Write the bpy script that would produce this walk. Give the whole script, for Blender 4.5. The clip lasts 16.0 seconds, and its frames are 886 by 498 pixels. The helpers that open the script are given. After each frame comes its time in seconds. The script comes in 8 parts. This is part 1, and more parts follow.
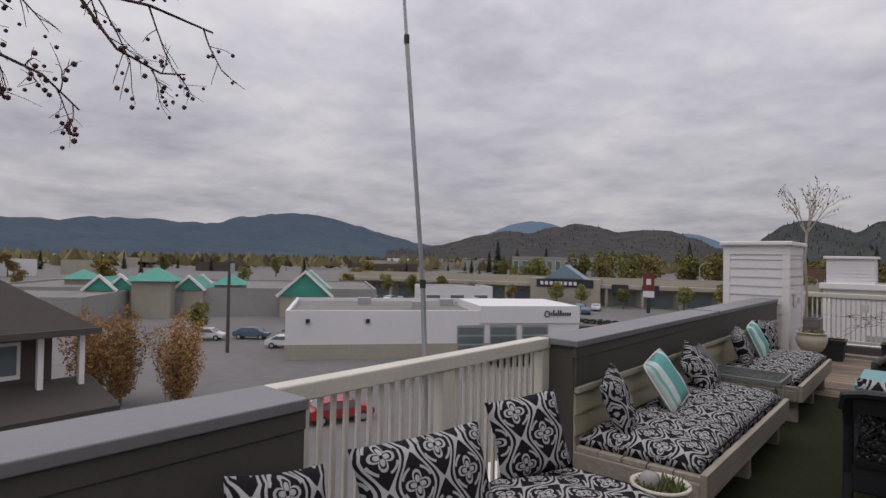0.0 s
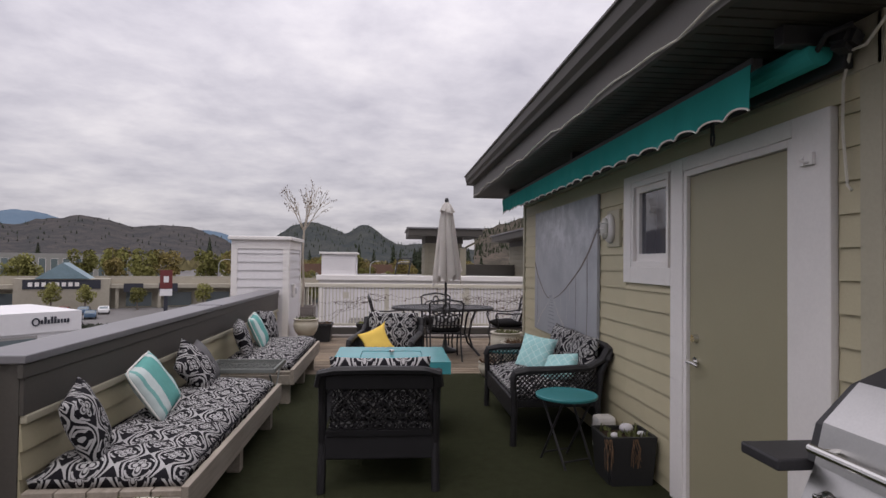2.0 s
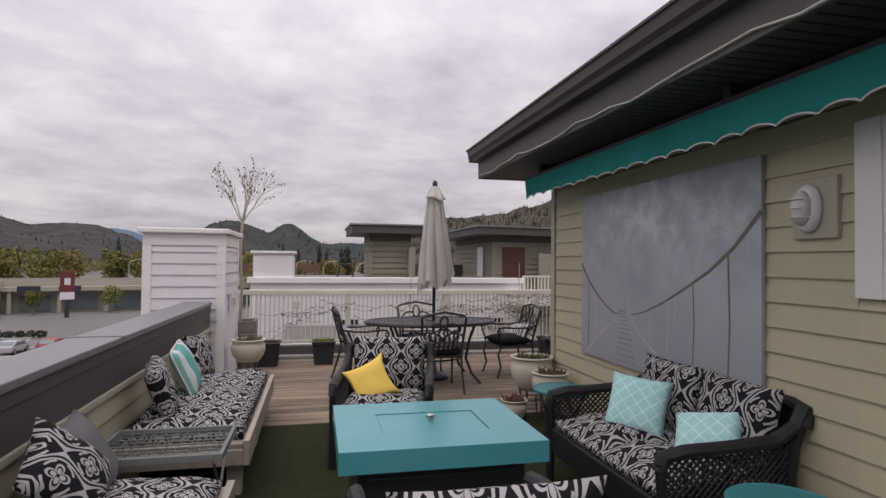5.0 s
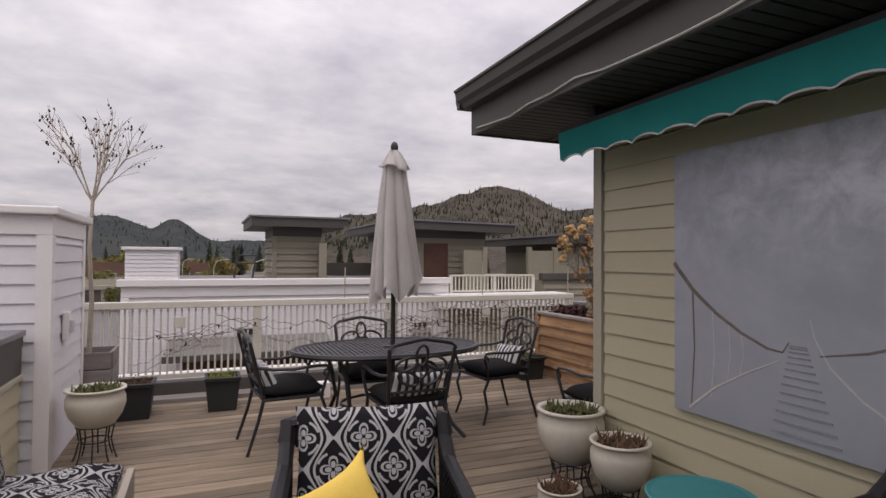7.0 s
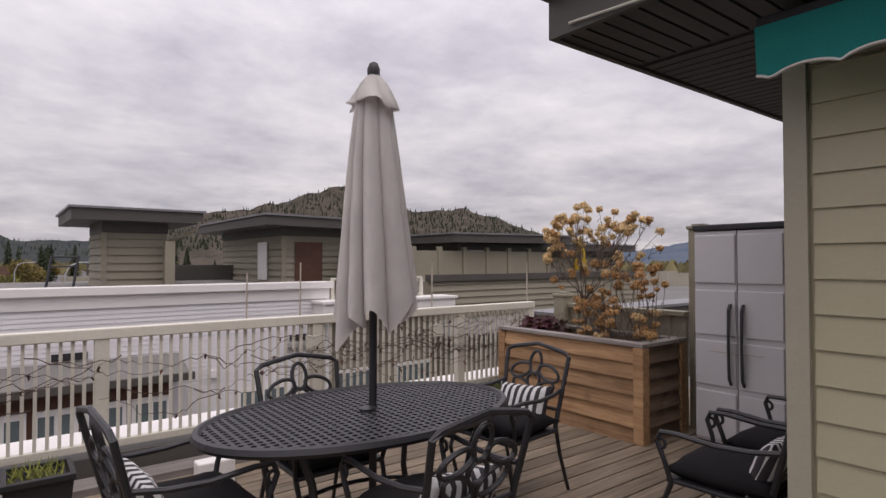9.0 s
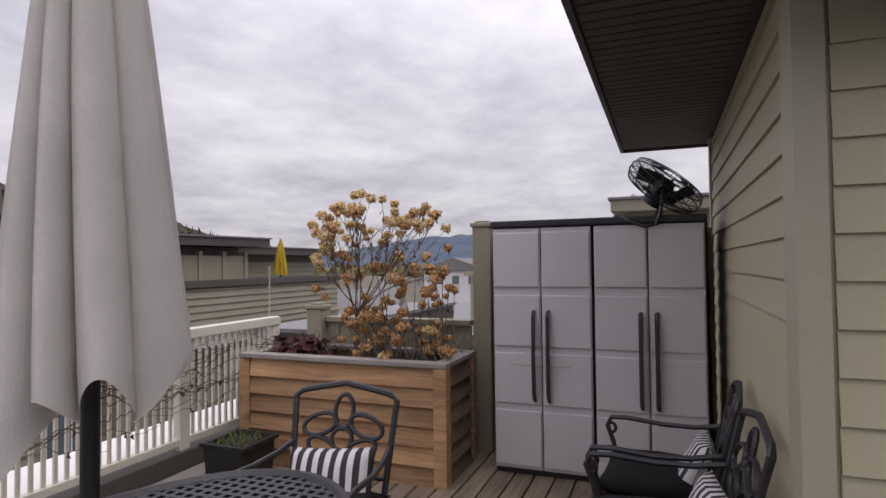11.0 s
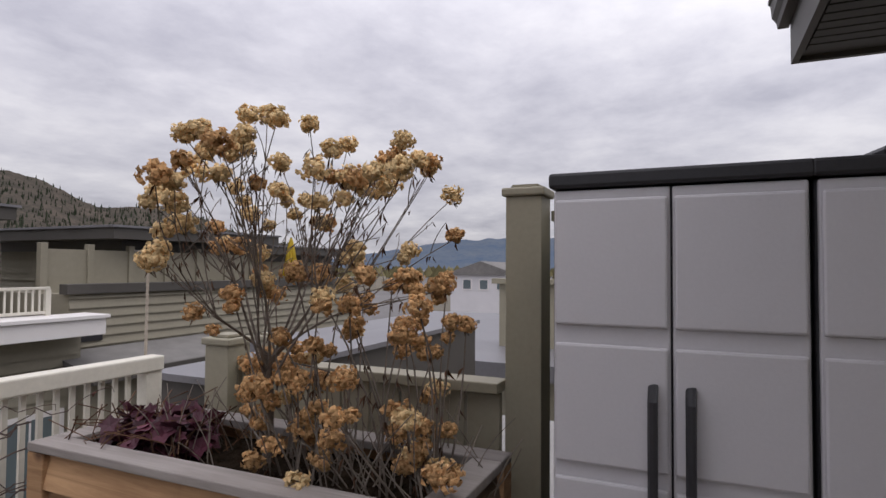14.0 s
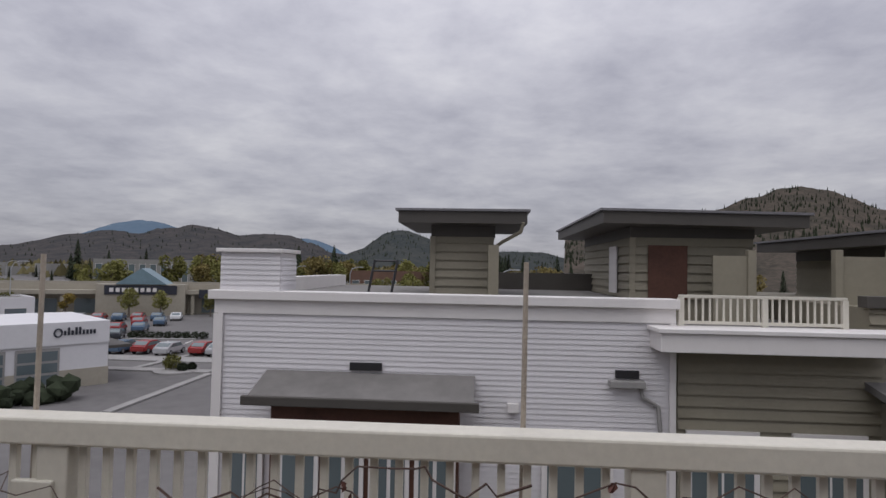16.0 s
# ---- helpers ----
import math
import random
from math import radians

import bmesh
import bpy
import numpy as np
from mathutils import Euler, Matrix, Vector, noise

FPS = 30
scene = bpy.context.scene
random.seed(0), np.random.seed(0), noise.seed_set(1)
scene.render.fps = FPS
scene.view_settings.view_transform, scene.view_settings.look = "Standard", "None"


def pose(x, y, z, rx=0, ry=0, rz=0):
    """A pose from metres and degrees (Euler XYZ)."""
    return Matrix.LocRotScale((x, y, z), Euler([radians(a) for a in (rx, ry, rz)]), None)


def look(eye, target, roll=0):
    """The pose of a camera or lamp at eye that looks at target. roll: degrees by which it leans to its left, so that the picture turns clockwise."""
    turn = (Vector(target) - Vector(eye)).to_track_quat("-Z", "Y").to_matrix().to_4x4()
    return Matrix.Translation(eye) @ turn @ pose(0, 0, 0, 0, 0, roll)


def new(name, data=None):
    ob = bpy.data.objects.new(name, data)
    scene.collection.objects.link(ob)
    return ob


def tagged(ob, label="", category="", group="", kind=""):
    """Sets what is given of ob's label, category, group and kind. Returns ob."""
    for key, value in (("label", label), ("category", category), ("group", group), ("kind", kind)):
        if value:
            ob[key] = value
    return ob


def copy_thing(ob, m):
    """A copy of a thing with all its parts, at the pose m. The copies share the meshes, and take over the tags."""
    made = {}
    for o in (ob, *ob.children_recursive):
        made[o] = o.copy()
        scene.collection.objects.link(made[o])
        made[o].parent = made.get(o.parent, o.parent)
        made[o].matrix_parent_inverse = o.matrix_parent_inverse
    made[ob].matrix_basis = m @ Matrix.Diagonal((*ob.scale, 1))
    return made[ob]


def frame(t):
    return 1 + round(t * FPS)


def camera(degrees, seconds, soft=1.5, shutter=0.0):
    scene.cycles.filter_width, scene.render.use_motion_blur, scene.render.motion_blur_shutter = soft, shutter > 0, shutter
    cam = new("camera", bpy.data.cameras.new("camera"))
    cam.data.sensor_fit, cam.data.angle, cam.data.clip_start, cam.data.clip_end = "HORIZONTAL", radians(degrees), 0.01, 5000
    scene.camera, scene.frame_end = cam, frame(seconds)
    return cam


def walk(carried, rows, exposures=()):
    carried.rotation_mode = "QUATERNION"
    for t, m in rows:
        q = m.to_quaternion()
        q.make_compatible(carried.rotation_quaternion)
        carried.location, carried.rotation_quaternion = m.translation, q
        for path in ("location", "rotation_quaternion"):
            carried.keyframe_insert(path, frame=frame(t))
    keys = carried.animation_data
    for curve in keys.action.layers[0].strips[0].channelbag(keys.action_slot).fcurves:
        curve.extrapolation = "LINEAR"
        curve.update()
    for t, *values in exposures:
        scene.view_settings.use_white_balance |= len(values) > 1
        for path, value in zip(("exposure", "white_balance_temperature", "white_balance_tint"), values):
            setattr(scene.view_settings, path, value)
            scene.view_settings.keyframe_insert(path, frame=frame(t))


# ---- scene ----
cam = camera(75.8, 16.0)
PATH = [
    (0, (1.162, 1.249, 1.511), (-0.138, 2.769, 1.542), 1.07),
    (0.5, (1.196, 1.319, 1.477), (0.420, 3.161, 1.527), 0.63),
    (1, (1.227, 1.408, 1.483), (0.923, 3.384, 1.530), 0.71),
    (1.5, (1.244, 1.482, 1.483), (1.256, 3.482, 1.531), 0.76),
    (2, (1.231, 1.614, 1.479), (1.411, 3.605, 1.524), 0.71),
    (2.5, (1.203, 1.814, 1.480), (1.435, 3.800, 1.524), 0.57),
    (3, (1.058, 2.076, 1.483), (1.328, 4.058, 1.525), 0.60),
    (3.5, (0.921, 2.412, 1.488), (1.249, 4.385, 1.530), 0.62),
    (4, (0.843, 2.845, 1.494), (1.196, 4.814, 1.536), 0.69),
    (4.2, (0.797, 3.017, 1.489), (1.161, 4.983, 1.533), 0.76),
    (6.3, (0.561, 5.298, 1.482), (1.194, 7.194, 1.526), 0.44),
    (6.5, (0.586, 5.548, 1.476), (1.258, 7.431, 1.521), 0.61),
    (7, (0.597, 6.151, 1.490), (1.367, 7.997, 1.530), 0.37),
    (7.5, (0.600, 6.750, 1.486), (1.497, 8.537, 1.524), 0.17),
    (8, (0.661, 7.350, 1.491), (1.645, 9.091, 1.527), 0.12),
    (8.2, (0.681, 7.574, 1.479), (1.690, 9.300, 1.522), 0.13),
    (8.9, (0.600, 8.290, 1.488), (1.790, 9.895, 1.532), -0.02),
    (9.6, (0.640, 8.970, 1.496), (2.070, 10.368, 1.539), -0.22),
    (10.3, (0.855, 9.488, 1.504), (2.520, 10.595, 1.546), -0.42),
    (10.5, (0.970, 9.503, 1.464), (2.688, 10.526, 1.521), -0.22),
    (11, (1.169, 9.691, 1.481), (3.034, 10.412, 1.535), -0.60),
    (11.5, (1.442, 9.843, 1.478), (3.388, 10.303, 1.532), -0.38),
    (12, (1.809, 9.932, 1.458), (3.790, 10.206, 1.515), -0.44),
    (12.5, (2.234, 9.932, 1.477), (4.211, 10.229, 1.528), -0.53),
    (13, (2.629, 10.075, 1.472), (4.595, 10.442, 1.532), -0.28),
    (13.5, (3.012, 10.244, 1.469), (4.938, 10.778, 1.538), 0.05),
    (14, (3.341, 10.421, 1.487), (5.166, 11.236, 1.553), 0.41),
    (14.5, (3.593, 10.622, 1.504), (5.199, 11.814, 1.557), -0.49),
    (15, (3.771, 10.831, 1.488), (4.968, 12.432, 1.555), 0.25),
    (15.5, (3.938, 11.086, 1.502), (4.503, 13.004, 1.570), 1.02),
    (16, (3.915, 11.423, 1.459), (3.780, 13.417, 1.527), 1.04),
]
walk(cam, [(t, look(eye, target, roll)) for t, eye, target, roll in PATH], [(0.0, -0.36, 6500, 10), (0.5, -0.25, 6500, 10), (1.0, -0.12, 6500, 11), (1.6, -0.02, 6520, 12), (3.0, 0.0, 6620, 13.5), (4.2, 0.0, 6640, 14), (8.2, 0.0, 6700, 14), (10.3, 0.06, 6480, 13), (12.5, 0.15, 6400, 12), (13.5, 0.05, 6350, 11), (14.5, -0.07, 6400, 10), (15.0, -0.15, 6450, 10), (15.5, -0.28, 6400, 10), (16.0, -0.42, 6250, 9)])

# ---- light: an overcast sky, brighter overhead, and a very wide weak sun behind the cloud ----
world = bpy.data.worlds.new("overcast")
scene.world = world
world.use_nodes = True
wt = world.node_tree
wt.nodes.clear()


def wnode(kind, **kw):
    n = wt.nodes.new(kind)
    for k, v in kw.items():
        n.inputs[k].default_value = v
    return n


def wmath(op, a, b=None, clamp=False):
    n = wt.nodes.new("ShaderNodeMath")
    n.operation, n.use_clamp = op, clamp
    for i, v in enumerate((a, b)):
        if v is None:
            continue
        if isinstance(v, (int, float)):
            n.inputs[i].default_value = v
        else:
            wt.links.new(v, n.inputs[i])
    return n.outputs[0]


w_tex = wt.nodes.new("ShaderNodeTexCoord")
w_sep = wt.nodes.new("ShaderNodeSeparateXYZ")
wt.links.new(w_tex.outputs["Generated"], w_sep.inputs[0])
w_up = wmath("MAXIMUM", w_sep.outputs["Z"], 0.0)
w_den = wmath("ADD", w_up, 0.16)
w_com = wt.nodes.new("ShaderNodeCombineXYZ")
wt.links.new(wmath("DIVIDE", w_sep.outputs["X"], w_den), w_com.inputs[0])
wt.links.new(wmath("DIVIDE", w_sep.outputs["Y"], w_den), w_com.inputs[1])
w_n1 = wnode("ShaderNodeTexNoise", Scale=1.0, Detail=8.0, Roughness=0.55, Distortion=0.25)
w_n2 = wnode("ShaderNodeTexNoise", Scale=3.4, Detail=6.0, Roughness=0.6, Distortion=0.15)
for n in (w_n1, w_n2):
    wt.links.new(w_com.outputs[0], n.inputs["Vector"])
w_mix = wmath("ADD", wmath("MULTIPLY", w_n1.outputs["Fac"], 0.66), wmath("MULTIPLY", w_n2.outputs["Fac"], 0.34))
w_ramp = wt.nodes.new("ShaderNodeValToRGB")
wt.links.new(w_mix, w_ramp.inputs["Fac"])
cr = w_ramp.color_ramp
cr.elements[0].position, cr.elements[0].color = 0.36, (0.415, 0.40, 0.45, 1)
cr.elements[1].position, cr.elements[1].color = 0.64, (0.72, 0.69, 0.71, 1)
e = cr.elements.new(0.5)
e.color = (0.565, 0.543, 0.585, 1)
w_sky = wt.nodes.new("ShaderNodeTexSky")
w_sky.sky_type = "NISHITA"
w_sky.sun_disc = False
w_sky.sun_elevation, w_sky.sun_rotation = radians(48), radians(150)
w_skys = wt.nodes.new("ShaderNodeMixRGB")
w_skys.inputs[0].default_value = 0.93
w_dim = wt.nodes.new("ShaderNodeMixRGB")
w_dim.blend_type = "MULTIPLY"
w_dim.inputs[0].default_value = 1.0
w_dim.inputs[2].default_value = (0.1, 0.1, 0.1, 1)
wt.links.new(w_sky.outputs[0], w_dim.inputs[1])
wt.links.new(w_dim.outputs[0], w_skys.inputs[1])
wt.links.new(w_ramp.outputs[0], w_skys.inputs[2])
# an overcast sky is about three times brighter overhead than at the horizon
w_gain = wmath("ADD", wmath("MULTIPLY", wmath("POWER", w_up, 1.3), 2.0), 0.92)
w_bg = wt.nodes.new("ShaderNodeBackground")
wt.links.new(w_skys.outputs[0], w_bg.inputs[0])
wt.links.new(w_gain, w_bg.inputs[1])
w_out = wt.nodes.new("ShaderNodeOutputWorld")
wt.links.new(w_bg.outputs[0], w_out.inputs[0])

sun_data = bpy.data.lights.new("sun", "SUN")
sun_data.energy, sun_data.angle, sun_data.color = 0.8, radians(40), (1.0, 0.96, 0.9)
sun = new("sun", sun_data)
sun.matrix_world = look((0, 0, 30), (8, 14, 0))
scene.view_settings.exposure = 0.0


# ---- materials ----
def nodes_of(name):
    m = bpy.data.materials.new(name)
    m.use_nodes = True
    return m, m.node_tree, m.node_tree.nodes["Principled BSDF"]


def nmath(nt, op, a, b=None, clamp=False):
    n = nt.nodes.new("ShaderNodeMath")
    n.operation, n.use_clamp = op, clamp
    for i, v in enumerate((a, b)):
        if v is None:
            continue
        if isinstance(v, (int, float)):
            n.inputs[i].default_value = v
        else:
            nt.links.new(v, n.inputs[i])
    return n.outputs[0]


def noise_tex(nt, vec, scale, detail=4.0, rough=0.55, dist=0.0, stretch=None):
    n = nt.nodes.new("ShaderNodeTexNoise")
    n.inputs["Scale"].default_value, n.inputs["Detail"].default_value = scale, detail
    n.inputs["Roughness"].default_value, n.inputs["Distortion"].default_value = rough, dist
    if stretch:
        mp = nt.nodes.new("ShaderNodeMapping")
        mp.inputs["Scale"].default_value = stretch
        nt.links.new(vec, mp.inputs["Vector"])
        vec = mp.outputs[0]
    nt.links.new(vec, n.inputs["Vector"])
    return n.outputs["Fac"]


def ramp(nt, fac, stops):
    n = nt.nodes.new("ShaderNodeValToRGB")
    el = n.color_ramp.elements
    while len(el) < len(stops):
        el.new(0.5)
    for e, (p, c) in zip(el, stops):
        e.position, e.color = p, (*c, 1)
    nt.links.new(fac, n.inputs["Fac"])
    return n.outputs[0]


def mixc(nt, fac, a, b, mode="MIX"):
    n = nt.nodes.new("ShaderNodeMixRGB")
    n.blend_type = mode
    for i, v in enumerate((fac, a, b)):
        if isinstance(v, (int, float)):
            n.inputs[i].default_value = v
        elif isinstance(v, tuple):
            n.inputs[i].default_value = (*v, 1)
        else:
            nt.links.new(v, n.inputs[i])
    return n.outputs[0]


def bump(nt, bsdf, height, strength, dist=0.01):
    n = nt.nodes.new("ShaderNodeBump")
    n.inputs["Strength"].default_value, n.inputs["Distance"].default_value = strength, dist
    nt.links.new(height, n.inputs["Height"])
    nt.links.new(n.outputs[0], bsdf.inputs["Normal"])


def shade(c, k):
    return tuple(min(1.0, v * k) for v in c)


def mat(name, col, rough=0.7, var=0.2, big=2.0, fine=40.0, relief=0.15, metal=0.0, rnd=0.0, stretch=None, col2=None, spec=0.4, dist=0.004, island=0.0):
    """Paint, plastic, metal or stone: broad stains and fine grain over one colour."""
    m, nt, b = nodes_of(name)
    tc = nt.nodes.new("ShaderNodeTexCoord").outputs["Object"]
    a = noise_tex(nt, tc, big, 5, 0.6, 0.3, stretch)
    f = noise_tex(nt, tc, fine, 3, 0.6, 0.0, stretch)
    c = ramp(nt, a, [(0.3, shade(col, 1 - var)), (0.7, col2 or shade(col, 1 + var * 0.6))])
    c = mixc(nt, 0.35, c, ramp(nt, f, [(0.3, shade(col, 1 - var * 1.2)), (0.75, shade(col, 1 + var))]))
    for amount, kind, out in ((rnd, "ShaderNodeObjectInfo", "Random"), (island, "ShaderNodeNewGeometry", "Random Per Island")):
        if amount:
            r = nt.nodes.new(kind).outputs[out]
            k = nmath(nt, "ADD", nmath(nt, "MULTIPLY", r, 2 * amount), 1 - amount)
            cc = nt.nodes.new("ShaderNodeCombineXYZ")
            for i in range(3):
                nt.links.new(k, cc.inputs[i])
            c = mixc(nt, 1.0, c, cc.outputs[0], "MULTIPLY")
    nt.links.new(c, b.inputs["Base Color"])
    b.inputs["Roughness"].default_value = rough
    b.inputs["Metallic"].default_value = metal
    b.inputs["Specular IOR Level"].default_value = spec
    if relief:
        bump(nt, b, f, relief, dist)
    return m


def wood(name, dark, light, axis, rough=0.8, knots=False, rnd=0.12, scale=1.0, relief=0.4):
    """Sawn boards with grain along one axis, each board a little different."""
    m, nt, b = nodes_of(name)
    tc = nt.nodes.new("ShaderNodeTexCoord").outputs["Object"]
    oi = nt.nodes.new("ShaderNodeObjectInfo").outputs["Random"]
    off = nt.nodes.new("ShaderNodeCombineXYZ")
    for i in range(3):
        nt.links.new(nmath(nt, "MULTIPLY", oi, 37.0), off.inputs[i])
    va = nt.nodes.new("ShaderNodeVectorMath")
    va.operation = "ADD"
    nt.links.new(tc, va.inputs[0])
    nt.links.new(off.outputs[0], va.inputs[1])
    v = va.outputs[0]
    st = [14 * scale] * 3
    st[axis] = 0.8 * scale
    g = noise_tex(nt, v, 2.2, 6, 0.65, 0.8, tuple(st))
    big = noise_tex(nt, v, 1.3, 3, 0.5)
    c = ramp(nt, g, [(0.28, dark), (0.5, tuple((p + q) / 2 for p, q in zip(dark, light))), (0.72, light)])
    c = mixc(nt, 0.4, c, ramp(nt, big, [(0.3, shade(dark, 0.85)), (0.7, shade(light, 1.05))]))
    if knots:
        vo = nt.nodes.new("ShaderNodeTexVoronoi")
        vo.inputs["Scale"].default_value = 3.4
        nt.links.new(v, vo.inputs["Vector"])
        c = mixc(nt, ramp(nt, vo.outputs["Distance"], [(0.06, (1, 1, 1)), (0.15, (0, 0, 0))]), c, (0.085, 0.04, 0.018))
        stain = noise_tex(nt, v, 2.4, 5, 0.6, 0.6)
        c = mixc(nt, ramp(nt, stain, [(0.56, (0, 0, 0)), (0.74, (0.75, 0.75, 0.75))]), c, shade(dark, 0.8))
    k = nmath(nt, "ADD", nmath(nt, "MULTIPLY", oi, 2 * rnd), 1 - rnd)
    cc = nt.nodes.new("ShaderNodeCombineXYZ")
    for i in range(3):
        nt.links.new(k, cc.inputs[i])
    c = mixc(nt, 1.0, c, cc.outputs[0], "MULTIPLY")
    nt.links.new(c, b.inputs["Base Color"])
    b.inputs["Roughness"].default_value = rough
    bump(nt, b, g, relief, 0.004)
    return m


def uv_parts(nt):
    uv = nt.nodes.new("ShaderNodeUVMap").outputs[0]
    s = nt.nodes.new("ShaderNodeSeparateXYZ")
    nt.links.new(uv, s.inputs[0])
    return uv, s.outputs[0], s.outputs[1]


def swirl_fabric(name, ink, paper, width=0.125, pitch=0.25):
    """Printed cotton: pairs of wavy lines on a dark ground, with four-looped knots between them."""
    m, nt, b = nodes_of(name)
    uv, u, v = uv_parts(nt)
    M = lambda op, a, c=None: nmath(nt, op, a, c)
    fld = M("ABSOLUTE", M("ADD", M("COSINE", M("MULTIPLY", u, math.pi / width)), M("MULTIPLY", M("SINE", M("MULTIPLY", v, 2 * math.pi / pitch)), 0.62)))
    w = M("LESS_THAN", M("ABSOLUTE", M("SUBTRACT", fld, 0.26)), 0.125)
    for du, dv in ((0.0, 0.25), (1.0, 0.75)):
        x = M("MULTIPLY", M("SUBTRACT", M("FRACT", M("ADD", M("DIVIDE", u, 2 * width), 0.5 - du / 2)), 0.5), 2 * width)
        y = M("MULTIPLY", M("SUBTRACT", M("FRACT", M("ADD", M("DIVIDE", v, pitch), 0.5 - dv)), 0.5), pitch)
        d = M("SQRT", M("ADD", M("MULTIPLY", x, x), M("MULTIPLY", y, y)))
        lobe = M("ABSOLUTE", M("COSINE", M("MULTIPLY", M("ARCTAN2", y, x), 2.0)))
        edge = M("ADD", M("MULTIPLY", lobe, 0.031), 0.018)
        knot = M("LESS_THAN", M("ABSOLUTE", M("SUBTRACT", d, edge)), 0.0058)
        heart = M("MULTIPLY", M("LESS_THAN", d, M("SUBTRACT", edge, 0.015)), M("GREATER_THAN", d, 0.008))
        curl = M("MULTIPLY", M("LESS_THAN", M("ABSOLUTE", M("SUBTRACT", d, 0.066)), 0.005), M("LESS_THAN", lobe, 0.75))
        w = M("MINIMUM", M("ADD", M("ADD", w, curl), M("ADD", knot, heart)), 1.0)
    n = noise_tex(nt, uv, 30, 4)
    c = mixc(nt, w, ink, paper)
    c = mixc(nt, 0.3, c, mixc(nt, 1.0, c, ramp(nt, n, [(0.3, (0.55, 0.55, 0.55)), (0.7, (1, 1, 1))]), "MULTIPLY"))
    nt.links.new(c, b.inputs["Base Color"])
    b.inputs["Roughness"].default_value = 0.95
    b.inputs["Specular IOR Level"].default_value = 0.15
    bump(nt, b, noise_tex(nt, uv, 500, 2), 0.25, 0.002)
    return m


def stripe_fabric(name, cols, width, lattice=False):
    m, nt, b = nodes_of(name)
    uv, u, v = uv_parts(nt)
    M = lambda op, a, c=None: nmath(nt, op, a, c)
    if lattice:
        d1 = M("ABSOLUTE", M("SUBTRACT", M("FRACT", M("DIVIDE", M("ADD", u, v), width)), 0.5))
        d2 = M("ABSOLUTE", M("SUBTRACT", M("FRACT", M("DIVIDE", M("SUBTRACT", u, v), width)), 0.5))
        w = M("LESS_THAN", M("MINIMUM", d1, d2), 0.05)
        c = mixc(nt, w, cols[0], cols[1])
    else:
        fr = M("FRACT", M("DIVIDE", u, width))
        n = nt.nodes.new("ShaderNodeValToRGB")
        n.color_ramp.interpolation = "CONSTANT"
        el = n.color_ramp.elements
        while len(el) < len(cols):
            el.new(0.5)
        for e, (p, cc) in zip(el, cols):
            e.position, e.color = p, (*cc, 1)
        nt.links.new(fr, n.inputs["Fac"])
        c = n.outputs[0]
    k = noise_tex(nt, uv, 25, 4)
    c = mixc(nt, 0.25, c, mixc(nt, 1.0, c, ramp(nt, k, [(0.3, (0.6, 0.6, 0.6)), (0.7, (1, 1, 1))]), "MULTIPLY"))
    nt.links.new(c, b.inputs["Base Color"])
    b.inputs["Roughness"].default_value = 0.95
    b.inputs["Specular IOR Level"].default_value = 0.15
    bump(nt, b, noise_tex(nt, uv, 450, 2), 0.25, 0.002)
    return m


def turf_material():
    m, nt, b = nodes_of("artificial_turf")
    tc = nt.nodes.new("ShaderNodeTexCoord").outputs["Object"]
    a, f, g = noise_tex(nt, tc, 1.1, 5, 0.6), noise_tex(nt, tc, 160, 3, 0.7), noise_tex(nt, tc, 14, 4, 0.6)
    c = ramp(nt, a, [(0.3, (0.034, 0.037, 0.019)), (0.7, (0.049, 0.054, 0.029))])
    c = mixc(nt, 0.55, c, ramp(nt, f, [(0.3, (0.016, 0.018, 0.010)), (0.72, (0.084, 0.088, 0.048))]))
    c = mixc(nt, 0.25, c, ramp(nt, g, [(0.35, (0.029, 0.031, 0.018)), (0.65, (0.058, 0.064, 0.034))]))
    nt.links.new(c, b.inputs["Base Color"])
    b.inputs["Roughness"].default_value = 1.0
    b.inputs["Specular IOR Level"].default_value = 0.05
    bump(nt, b, f, 1.0, 0.02)
    return m


def glass_material(name, tint):
    m, nt, b = nodes_of(name)
    b.inputs["Base Color"].default_value = (*tint, 1)
    b.inputs["Roughness"].default_value = 0.04
    b.inputs["Specular IOR Level"].default_value = 0.9
    return m


def poster_material():
    m, nt, b = nodes_of("misty_print")
    uv, u, v = uv_parts(nt)
    fog = noise_tex(nt, uv, 1.6, 6, 0.62, 0.2)
    leaf = noise_tex(nt, uv, 7, 7, 0.7, 0.4)
    c = ramp(nt, v, [(0.0, (0.29, 0.30, 0.32)), (0.45, (0.385, 0.395, 0.42)), (1.0, (0.36, 0.363, 0.395))])
    tree = ramp(nt, leaf, [(0.40, (0, 0, 0)), (0.60, (1, 1, 1))])
    cloud = ramp(nt, fog, [(0.38, (0, 0, 0)), (0.62, (1, 1, 1))])
    c = mixc(nt, nmath(nt, "MULTIPLY", nmath(nt, "MULTIPLY", tree, 0.85), ramp(nt, v, [(0.45, (0, 0, 0)), (0.75, (1, 1, 1))]), True), c, (0.58, 0.585, 0.62))
    c = mixc(nt, nmath(nt, "MULTIPLY", cloud, 0.65), c, (0.25, 0.26, 0.29))
    nt.links.new(c, b.inputs["Base Color"])
    b.inputs["Roughness"].default_value = 0.55
    return m


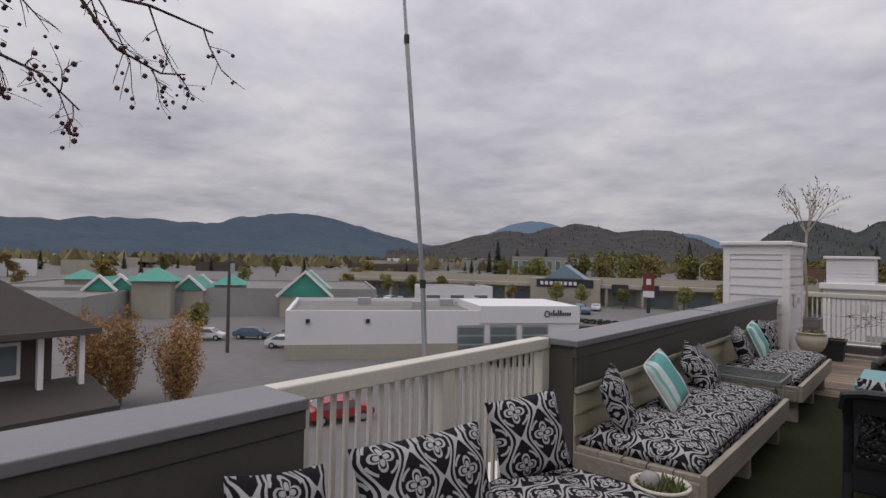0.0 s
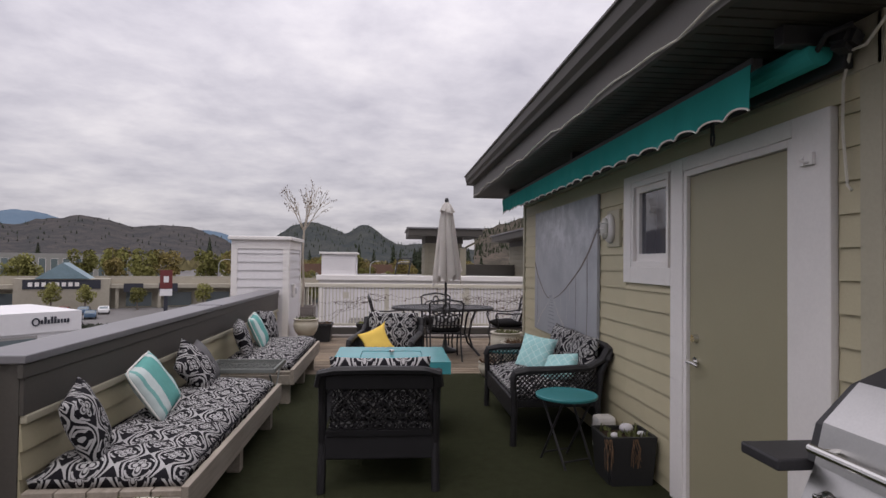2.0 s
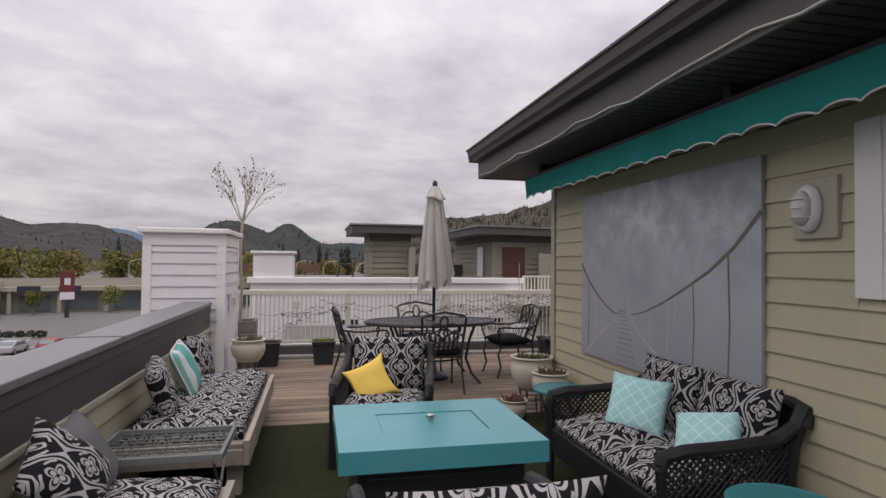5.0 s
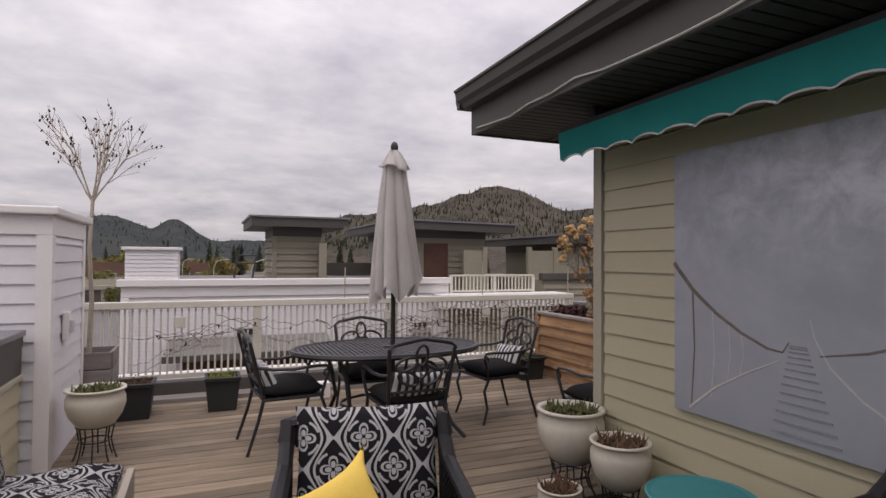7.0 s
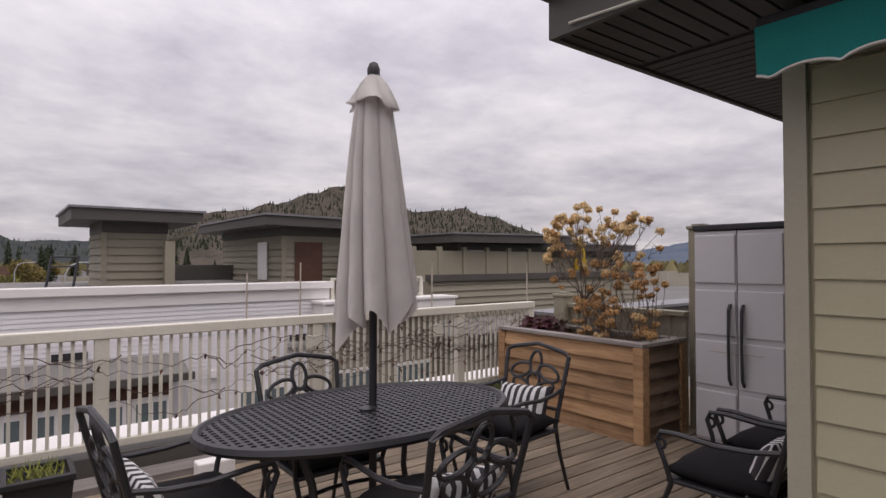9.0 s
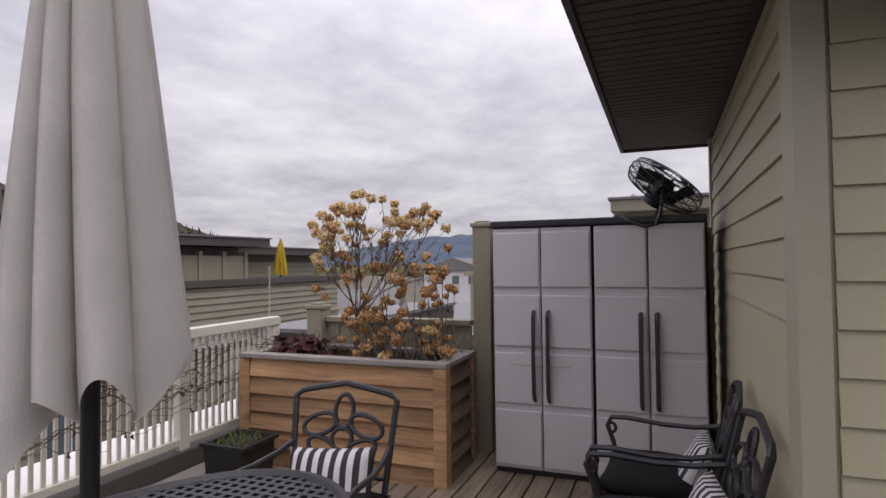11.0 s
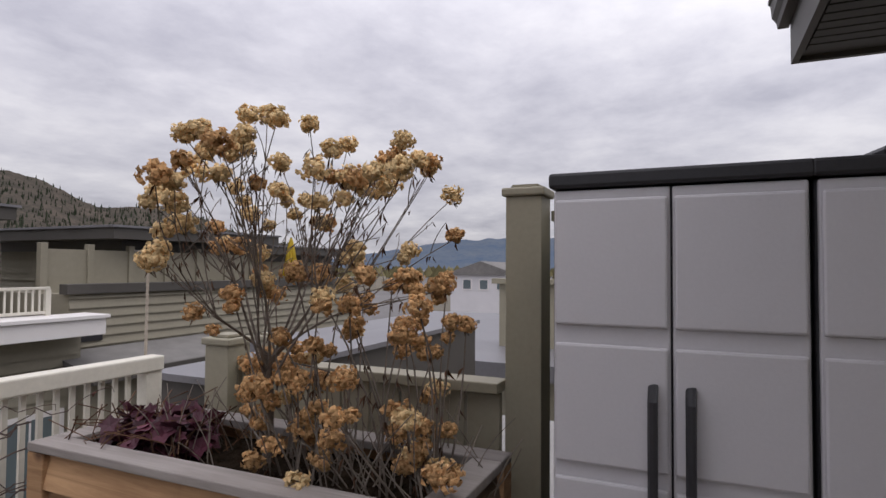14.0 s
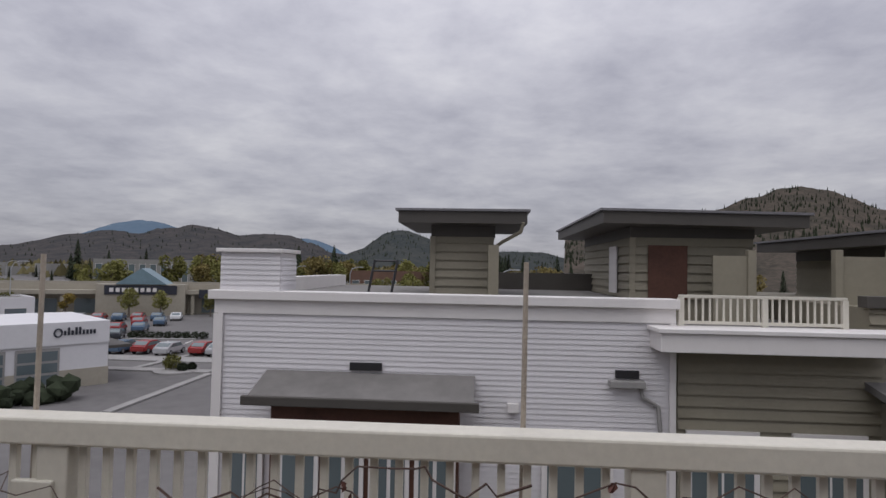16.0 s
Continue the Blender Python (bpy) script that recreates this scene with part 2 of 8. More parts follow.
DARK = mat("dark_trim_paint", (0.075, 0.068, 0.06), 0.55, 0.15, 1.5, 60, 0.08)
SOFFIT = mat("dark_soffit_vinyl", (0.062, 0.058, 0.052), 0.6, 0.15, 2, 50, 0.05)
CAP = mat("grey_cap_flashing", (0.175, 0.17, 0.18), 0.42, 0.16, 1.2, 30, 0.05, spec=0.5)
TAN = mat("tan_vinyl_siding", (0.45, 0.405, 0.275), 0.6, 0.08, 1.2, 90, 0.06, rnd=0.03)
TAN_FAR = mat("khaki_siding", (0.26, 0.236, 0.178), 0.7, 0.12, 0.8, 12, 0.05)
TAN_TRIM = mat("tan_trim_paint", (0.40, 0.37, 0.28), 0.55, 0.10, 2, 60, 0.06)
DOORPAINT = mat("olive_door_paint", (0.30, 0.275, 0.182), 0.45, 0.06, 1.5, 70, 0.04)
WHITE = mat("white_trim_paint", (0.74, 0.71, 0.69), 0.5, 0.07, 2, 60, 0.05)
RAILPAINT = mat("cream_rail_paint", (0.60, 0.57, 0.49), 0.55, 0.12, 2.5, 45, 0.08, rnd=0.04)
WHITE_SIDING = mat("white_siding", (0.67, 0.65, 0.66), 0.6, 0.08, 0.8, 20, 0.04)
FENCE = mat("tan_fence_paint", (0.29, 0.265, 0.195), 0.6, 0.12, 2, 50, 0.1, rnd=0.05)
BOARD = wood("weathered_deck_boards", (0.058, 0.043, 0.030), (0.305, 0.236, 0.165), 0, 0.85, rnd=0.32, relief=0.7)
CEDAR = wood("cedar_boards", (0.15, 0.068, 0.028), (0.54, 0.335, 0.175), 1, 0.8, knots=True, rnd=0.24)
OLDCEDAR = wood("weathered_cedar_boards", (0.075, 0.048, 0.034), (0.24, 0.165, 0.115), 0, 0.85, knots=True, rnd=0.25)
GREYWOOD = wood("weathered_grey_wood", (0.14, 0.12, 0.11), (0.31, 0.28, 0.26), 1, 0.85)
GREYWOOD_X = wood("weathered_grey_wood_cross", (0.14, 0.12, 0.11), (0.31, 0.28, 0.26), 0, 0.85)
BENCHWOOD = wood("bare_bench_wood", (0.20, 0.17, 0.14), (0.40, 0.35, 0.29), 1, 0.85)
TURF = turf_material()
SWIRL = swirl_fabric("black_and_white_swirl_cotton", (0.013, 0.012, 0.015), (0.39, 0.38, 0.38))
TEALSTRIPE = stripe_fabric("teal_and_white_striped_cotton", [(0.0, (0.13, 0.36, 0.33)), (0.36, (0.52, 0.60, 0.59)), (0.5, (0.20, 0.42, 0.39)), (0.58, (0.54, 0.61, 0.60)), (0.80, (0.13, 0.36, 0.33))], 0.32)
BWSTRIPE = stripe_fabric("black_and_white_striped_cotton", [(0.0, (0.05, 0.045, 0.05)), (0.5, (0.62, 0.61, 0.6))], 0.055)
AQUA = stripe_fabric("aqua_lattice_cotton", [(0.36, 0.62, 0.62), (0.55, 0.74, 0.73)], 0.085, lattice=True)
YELLOW = mat("yellow_cotton", (0.76, 0.53, 0.12), 0.95, 0.12, 5, 200, 0.2, spec=0.1)
BLACKCLOTH = mat("black_seat_cloth", (0.018, 0.017, 0.018), 0.95, 0.3, 5, 150, 0.3, spec=0.15)
WICKER = mat("black_resin_wicker", (0.013, 0.012, 0.014), 0.5, 0.3, 8, 160, 0.6, spec=0.4)
IRON = mat("black_cast_metal", (0.022, 0.021, 0.024), 0.42, 0.3, 8, 120, 0.25, spec=0.5)
TEALDULL = mat("dull_teal_enamel", (0.03, 0.18, 0.19), 0.5, 0.15, 4, 50, 0.08)
TEAL = mat("teal_enamel", (0.06, 0.29, 0.32), 0.22, 0.10, 2.5, 50, 0.05, spec=0.5)
TEALCLOTH = mat("teal_awning_cloth", (0.055, 0.43, 0.40), 0.9, 0.18, 2.2, 180, 0.15, spec=0.1)
CREAMTRIM = mat("white_scallop_binding", (0.72, 0.70, 0.66), 0.9, 0.1, 5, 100, 0.1)
CANVAS = mat("pale_grey_umbrella_canvas", (0.80, 0.765, 0.735), 0.95, 0.14, 2.5, 220, 0.2, spec=0.1)
GLAZE = mat("cream_glazed_ceramic", (0.56, 0.52, 0.43), 0.28, 0.12, 4, 30, 0.06, spec=0.5)
BLACKPOT = mat("black_plastic_planter", (0.02, 0.02, 0.021), 0.5, 0.25, 4, 70, 0.2)
SOIL = mat("dark_potting_soil", (0.045, 0.032, 0.022), 1.0, 0.5, 12, 60, 0.9, spec=0.05, dist=0.02)
DRYGREEN = mat("dry_green_succulent", (0.11, 0.12, 0.045), 0.9, 0.5, 20, 60, 0.3, island=0.3)
DRYBROWN = mat("dry_brown_stems", (0.14, 0.085, 0.05), 0.95, 0.4, 20, 60, 0.3, island=0.3)
RESIN = mat("pale_grey_resin", (0.54, 0.523, 0.54), 0.5, 0.05, 2, 90, 0.1)
DARKRESIN = mat("charcoal_resin", (0.028, 0.027, 0.03), 0.5, 0.2, 4, 80, 0.15)
STEEL = mat("brushed_stainless_steel", (0.55, 0.54, 0.53), 0.32, 0.10, 3, 120, 0.05, metal=1.0)
CHROME = mat("polished_metal", (0.65, 0.64, 0.62), 0.18, 0.05, 3, 60, 0.02, metal=1.0)
GALV = mat("dull_galvanised_metal", (0.42, 0.43, 0.44), 0.45, 0.15, 5, 60, 0.05, metal=0.6)
TRAYMETAL = mat("weathered_grey_enamel", (0.16, 0.17, 0.16), 0.5, 0.2, 6, 60, 0.1)
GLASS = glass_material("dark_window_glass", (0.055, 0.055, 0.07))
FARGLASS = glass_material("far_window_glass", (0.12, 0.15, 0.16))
LAMPGLASS = mat("frosted_lamp_glass", (0.55, 0.54, 0.5), 0.3, 0.08, 6, 60, 0.05)
PRINT = poster_material()
ROPE = mat("printed_rope_brown", (0.17, 0.14, 0.12), 0.6, 0.45, 14, 70, 0.1)
ROPEPALE = mat("printed_rope_faded", (0.50, 0.46, 0.43), 0.6, 0.2, 14, 70, 0.1)
PLANKPRINT = mat("printed_plank_grey", (0.25, 0.255, 0.27), 0.6, 0.3, 10, 60, 0.1)
BARK = mat("grey_bark", (0.19, 0.16, 0.135), 0.95, 0.35, 10, 90, 0.6, spec=0.1)
PALEBARK = mat("pale_sapling_bark", (0.40, 0.35, 0.29), 0.9, 0.25, 10, 90, 0.3, spec=0.1)
REDBARK = mat("reddish_twig_bark", (0.10, 0.07, 0.06), 0.95, 0.3, 12, 90, 0.4, spec=0.1)
BUD = mat("dark_red_berries", (0.07, 0.022, 0.025), 0.6, 0.3, 20, 90, 0.2, island=0.3)


def thin(m, k):
    """Let part of the light through a thin dry petal or leaf."""
    nt = m.node_tree
    b = next(n for n in nt.nodes if n.type == "BSDF_PRINCIPLED")
    o = next(n for n in nt.nodes if n.type == "OUTPUT_MATERIAL")
    tr, mx = nt.nodes.new("ShaderNodeBsdfTranslucent"), nt.nodes.new("ShaderNodeMixShader")
    nt.links.new(b.inputs["Base Color"].links[0].from_socket, tr.inputs["Color"])
    mx.inputs[0].default_value = k
    nt.links.new(b.outputs[0], mx.inputs[1])
    nt.links.new(tr.outputs[0], mx.inputs[2])
    nt.links.new(mx.outputs[0], o.inputs["Surface"])
    return m


DRYPETAL = mat("dried_tan_hydrangea_petals", (0.58, 0.36, 0.175), 0.95, 0.35, 6, 40, 0.2, island=0.38, spec=0.08)
PALEPETAL = mat("dried_straw_hydrangea_petals", (0.74, 0.56, 0.31), 0.95, 0.3, 6, 40, 0.2, island=0.3, spec=0.08)
thin(DRYPETAL, 0.28)
DEADLEAF = mat("withered_brown_leaves", (0.10, 0.055, 0.035), 0.95, 0.4, 12, 60, 0.3, island=0.4, spec=0.08)
thin(PALEPETAL, 0.3)
PURPLE = mat("purple_heuchera_leaves", (0.075, 0.016, 0.03), 0.6, 0.4, 12, 60, 0.3, island=0.5)
CONCRETE = mat("grey_concrete", (0.30, 0.29, 0.28), 0.9, 0.2, 0.6, 12, 0.2)
ASPHALT = mat("town_asphalt", (0.158, 0.150, 0.147), 0.95, 0.25, 0.05, 0.8, 0.1)
STUCCO = mat("white_stucco", (0.66, 0.65, 0.66), 0.8, 0.06, 0.2, 3, 0.05)
BEIGE = mat("beige_stucco", (0.36, 0.33, 0.27), 0.9, 0.15, 0.15, 2, 0.05)
GREYWALL = mat("grey_block_wall", (0.27, 0.265, 0.255), 0.9, 0.15, 0.15, 2, 0.05)
FLATROOF = mat("grey_gravel_roof", (0.20, 0.19, 0.18), 0.95, 0.3, 0.2, 3, 0.1)
GREENROOF = mat("turquoise_metal_roof", (0.05, 0.27, 0.21), 0.5, 0.2, 0.4, 3, 0.05)
BLUEROOF = mat("blue_grey_metal_roof", (0.17, 0.25, 0.29), 0.5, 0.2, 0.4, 3, 0.05)
BROWNROOF = mat("brown_shingle_roof", (0.062, 0.052, 0.047), 0.95, 0.2, 0.6, 9, 0.3)
BROWNWALL = mat("dark_brown_cladding", (0.085, 0.07, 0.06), 0.85, 0.2, 0.5, 8, 0.1)
SIGNDARK = mat("dark_sign_panel", (0.03, 0.032, 0.045), 0.5, 0.1, 1, 9, 0.0)
SIGNRED = mat("red_sign_panel", (0.14, 0.03, 0.03), 0.5, 0.1, 1, 9, 0.0)
TYRE = mat("black_rubber", (0.02, 0.02, 0.02), 0.8, 0.2, 4, 40, 0.1)
YELLOWCLOTH = mat("yellow_parasol_cloth", (0.68, 0.5, 0.05), 0.9, 0.1, 3, 60, 0.1)
RUSTDOOR = mat("rust_brown_door", (0.10, 0.045, 0.03), 0.7, 0.3, 1.5, 20, 0.1)
LEAFY = mat("spring_green_foliage", (0.19, 0.185, 0.065), 0.95, 0.3, 0.25, 3, 0.2, rnd=0.35, island=0.22, spec=0.05)
AUTUMN = mat("rusty_orange_foliage", (0.36, 0.215, 0.09), 0.95, 0.4, 0.4, 3, 0.2, rnd=0.15, island=0.4, spec=0.05)
CONIFER = mat("dark_conifer_foliage", (0.036, 0.044, 0.028), 0.95, 0.4, 0.4, 3, 0.2, rnd=0.25, island=0.4, spec=0.05)


# ---- mesh helpers ----
def bbox(bm, x0, x1, y0, y1, z0, z1, bevel=0.0):
    r = bmesh.ops.create_cube(bm, size=1, matrix=Matrix.Translation(((x0 + x1) / 2, (y0 + y1) / 2, (z0 + z1) / 2)) @ Matrix.Diagonal((x1 - x0, y1 - y0, z1 - z0, 1)))
    if bevel:
        es = list({e for v in r["verts"] for e in v.link_edges})
        bmesh.ops.bevel(bm, geom=es, offset=bevel, segments=2, affect="EDGES", profile=0.5)


def obox(bm, centre, size, turn, bevel=0.0):
    m = Matrix.Translation(centre) @ Euler([radians(a) for a in turn]).to_matrix().to_4x4() @ Matrix.Diagonal((*size, 1))
    r = bmesh.ops.create_cube(bm, size=1, matrix=m)
    if bevel:
        es = list({e for v in r["verts"] for e in v.link_edges})
        bmesh.ops.bevel(bm, geom=es, offset=bevel, segments=2, affect="EDGES")


def rod(bm, p0, p1, r0, r1=None, n=8):
    p0, p1 = Vector(p0), Vector(p1)
    d = p1 - p0
    if d.length < 1e-6:
        return
    m = Matrix.Translation((p0 + p1) / 2) @ d.to_track_quat("Z", "Y").to_matrix().to_4x4()
    bmesh.ops.create_cone(bm, cap_ends=True, segments=n, radius1=r0, radius2=r0 if r1 is None else r1, depth=d.length, matrix=m)


def tube(bm, pts, r, n=6, r_end=None, closed=False, flat=1.0):
    """A tube along points, tapering to r_end."""
    pts = [Vector(p) for p in pts]
    k = len(pts)
    rings = []
    side = None
    for i, p in enumerate(pts):
        a = pts[(i - 1) % k] if closed or i > 0 else p
        b = pts[(i + 1) % k] if closed or i < k - 1 else p
        d = (b - a).normalized()
        if side is None:
            side = d.orthogonal().normalized()
        side = (side - d * side.dot(d)).normalized()
        up = d.cross(side)
        rr = r if r_end is None else r + (r_end - r) * i / (k - 1)
        rings.append([bm.verts.new(p + side * rr * math.cos(2 * math.pi * j / n) + up * rr * flat * math.sin(2 * math.pi * j / n)) for j in range(n)])
    for i in range(k if closed else k - 1):
        a, b = rings[i], rings[(i + 1) % k]
        for j in range(n):
            bm.faces.new((a[j], a[(j + 1) % n], b[(j + 1) % n], b[j]))
    if not closed:
        bm.faces.new(rings[0][::-1])
        bm.faces.new(rings[-1])


def lathe(bm, profile, n=28, squash=1.0):
    rings = [[bm.verts.new((r * math.cos(2 * math.pi * j / n), r * squash * math.sin(2 * math.pi * j / n), z)) for j in range(n)] for r, z in profile]
    for a, b in zip(rings, rings[1:]):
        for j in range(n):
            bm.faces.new((a[j], a[(j + 1) % n], b[(j + 1) % n], b[j]))
    bm.faces.new(rings[0][::-1])
    bm.faces.new(rings[-1])


def prism(bm, outline, axis, a, b):
    """An outline of (p, q) pairs pushed along x, y or z from a to b."""
    def at(p, q, s):
        return ((s, p, q), (p, s, q), (p, q, s))[axis]
    lo = [bm.verts.new(at(p, q, a)) for p, q in outline]
    hi = [bm.verts.new(at(p, q, b)) for p, q in outline]
    k = len(lo)
    for i in range(k):
        bm.faces.new((lo[i], lo[(i + 1) % k], hi[(i + 1) % k], hi[i]))
    bm.faces.new(lo[::-1])
    bm.faces.new(hi)


def finish(name, bm, material, smooth=False):
    bmesh.ops.recalc_face_normals(bm, faces=bm.faces)
    me = bpy.data.meshes.new(name)
    bm.to_mesh(me)
    bm.free()
    me.materials.append(material)
    if smooth:
        me.polygons.foreach_set("use_smooth", [True] * len(me.polygons))
    return me


def part(name, bm, material, parent, label="", smooth=False):
    ob = new(name, finish(name, bm, material, smooth))
    ob.parent = parent
    if label:
        tagged(ob, label)
    return ob


def thing(name, label, category, place=(0, 0, 0), rz=0.0, group=""):
    ob = new(name)
    ob.empty_display_size = 0.1
    ob.matrix_basis = pose(*place, 0, 0, rz)
    return tagged(ob, label, category, group)


def single(name, bm, material, label, category, group="", m=None, smooth=False):
    ob = new(name, finish(name, bm, material, smooth))
    if m is not None:
        ob.matrix_basis = m
    return tagged(ob, label, category, group)


def structure(name, bm, material, label="", smooth=False, category="", parent=None):
    ob = new(name, finish(name, bm, material, smooth))
    if parent:
        ob.parent = parent
        return ob
    return tagged(ob, label, category, kind="structure")


def slab(name, x0, x1, y0, y1, z0, z1, material, label="", parent=None, bevel=0.0):
    bm = bmesh.new()
    bbox(bm, x0, x1, y0, y1, z0, z1, bevel)
    return structure(name, bm, material, label, parent=parent)


LAP = 0.134


def laps(parent, wall_axis, face, out, spans, z0, material, name="siding_board"):
    """Lapped boards on a wall: spans is a list of (from, to, lowest z, highest z) along the wall; each board is its own piece."""
    cache = {}
    for a, b, lo, hi in spans:
        z = z0
        while z < hi - 0.01:
            if z >= lo - 0.01:
                top = min(z + LAP, hi)
                key = (round(b - a, 3), round(top - z, 3))
                if key not in cache:
                    bm = bmesh.new()
                    prism(bm, [(0, 0), (0.020 * out, 0), (0.006 * out, top - z), (0, top - z)], 1 if wall_axis == 0 else 0, 0, b - a)
                    cache[key] = finish(name, bm, material)
                ob = new(name, cache[key])
                ob.parent = parent
                ob.matrix_basis = pose(face, a, z) if wall_axis == 0 else pose(a, face, z)
            z += LAP


# ---- the roof terrace ----
X_WALL, Y_COR, Y_RAIL = 3.065, 9.31, 12.96
slab("floor_turf", -0.56, 7.0, -1.6, 9.15, -0.14, 0.0, TURF, "short dark green artificial turf over the roof terrace")
deck = slab("floor_deck", -1.25, 7.0, 9.15, 13.2, -0.16, -0.032, DARK, "weathered wooden deck boards at the end of the terrace")

# parapet beside the benches, in two lengths with a railed gap between them
for tag, y0, y1 in (("wall_west", 4.58, 10.84), ("wall_west_near", -1.6, 2.50)):
    bm = bmesh.new()
    bbox(bm, -0.80, -0.57, y0, y1, -0.6, 0.955)
    w = structure(tag, bm, DARK, "dark brown parapet wall with tan siding below")
    bm = bmesh.new()
    bbox(bm, -0.825, -0.525, y0 - 0.03, y1, 0.958, 1.0, 0.006)
    structure("cap", bm, CAP, parent=w)
    bm = bmesh.new()
    bbox(bm, -0.57, -0.540, y0 - 0.02, y1, 0.885, 0.955, 0.004)
    structure("upper_fascia", bm, DARK, parent=w)
    bm = bmesh.new()
    bbox(bm, -0.57, -0.548, y0 + 0.002, y1, 0.70, 0.884, 0.003)
    structure("fascia", bm, DARK, parent=w)
    bm = bmesh.new()
    bbox(bm, -0.57, -0.535, y0 + 0.01, y1, 0.66, 0.699, 0.004)
    structure("siding_trim", bm, TAN_TRIM, parent=w)
    laps(w, 0, -0.57, 1, [(y0 + 0.01, y1, -0.01, 0.658)], -0.012, TAN)
bm = bmesh.new()
bbox(bm, -0.84, -0.512, 7.70, 7.74, 0.99, 1.006, 0.002)
structure("trim_cap_seam", bm, CAP, "raised joint in the grey parapet cap")


def railing(name, label, axis, fixed, a, b, z_bot, z_top, gap, material, posts=(), thick=0.075, deep=0.09, bal=0.034, low=0.0):
    """Top rail, bottom rail, posts and balusters along x (axis 0) or y (axis 1)."""
    rail = tagged(new(name), label, "railing", kind="structure")

    def put(nm, p0, p1, q, z0, z1, bev=0.004):
        bm = bmesh.new()
        if axis == 0:
            bbox(bm, p0, p1, fixed - q, fixed + q, z0, z1, bev)
        else:
            bbox(bm, fixed - q, fixed + q, p0, p1, z0, z1, bev)
        return structure(nm, bm, material, parent=rail)
    put("top_rail", a, b, deep / 2, z_top - thick, z_top, 0.008)
    put("bottom_rail", a, b, 0.025, z_bot, z_bot + 0.05)
    for p in posts:
        put("post", p - 0.045, p + 0.045, 0.035, low, z_top - thick)
    n = int((b - a) / gap)
    bm = bmesh.new()
    bbox(bm, -bal / 2, bal / 2, -bal * 0.4, bal * 0.4, z_bot + 0.05, z_top - thick)
    me = finish("baluster", bm, material)
    for i in range(n):
        p = a + (i + 0.5) * (b - a) / n
        if any(abs(p - q) < 0.055 for q in posts):
            continue
        ob = new("baluster", me)
        ob.parent = rail
        ob.matrix_basis = pose(p, fixed, 0) if axis == 0 else pose(fixed, p, 0, 0, 0, 90)
    return rail


railing("railing_gap", "cream painted metal railing in the parapet gap", 1, -0.78, 2.50, 4.60, 0.10, 1.0, 0.068, RAILPAINT, (2.56, 3.55, 4.54), bal=0.021, low=-0.3)
railing("railing_end", "cream painted metal railing at the deck's end", 0, Y_RAIL, -0.55, 5.44, 0.20, 1.03, 0.068, RAILPAINT, (-0.5, 1.15, 2.75, 4.35, 5.39), bal=0.021)
slab("edge_outer_roof", -1.4, -0.80, 2.2, 4.9, -0.4, -0.05, WHITE, "white roof ledge outside the railing")
bm = bmesh.new()
bbox(bm, -0.45, 5.6, 12.89, 13.08, -0.1, 0.17, 0.006)
structure("kerb", bm, DARK, "dark low kerb under the end railing")
bm = bmesh.new()
bbox(bm, -0.45, 5.3, 12.66, 12.88, -0.03, 0.045, 0.005)
structure("trim_deck_edge", bm, GREYWOOD_X, "weathered timber along the kerb")
slab("edge_snowy_ledge", -1.2, 5.9, 13.085, 13.8, -0.35, 0.125, WHITE, "white flat ledge outside the end railing")

# white sided pier beside the parapet
pier = tagged(new("pier"), "white lap-sided pier with a flat cap", "pier", kind="structure")
slab("core", -1.27, -0.42, 10.91, 12.06, -0.6, 1.74, WHITE_SIDING, parent=pier)
slab("cap", -1.34, -0.35, 10.83, 12.14, 1.79, 1.85, WHITE, parent=pier, bevel=0.012)
slab("frieze", -1.295, -0.395, 10.885, 12.085, 1.65, 1.79, WHITE, parent=pier, bevel=0.004)
for x0, x1, y0, y1 in ((-1.295, -1.20, 10.885, 10.91), (-0.49, -0.395, 10.885, 10.91), (-0.42, -0.395, 10.91, 10.98), (-0.42, -0.395, 12.0, 12.085)):
    slab("corner_board", x0, x1, y0, y1, -0.3, 1.65, WHITE, parent=pier)
laps(pier, 1, 10.91, -1, [(-1.20, -0.49, -0.3, 1.65)], -0.3, WHITE_SIDING)
laps(pier, 0, -0.42, 1, [(10.98, 12.0, -0.02, 1.65)], -0.012, WHITE_SIDING)
bm = bmesh.new()
bbox(bm, -0.40, -0.355, 11.25, 11.35, 0.86, 1.08, 0.008)
o = single("outlet_box", bm, WHITE, "white outdoor power outlet box on the pier", "outlet box")
bm = bmesh.new()
bbox(bm, -0.355, -0.33, 11.27, 11.33, 0.92, 1.02, 0.006)
part("cover", bm, RESIN, o)

# ---- the penthouse with door, window and roof ----
Z_SOF = 2.445
house_x = tagged(new("wall_house"), "tan lap-sided penthouse wall", "wall", kind="structure")
for nm, y0, y1, z0, z1 in (("core", 3.58, 3.98, -0.1, 2.5), ("core", 3.98, 5.04, 2.06, 2.5), ("core", 5.04, 5.19, -0.1, 2.5), ("core", 5.19, 5.73, -0.1, 1.50), ("core", 5.19, 5.73, 2.05, 2.5), ("core", 5.73, 9.31, -0.1, 2.5)):
    slab(nm, 3.068, 3.22, y0, y1, z0, z1, TAN, parent=house_x)
laps(house_x, 0, 3.066, -1, [(3.66, 3.78, -0.06, 2.15), (5.15, 5.90, -0.06, 1.34), (5.90, 9.24, -0.06, 2.24)], -0.051, TAN)
slab("frieze_board", 3.040, 3.066, 3.56, 9.24, 2.245, Z_SOF, TAN_TRIM, parent=house_x, bevel=0.003)
slab("frieze_board", 3.046, 3.066, 3.66, 5.90, 2.145, 2.244, TAN, parent=house_x)
